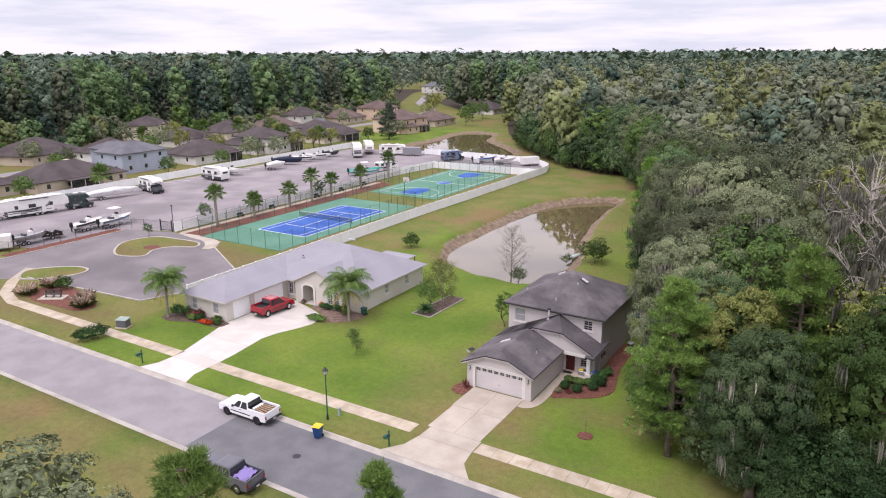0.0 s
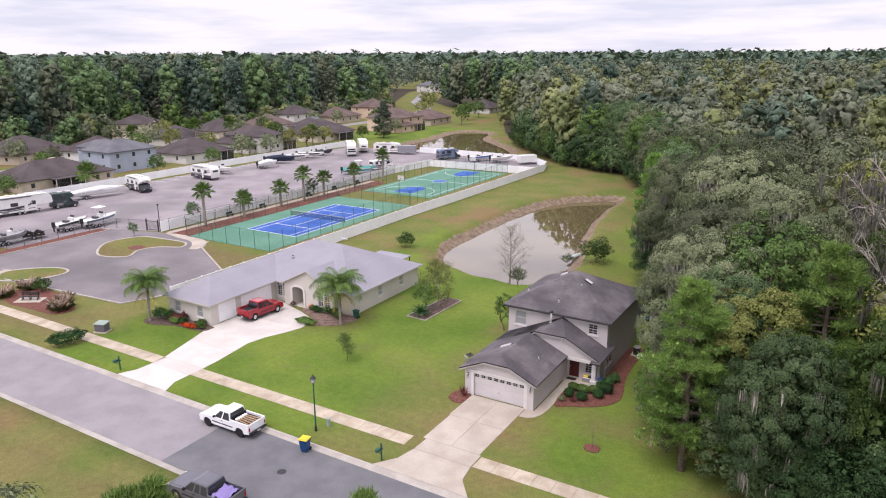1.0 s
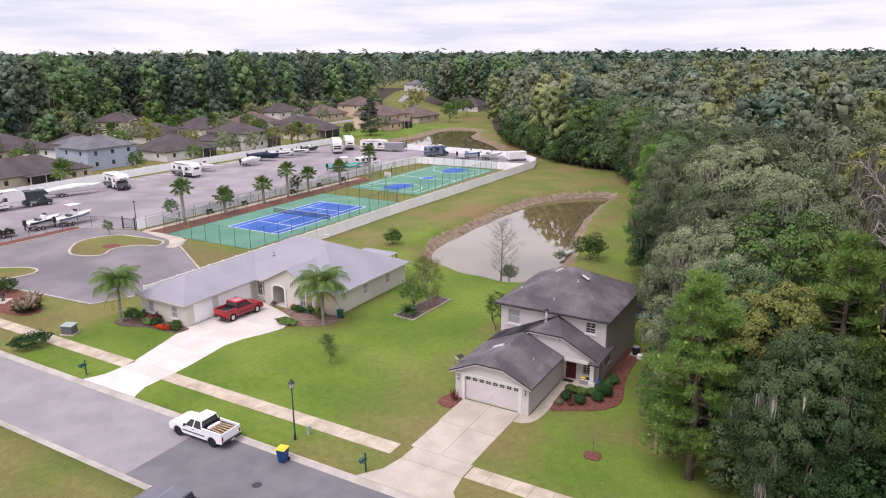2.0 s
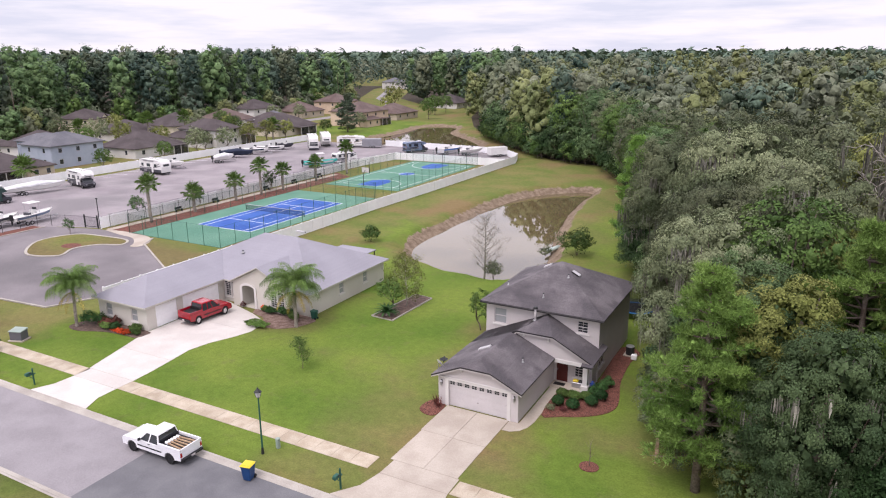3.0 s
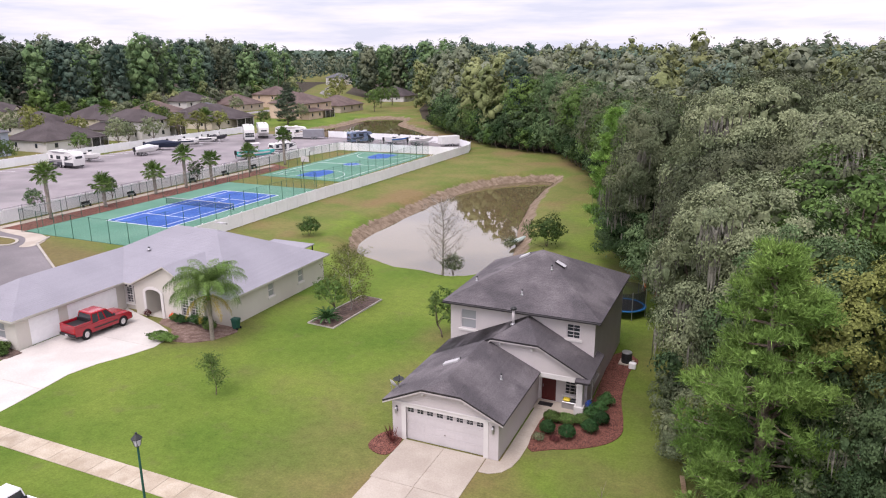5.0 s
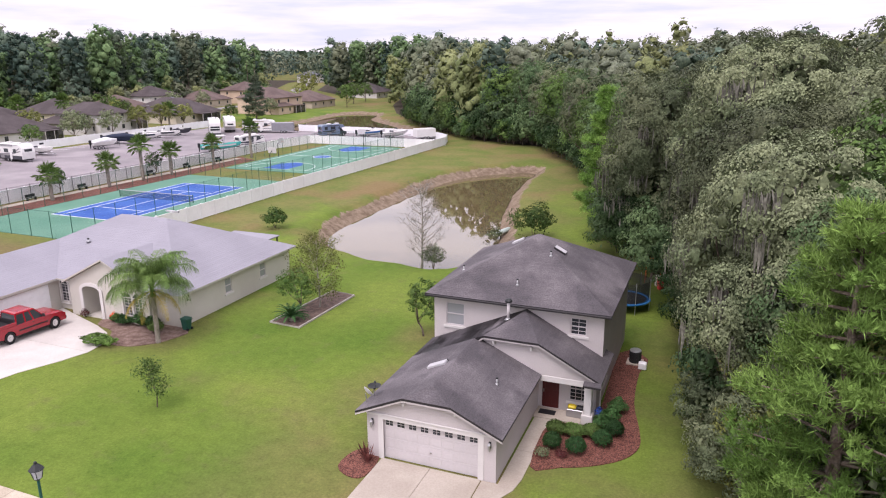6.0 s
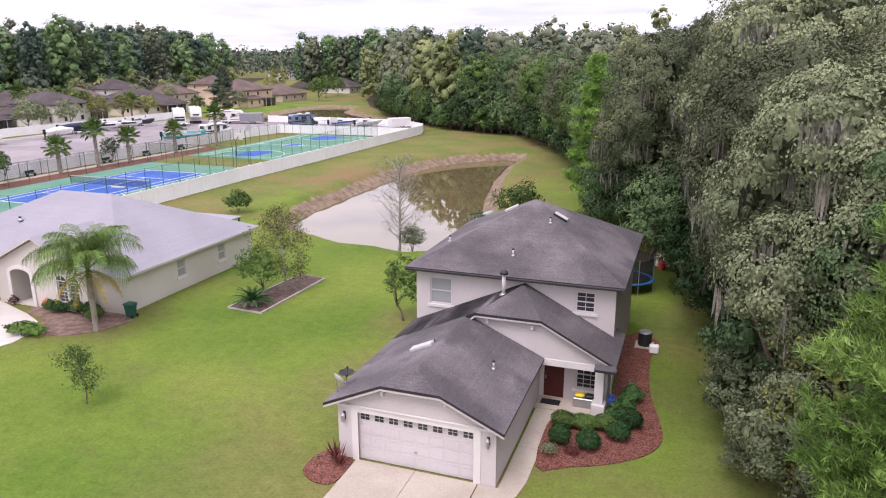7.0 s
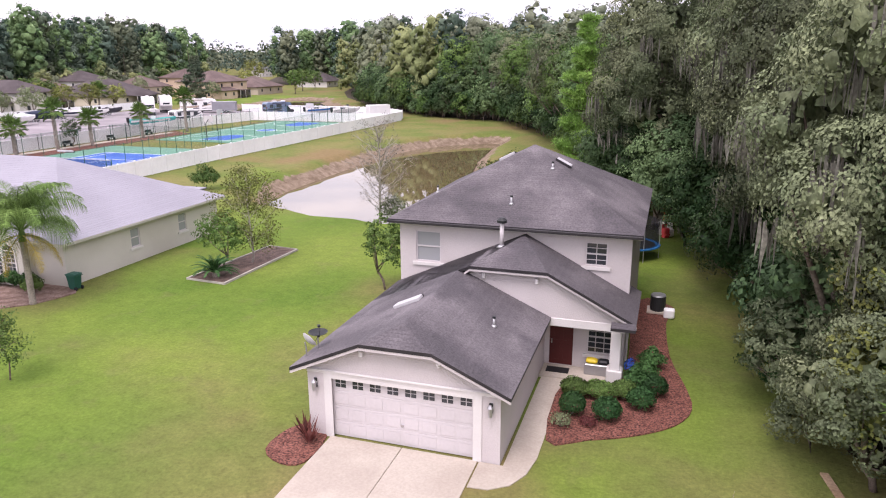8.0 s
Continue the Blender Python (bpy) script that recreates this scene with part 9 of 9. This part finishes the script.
far_house("dark-roofed house in the second row", -204.0, 166.0, 5, 14, 15, 1, WALL_PALE, ROOF_BROWN, None, None, None, 0.48)
far_house("two-storey apricot house in the second row", -206.0, 282.0, 0, 14, 15, 2, WALL_ORANGE, ROOF_RED, None, None, None, 0.45)
far_house("pale far house at the end of the road", -306.0, 494.0, 0, 14, 15, 2, WALL_PALE, ROOF_SLATE, None, None, None, 0.45)
structure("road_3", slab([(-196, 60), (-190, 60), (-190, 300), (-212, 345), (-244, 384), (-300, 484), (-306, 482), (-250, 382), (-218, 343), (-196, 300)], -0.05, 0.02), ASPHALT, "pale far street between the houses", "road")

# Back-garden trees among the houses.
random.seed(31)
garden = [broad_tree("garden_tree", "rounded yellow-green garden tree among the houses", LIME, 7.0, 2.7, 1.2, 9, 8, 0.60, 18, 0.36, 601, 0, None, "tree", "trees among the houses"),
          broad_tree("garden_tree", "rounded green garden tree among the houses", BROAD, 6.5, 2.7, 1.2, 9, 8, 0.60, 18, 0.36, 602, 0, None, "tree", "trees among the houses"),
          broad_tree("garden_tree", "dull olive garden tree among the houses", OAK, 6.5, 2.9, 1.0, 9, 8, 0.60, 18, 0.36, 603, 0, None, "tree", "trees among the houses")]
spots_g = [(1, -153, 137, 0.7), (2, -154, 160, 0.9), (0, -157, 172, 0.9), (1, -153.5, 205, 0.7), (2, -155, 228, 0.8), (1, -190, 142, 0.9), (2, -215, 150, 1.1), (0, -214, 170, 1.0), (1, -196, 200, 1.0), (2, -220, 224, 1.2), (1, -216, 246, 1.1), (2, -198, 246, 0.9), (1, -180, 250, 1.0), (0, -178, 282, 1.1), (1, -156, 84, 0.7), (2, -183, 110, 0.9), (0, -158, 181, 0.9), (0, -158, 190, 0.8), (1, -154, 120, 0.7), (2, -156, 151, 1.0), (2, -158.5, 156, 0.8), (1, -180, 106, 0.8), (2, -199, 152, 1.1), (0, -188, 152, 1.0), (2, -203, 112, 1.0), (1, -150, 270, 1.2),
           (1, -158, 290, 1.2), (0, -186, 300, 1.6), (1, -176, 185, 1.0), (2, -185, 178, 1.1), (0, -183, 190, 0.9), (1, -156, 66, 0.8), (2, -176, 86, 0.8), (0, -172, 152, 0.9), (1, -225, 200, 1.1), (2, -228, 140, 1.0), (1, -160, 304, 1.1), (2, -196, 228, 1.0)]
for k, x, y, s in spots_g:
    if garden[k].name in used:
        again(garden[k], x, y, s * 1.15, random.uniform(0, 360))
    else:
        used.add(garden[k].name)
        place(garden[k], x, y, s * 1.15)
pine_tree("pine_tree", "dense dull green pine beside the apricot house", 12.5, 4.2, 0.8, 611, 18, MIXED, 14, 0.75).matrix_world = pose(-150.5, 213.5, 0)
pine_tree("pine_tree", "young bright pine close to the camera's way", 14.3, 3.4, 5.0, 612, 15, PINE, 80, 0.36).matrix_world = pose(-20.4, 18.2, 0)
pine_tree("pine_tree", "young bright pine close to the camera's way", 12.2, 3.0, 4.2, 613, 14, PINE, 80, 0.36).matrix_world = pose(-15.8, 23.8, 0)
broad_tree("oak_tree", "grey-green oak on the near lot", OAK, 16.2, 4.8, 5.0, 12, 16, 0.72, 95, 0.19, 614, 0).matrix_world = pose(-25.5, 13.5, 0)
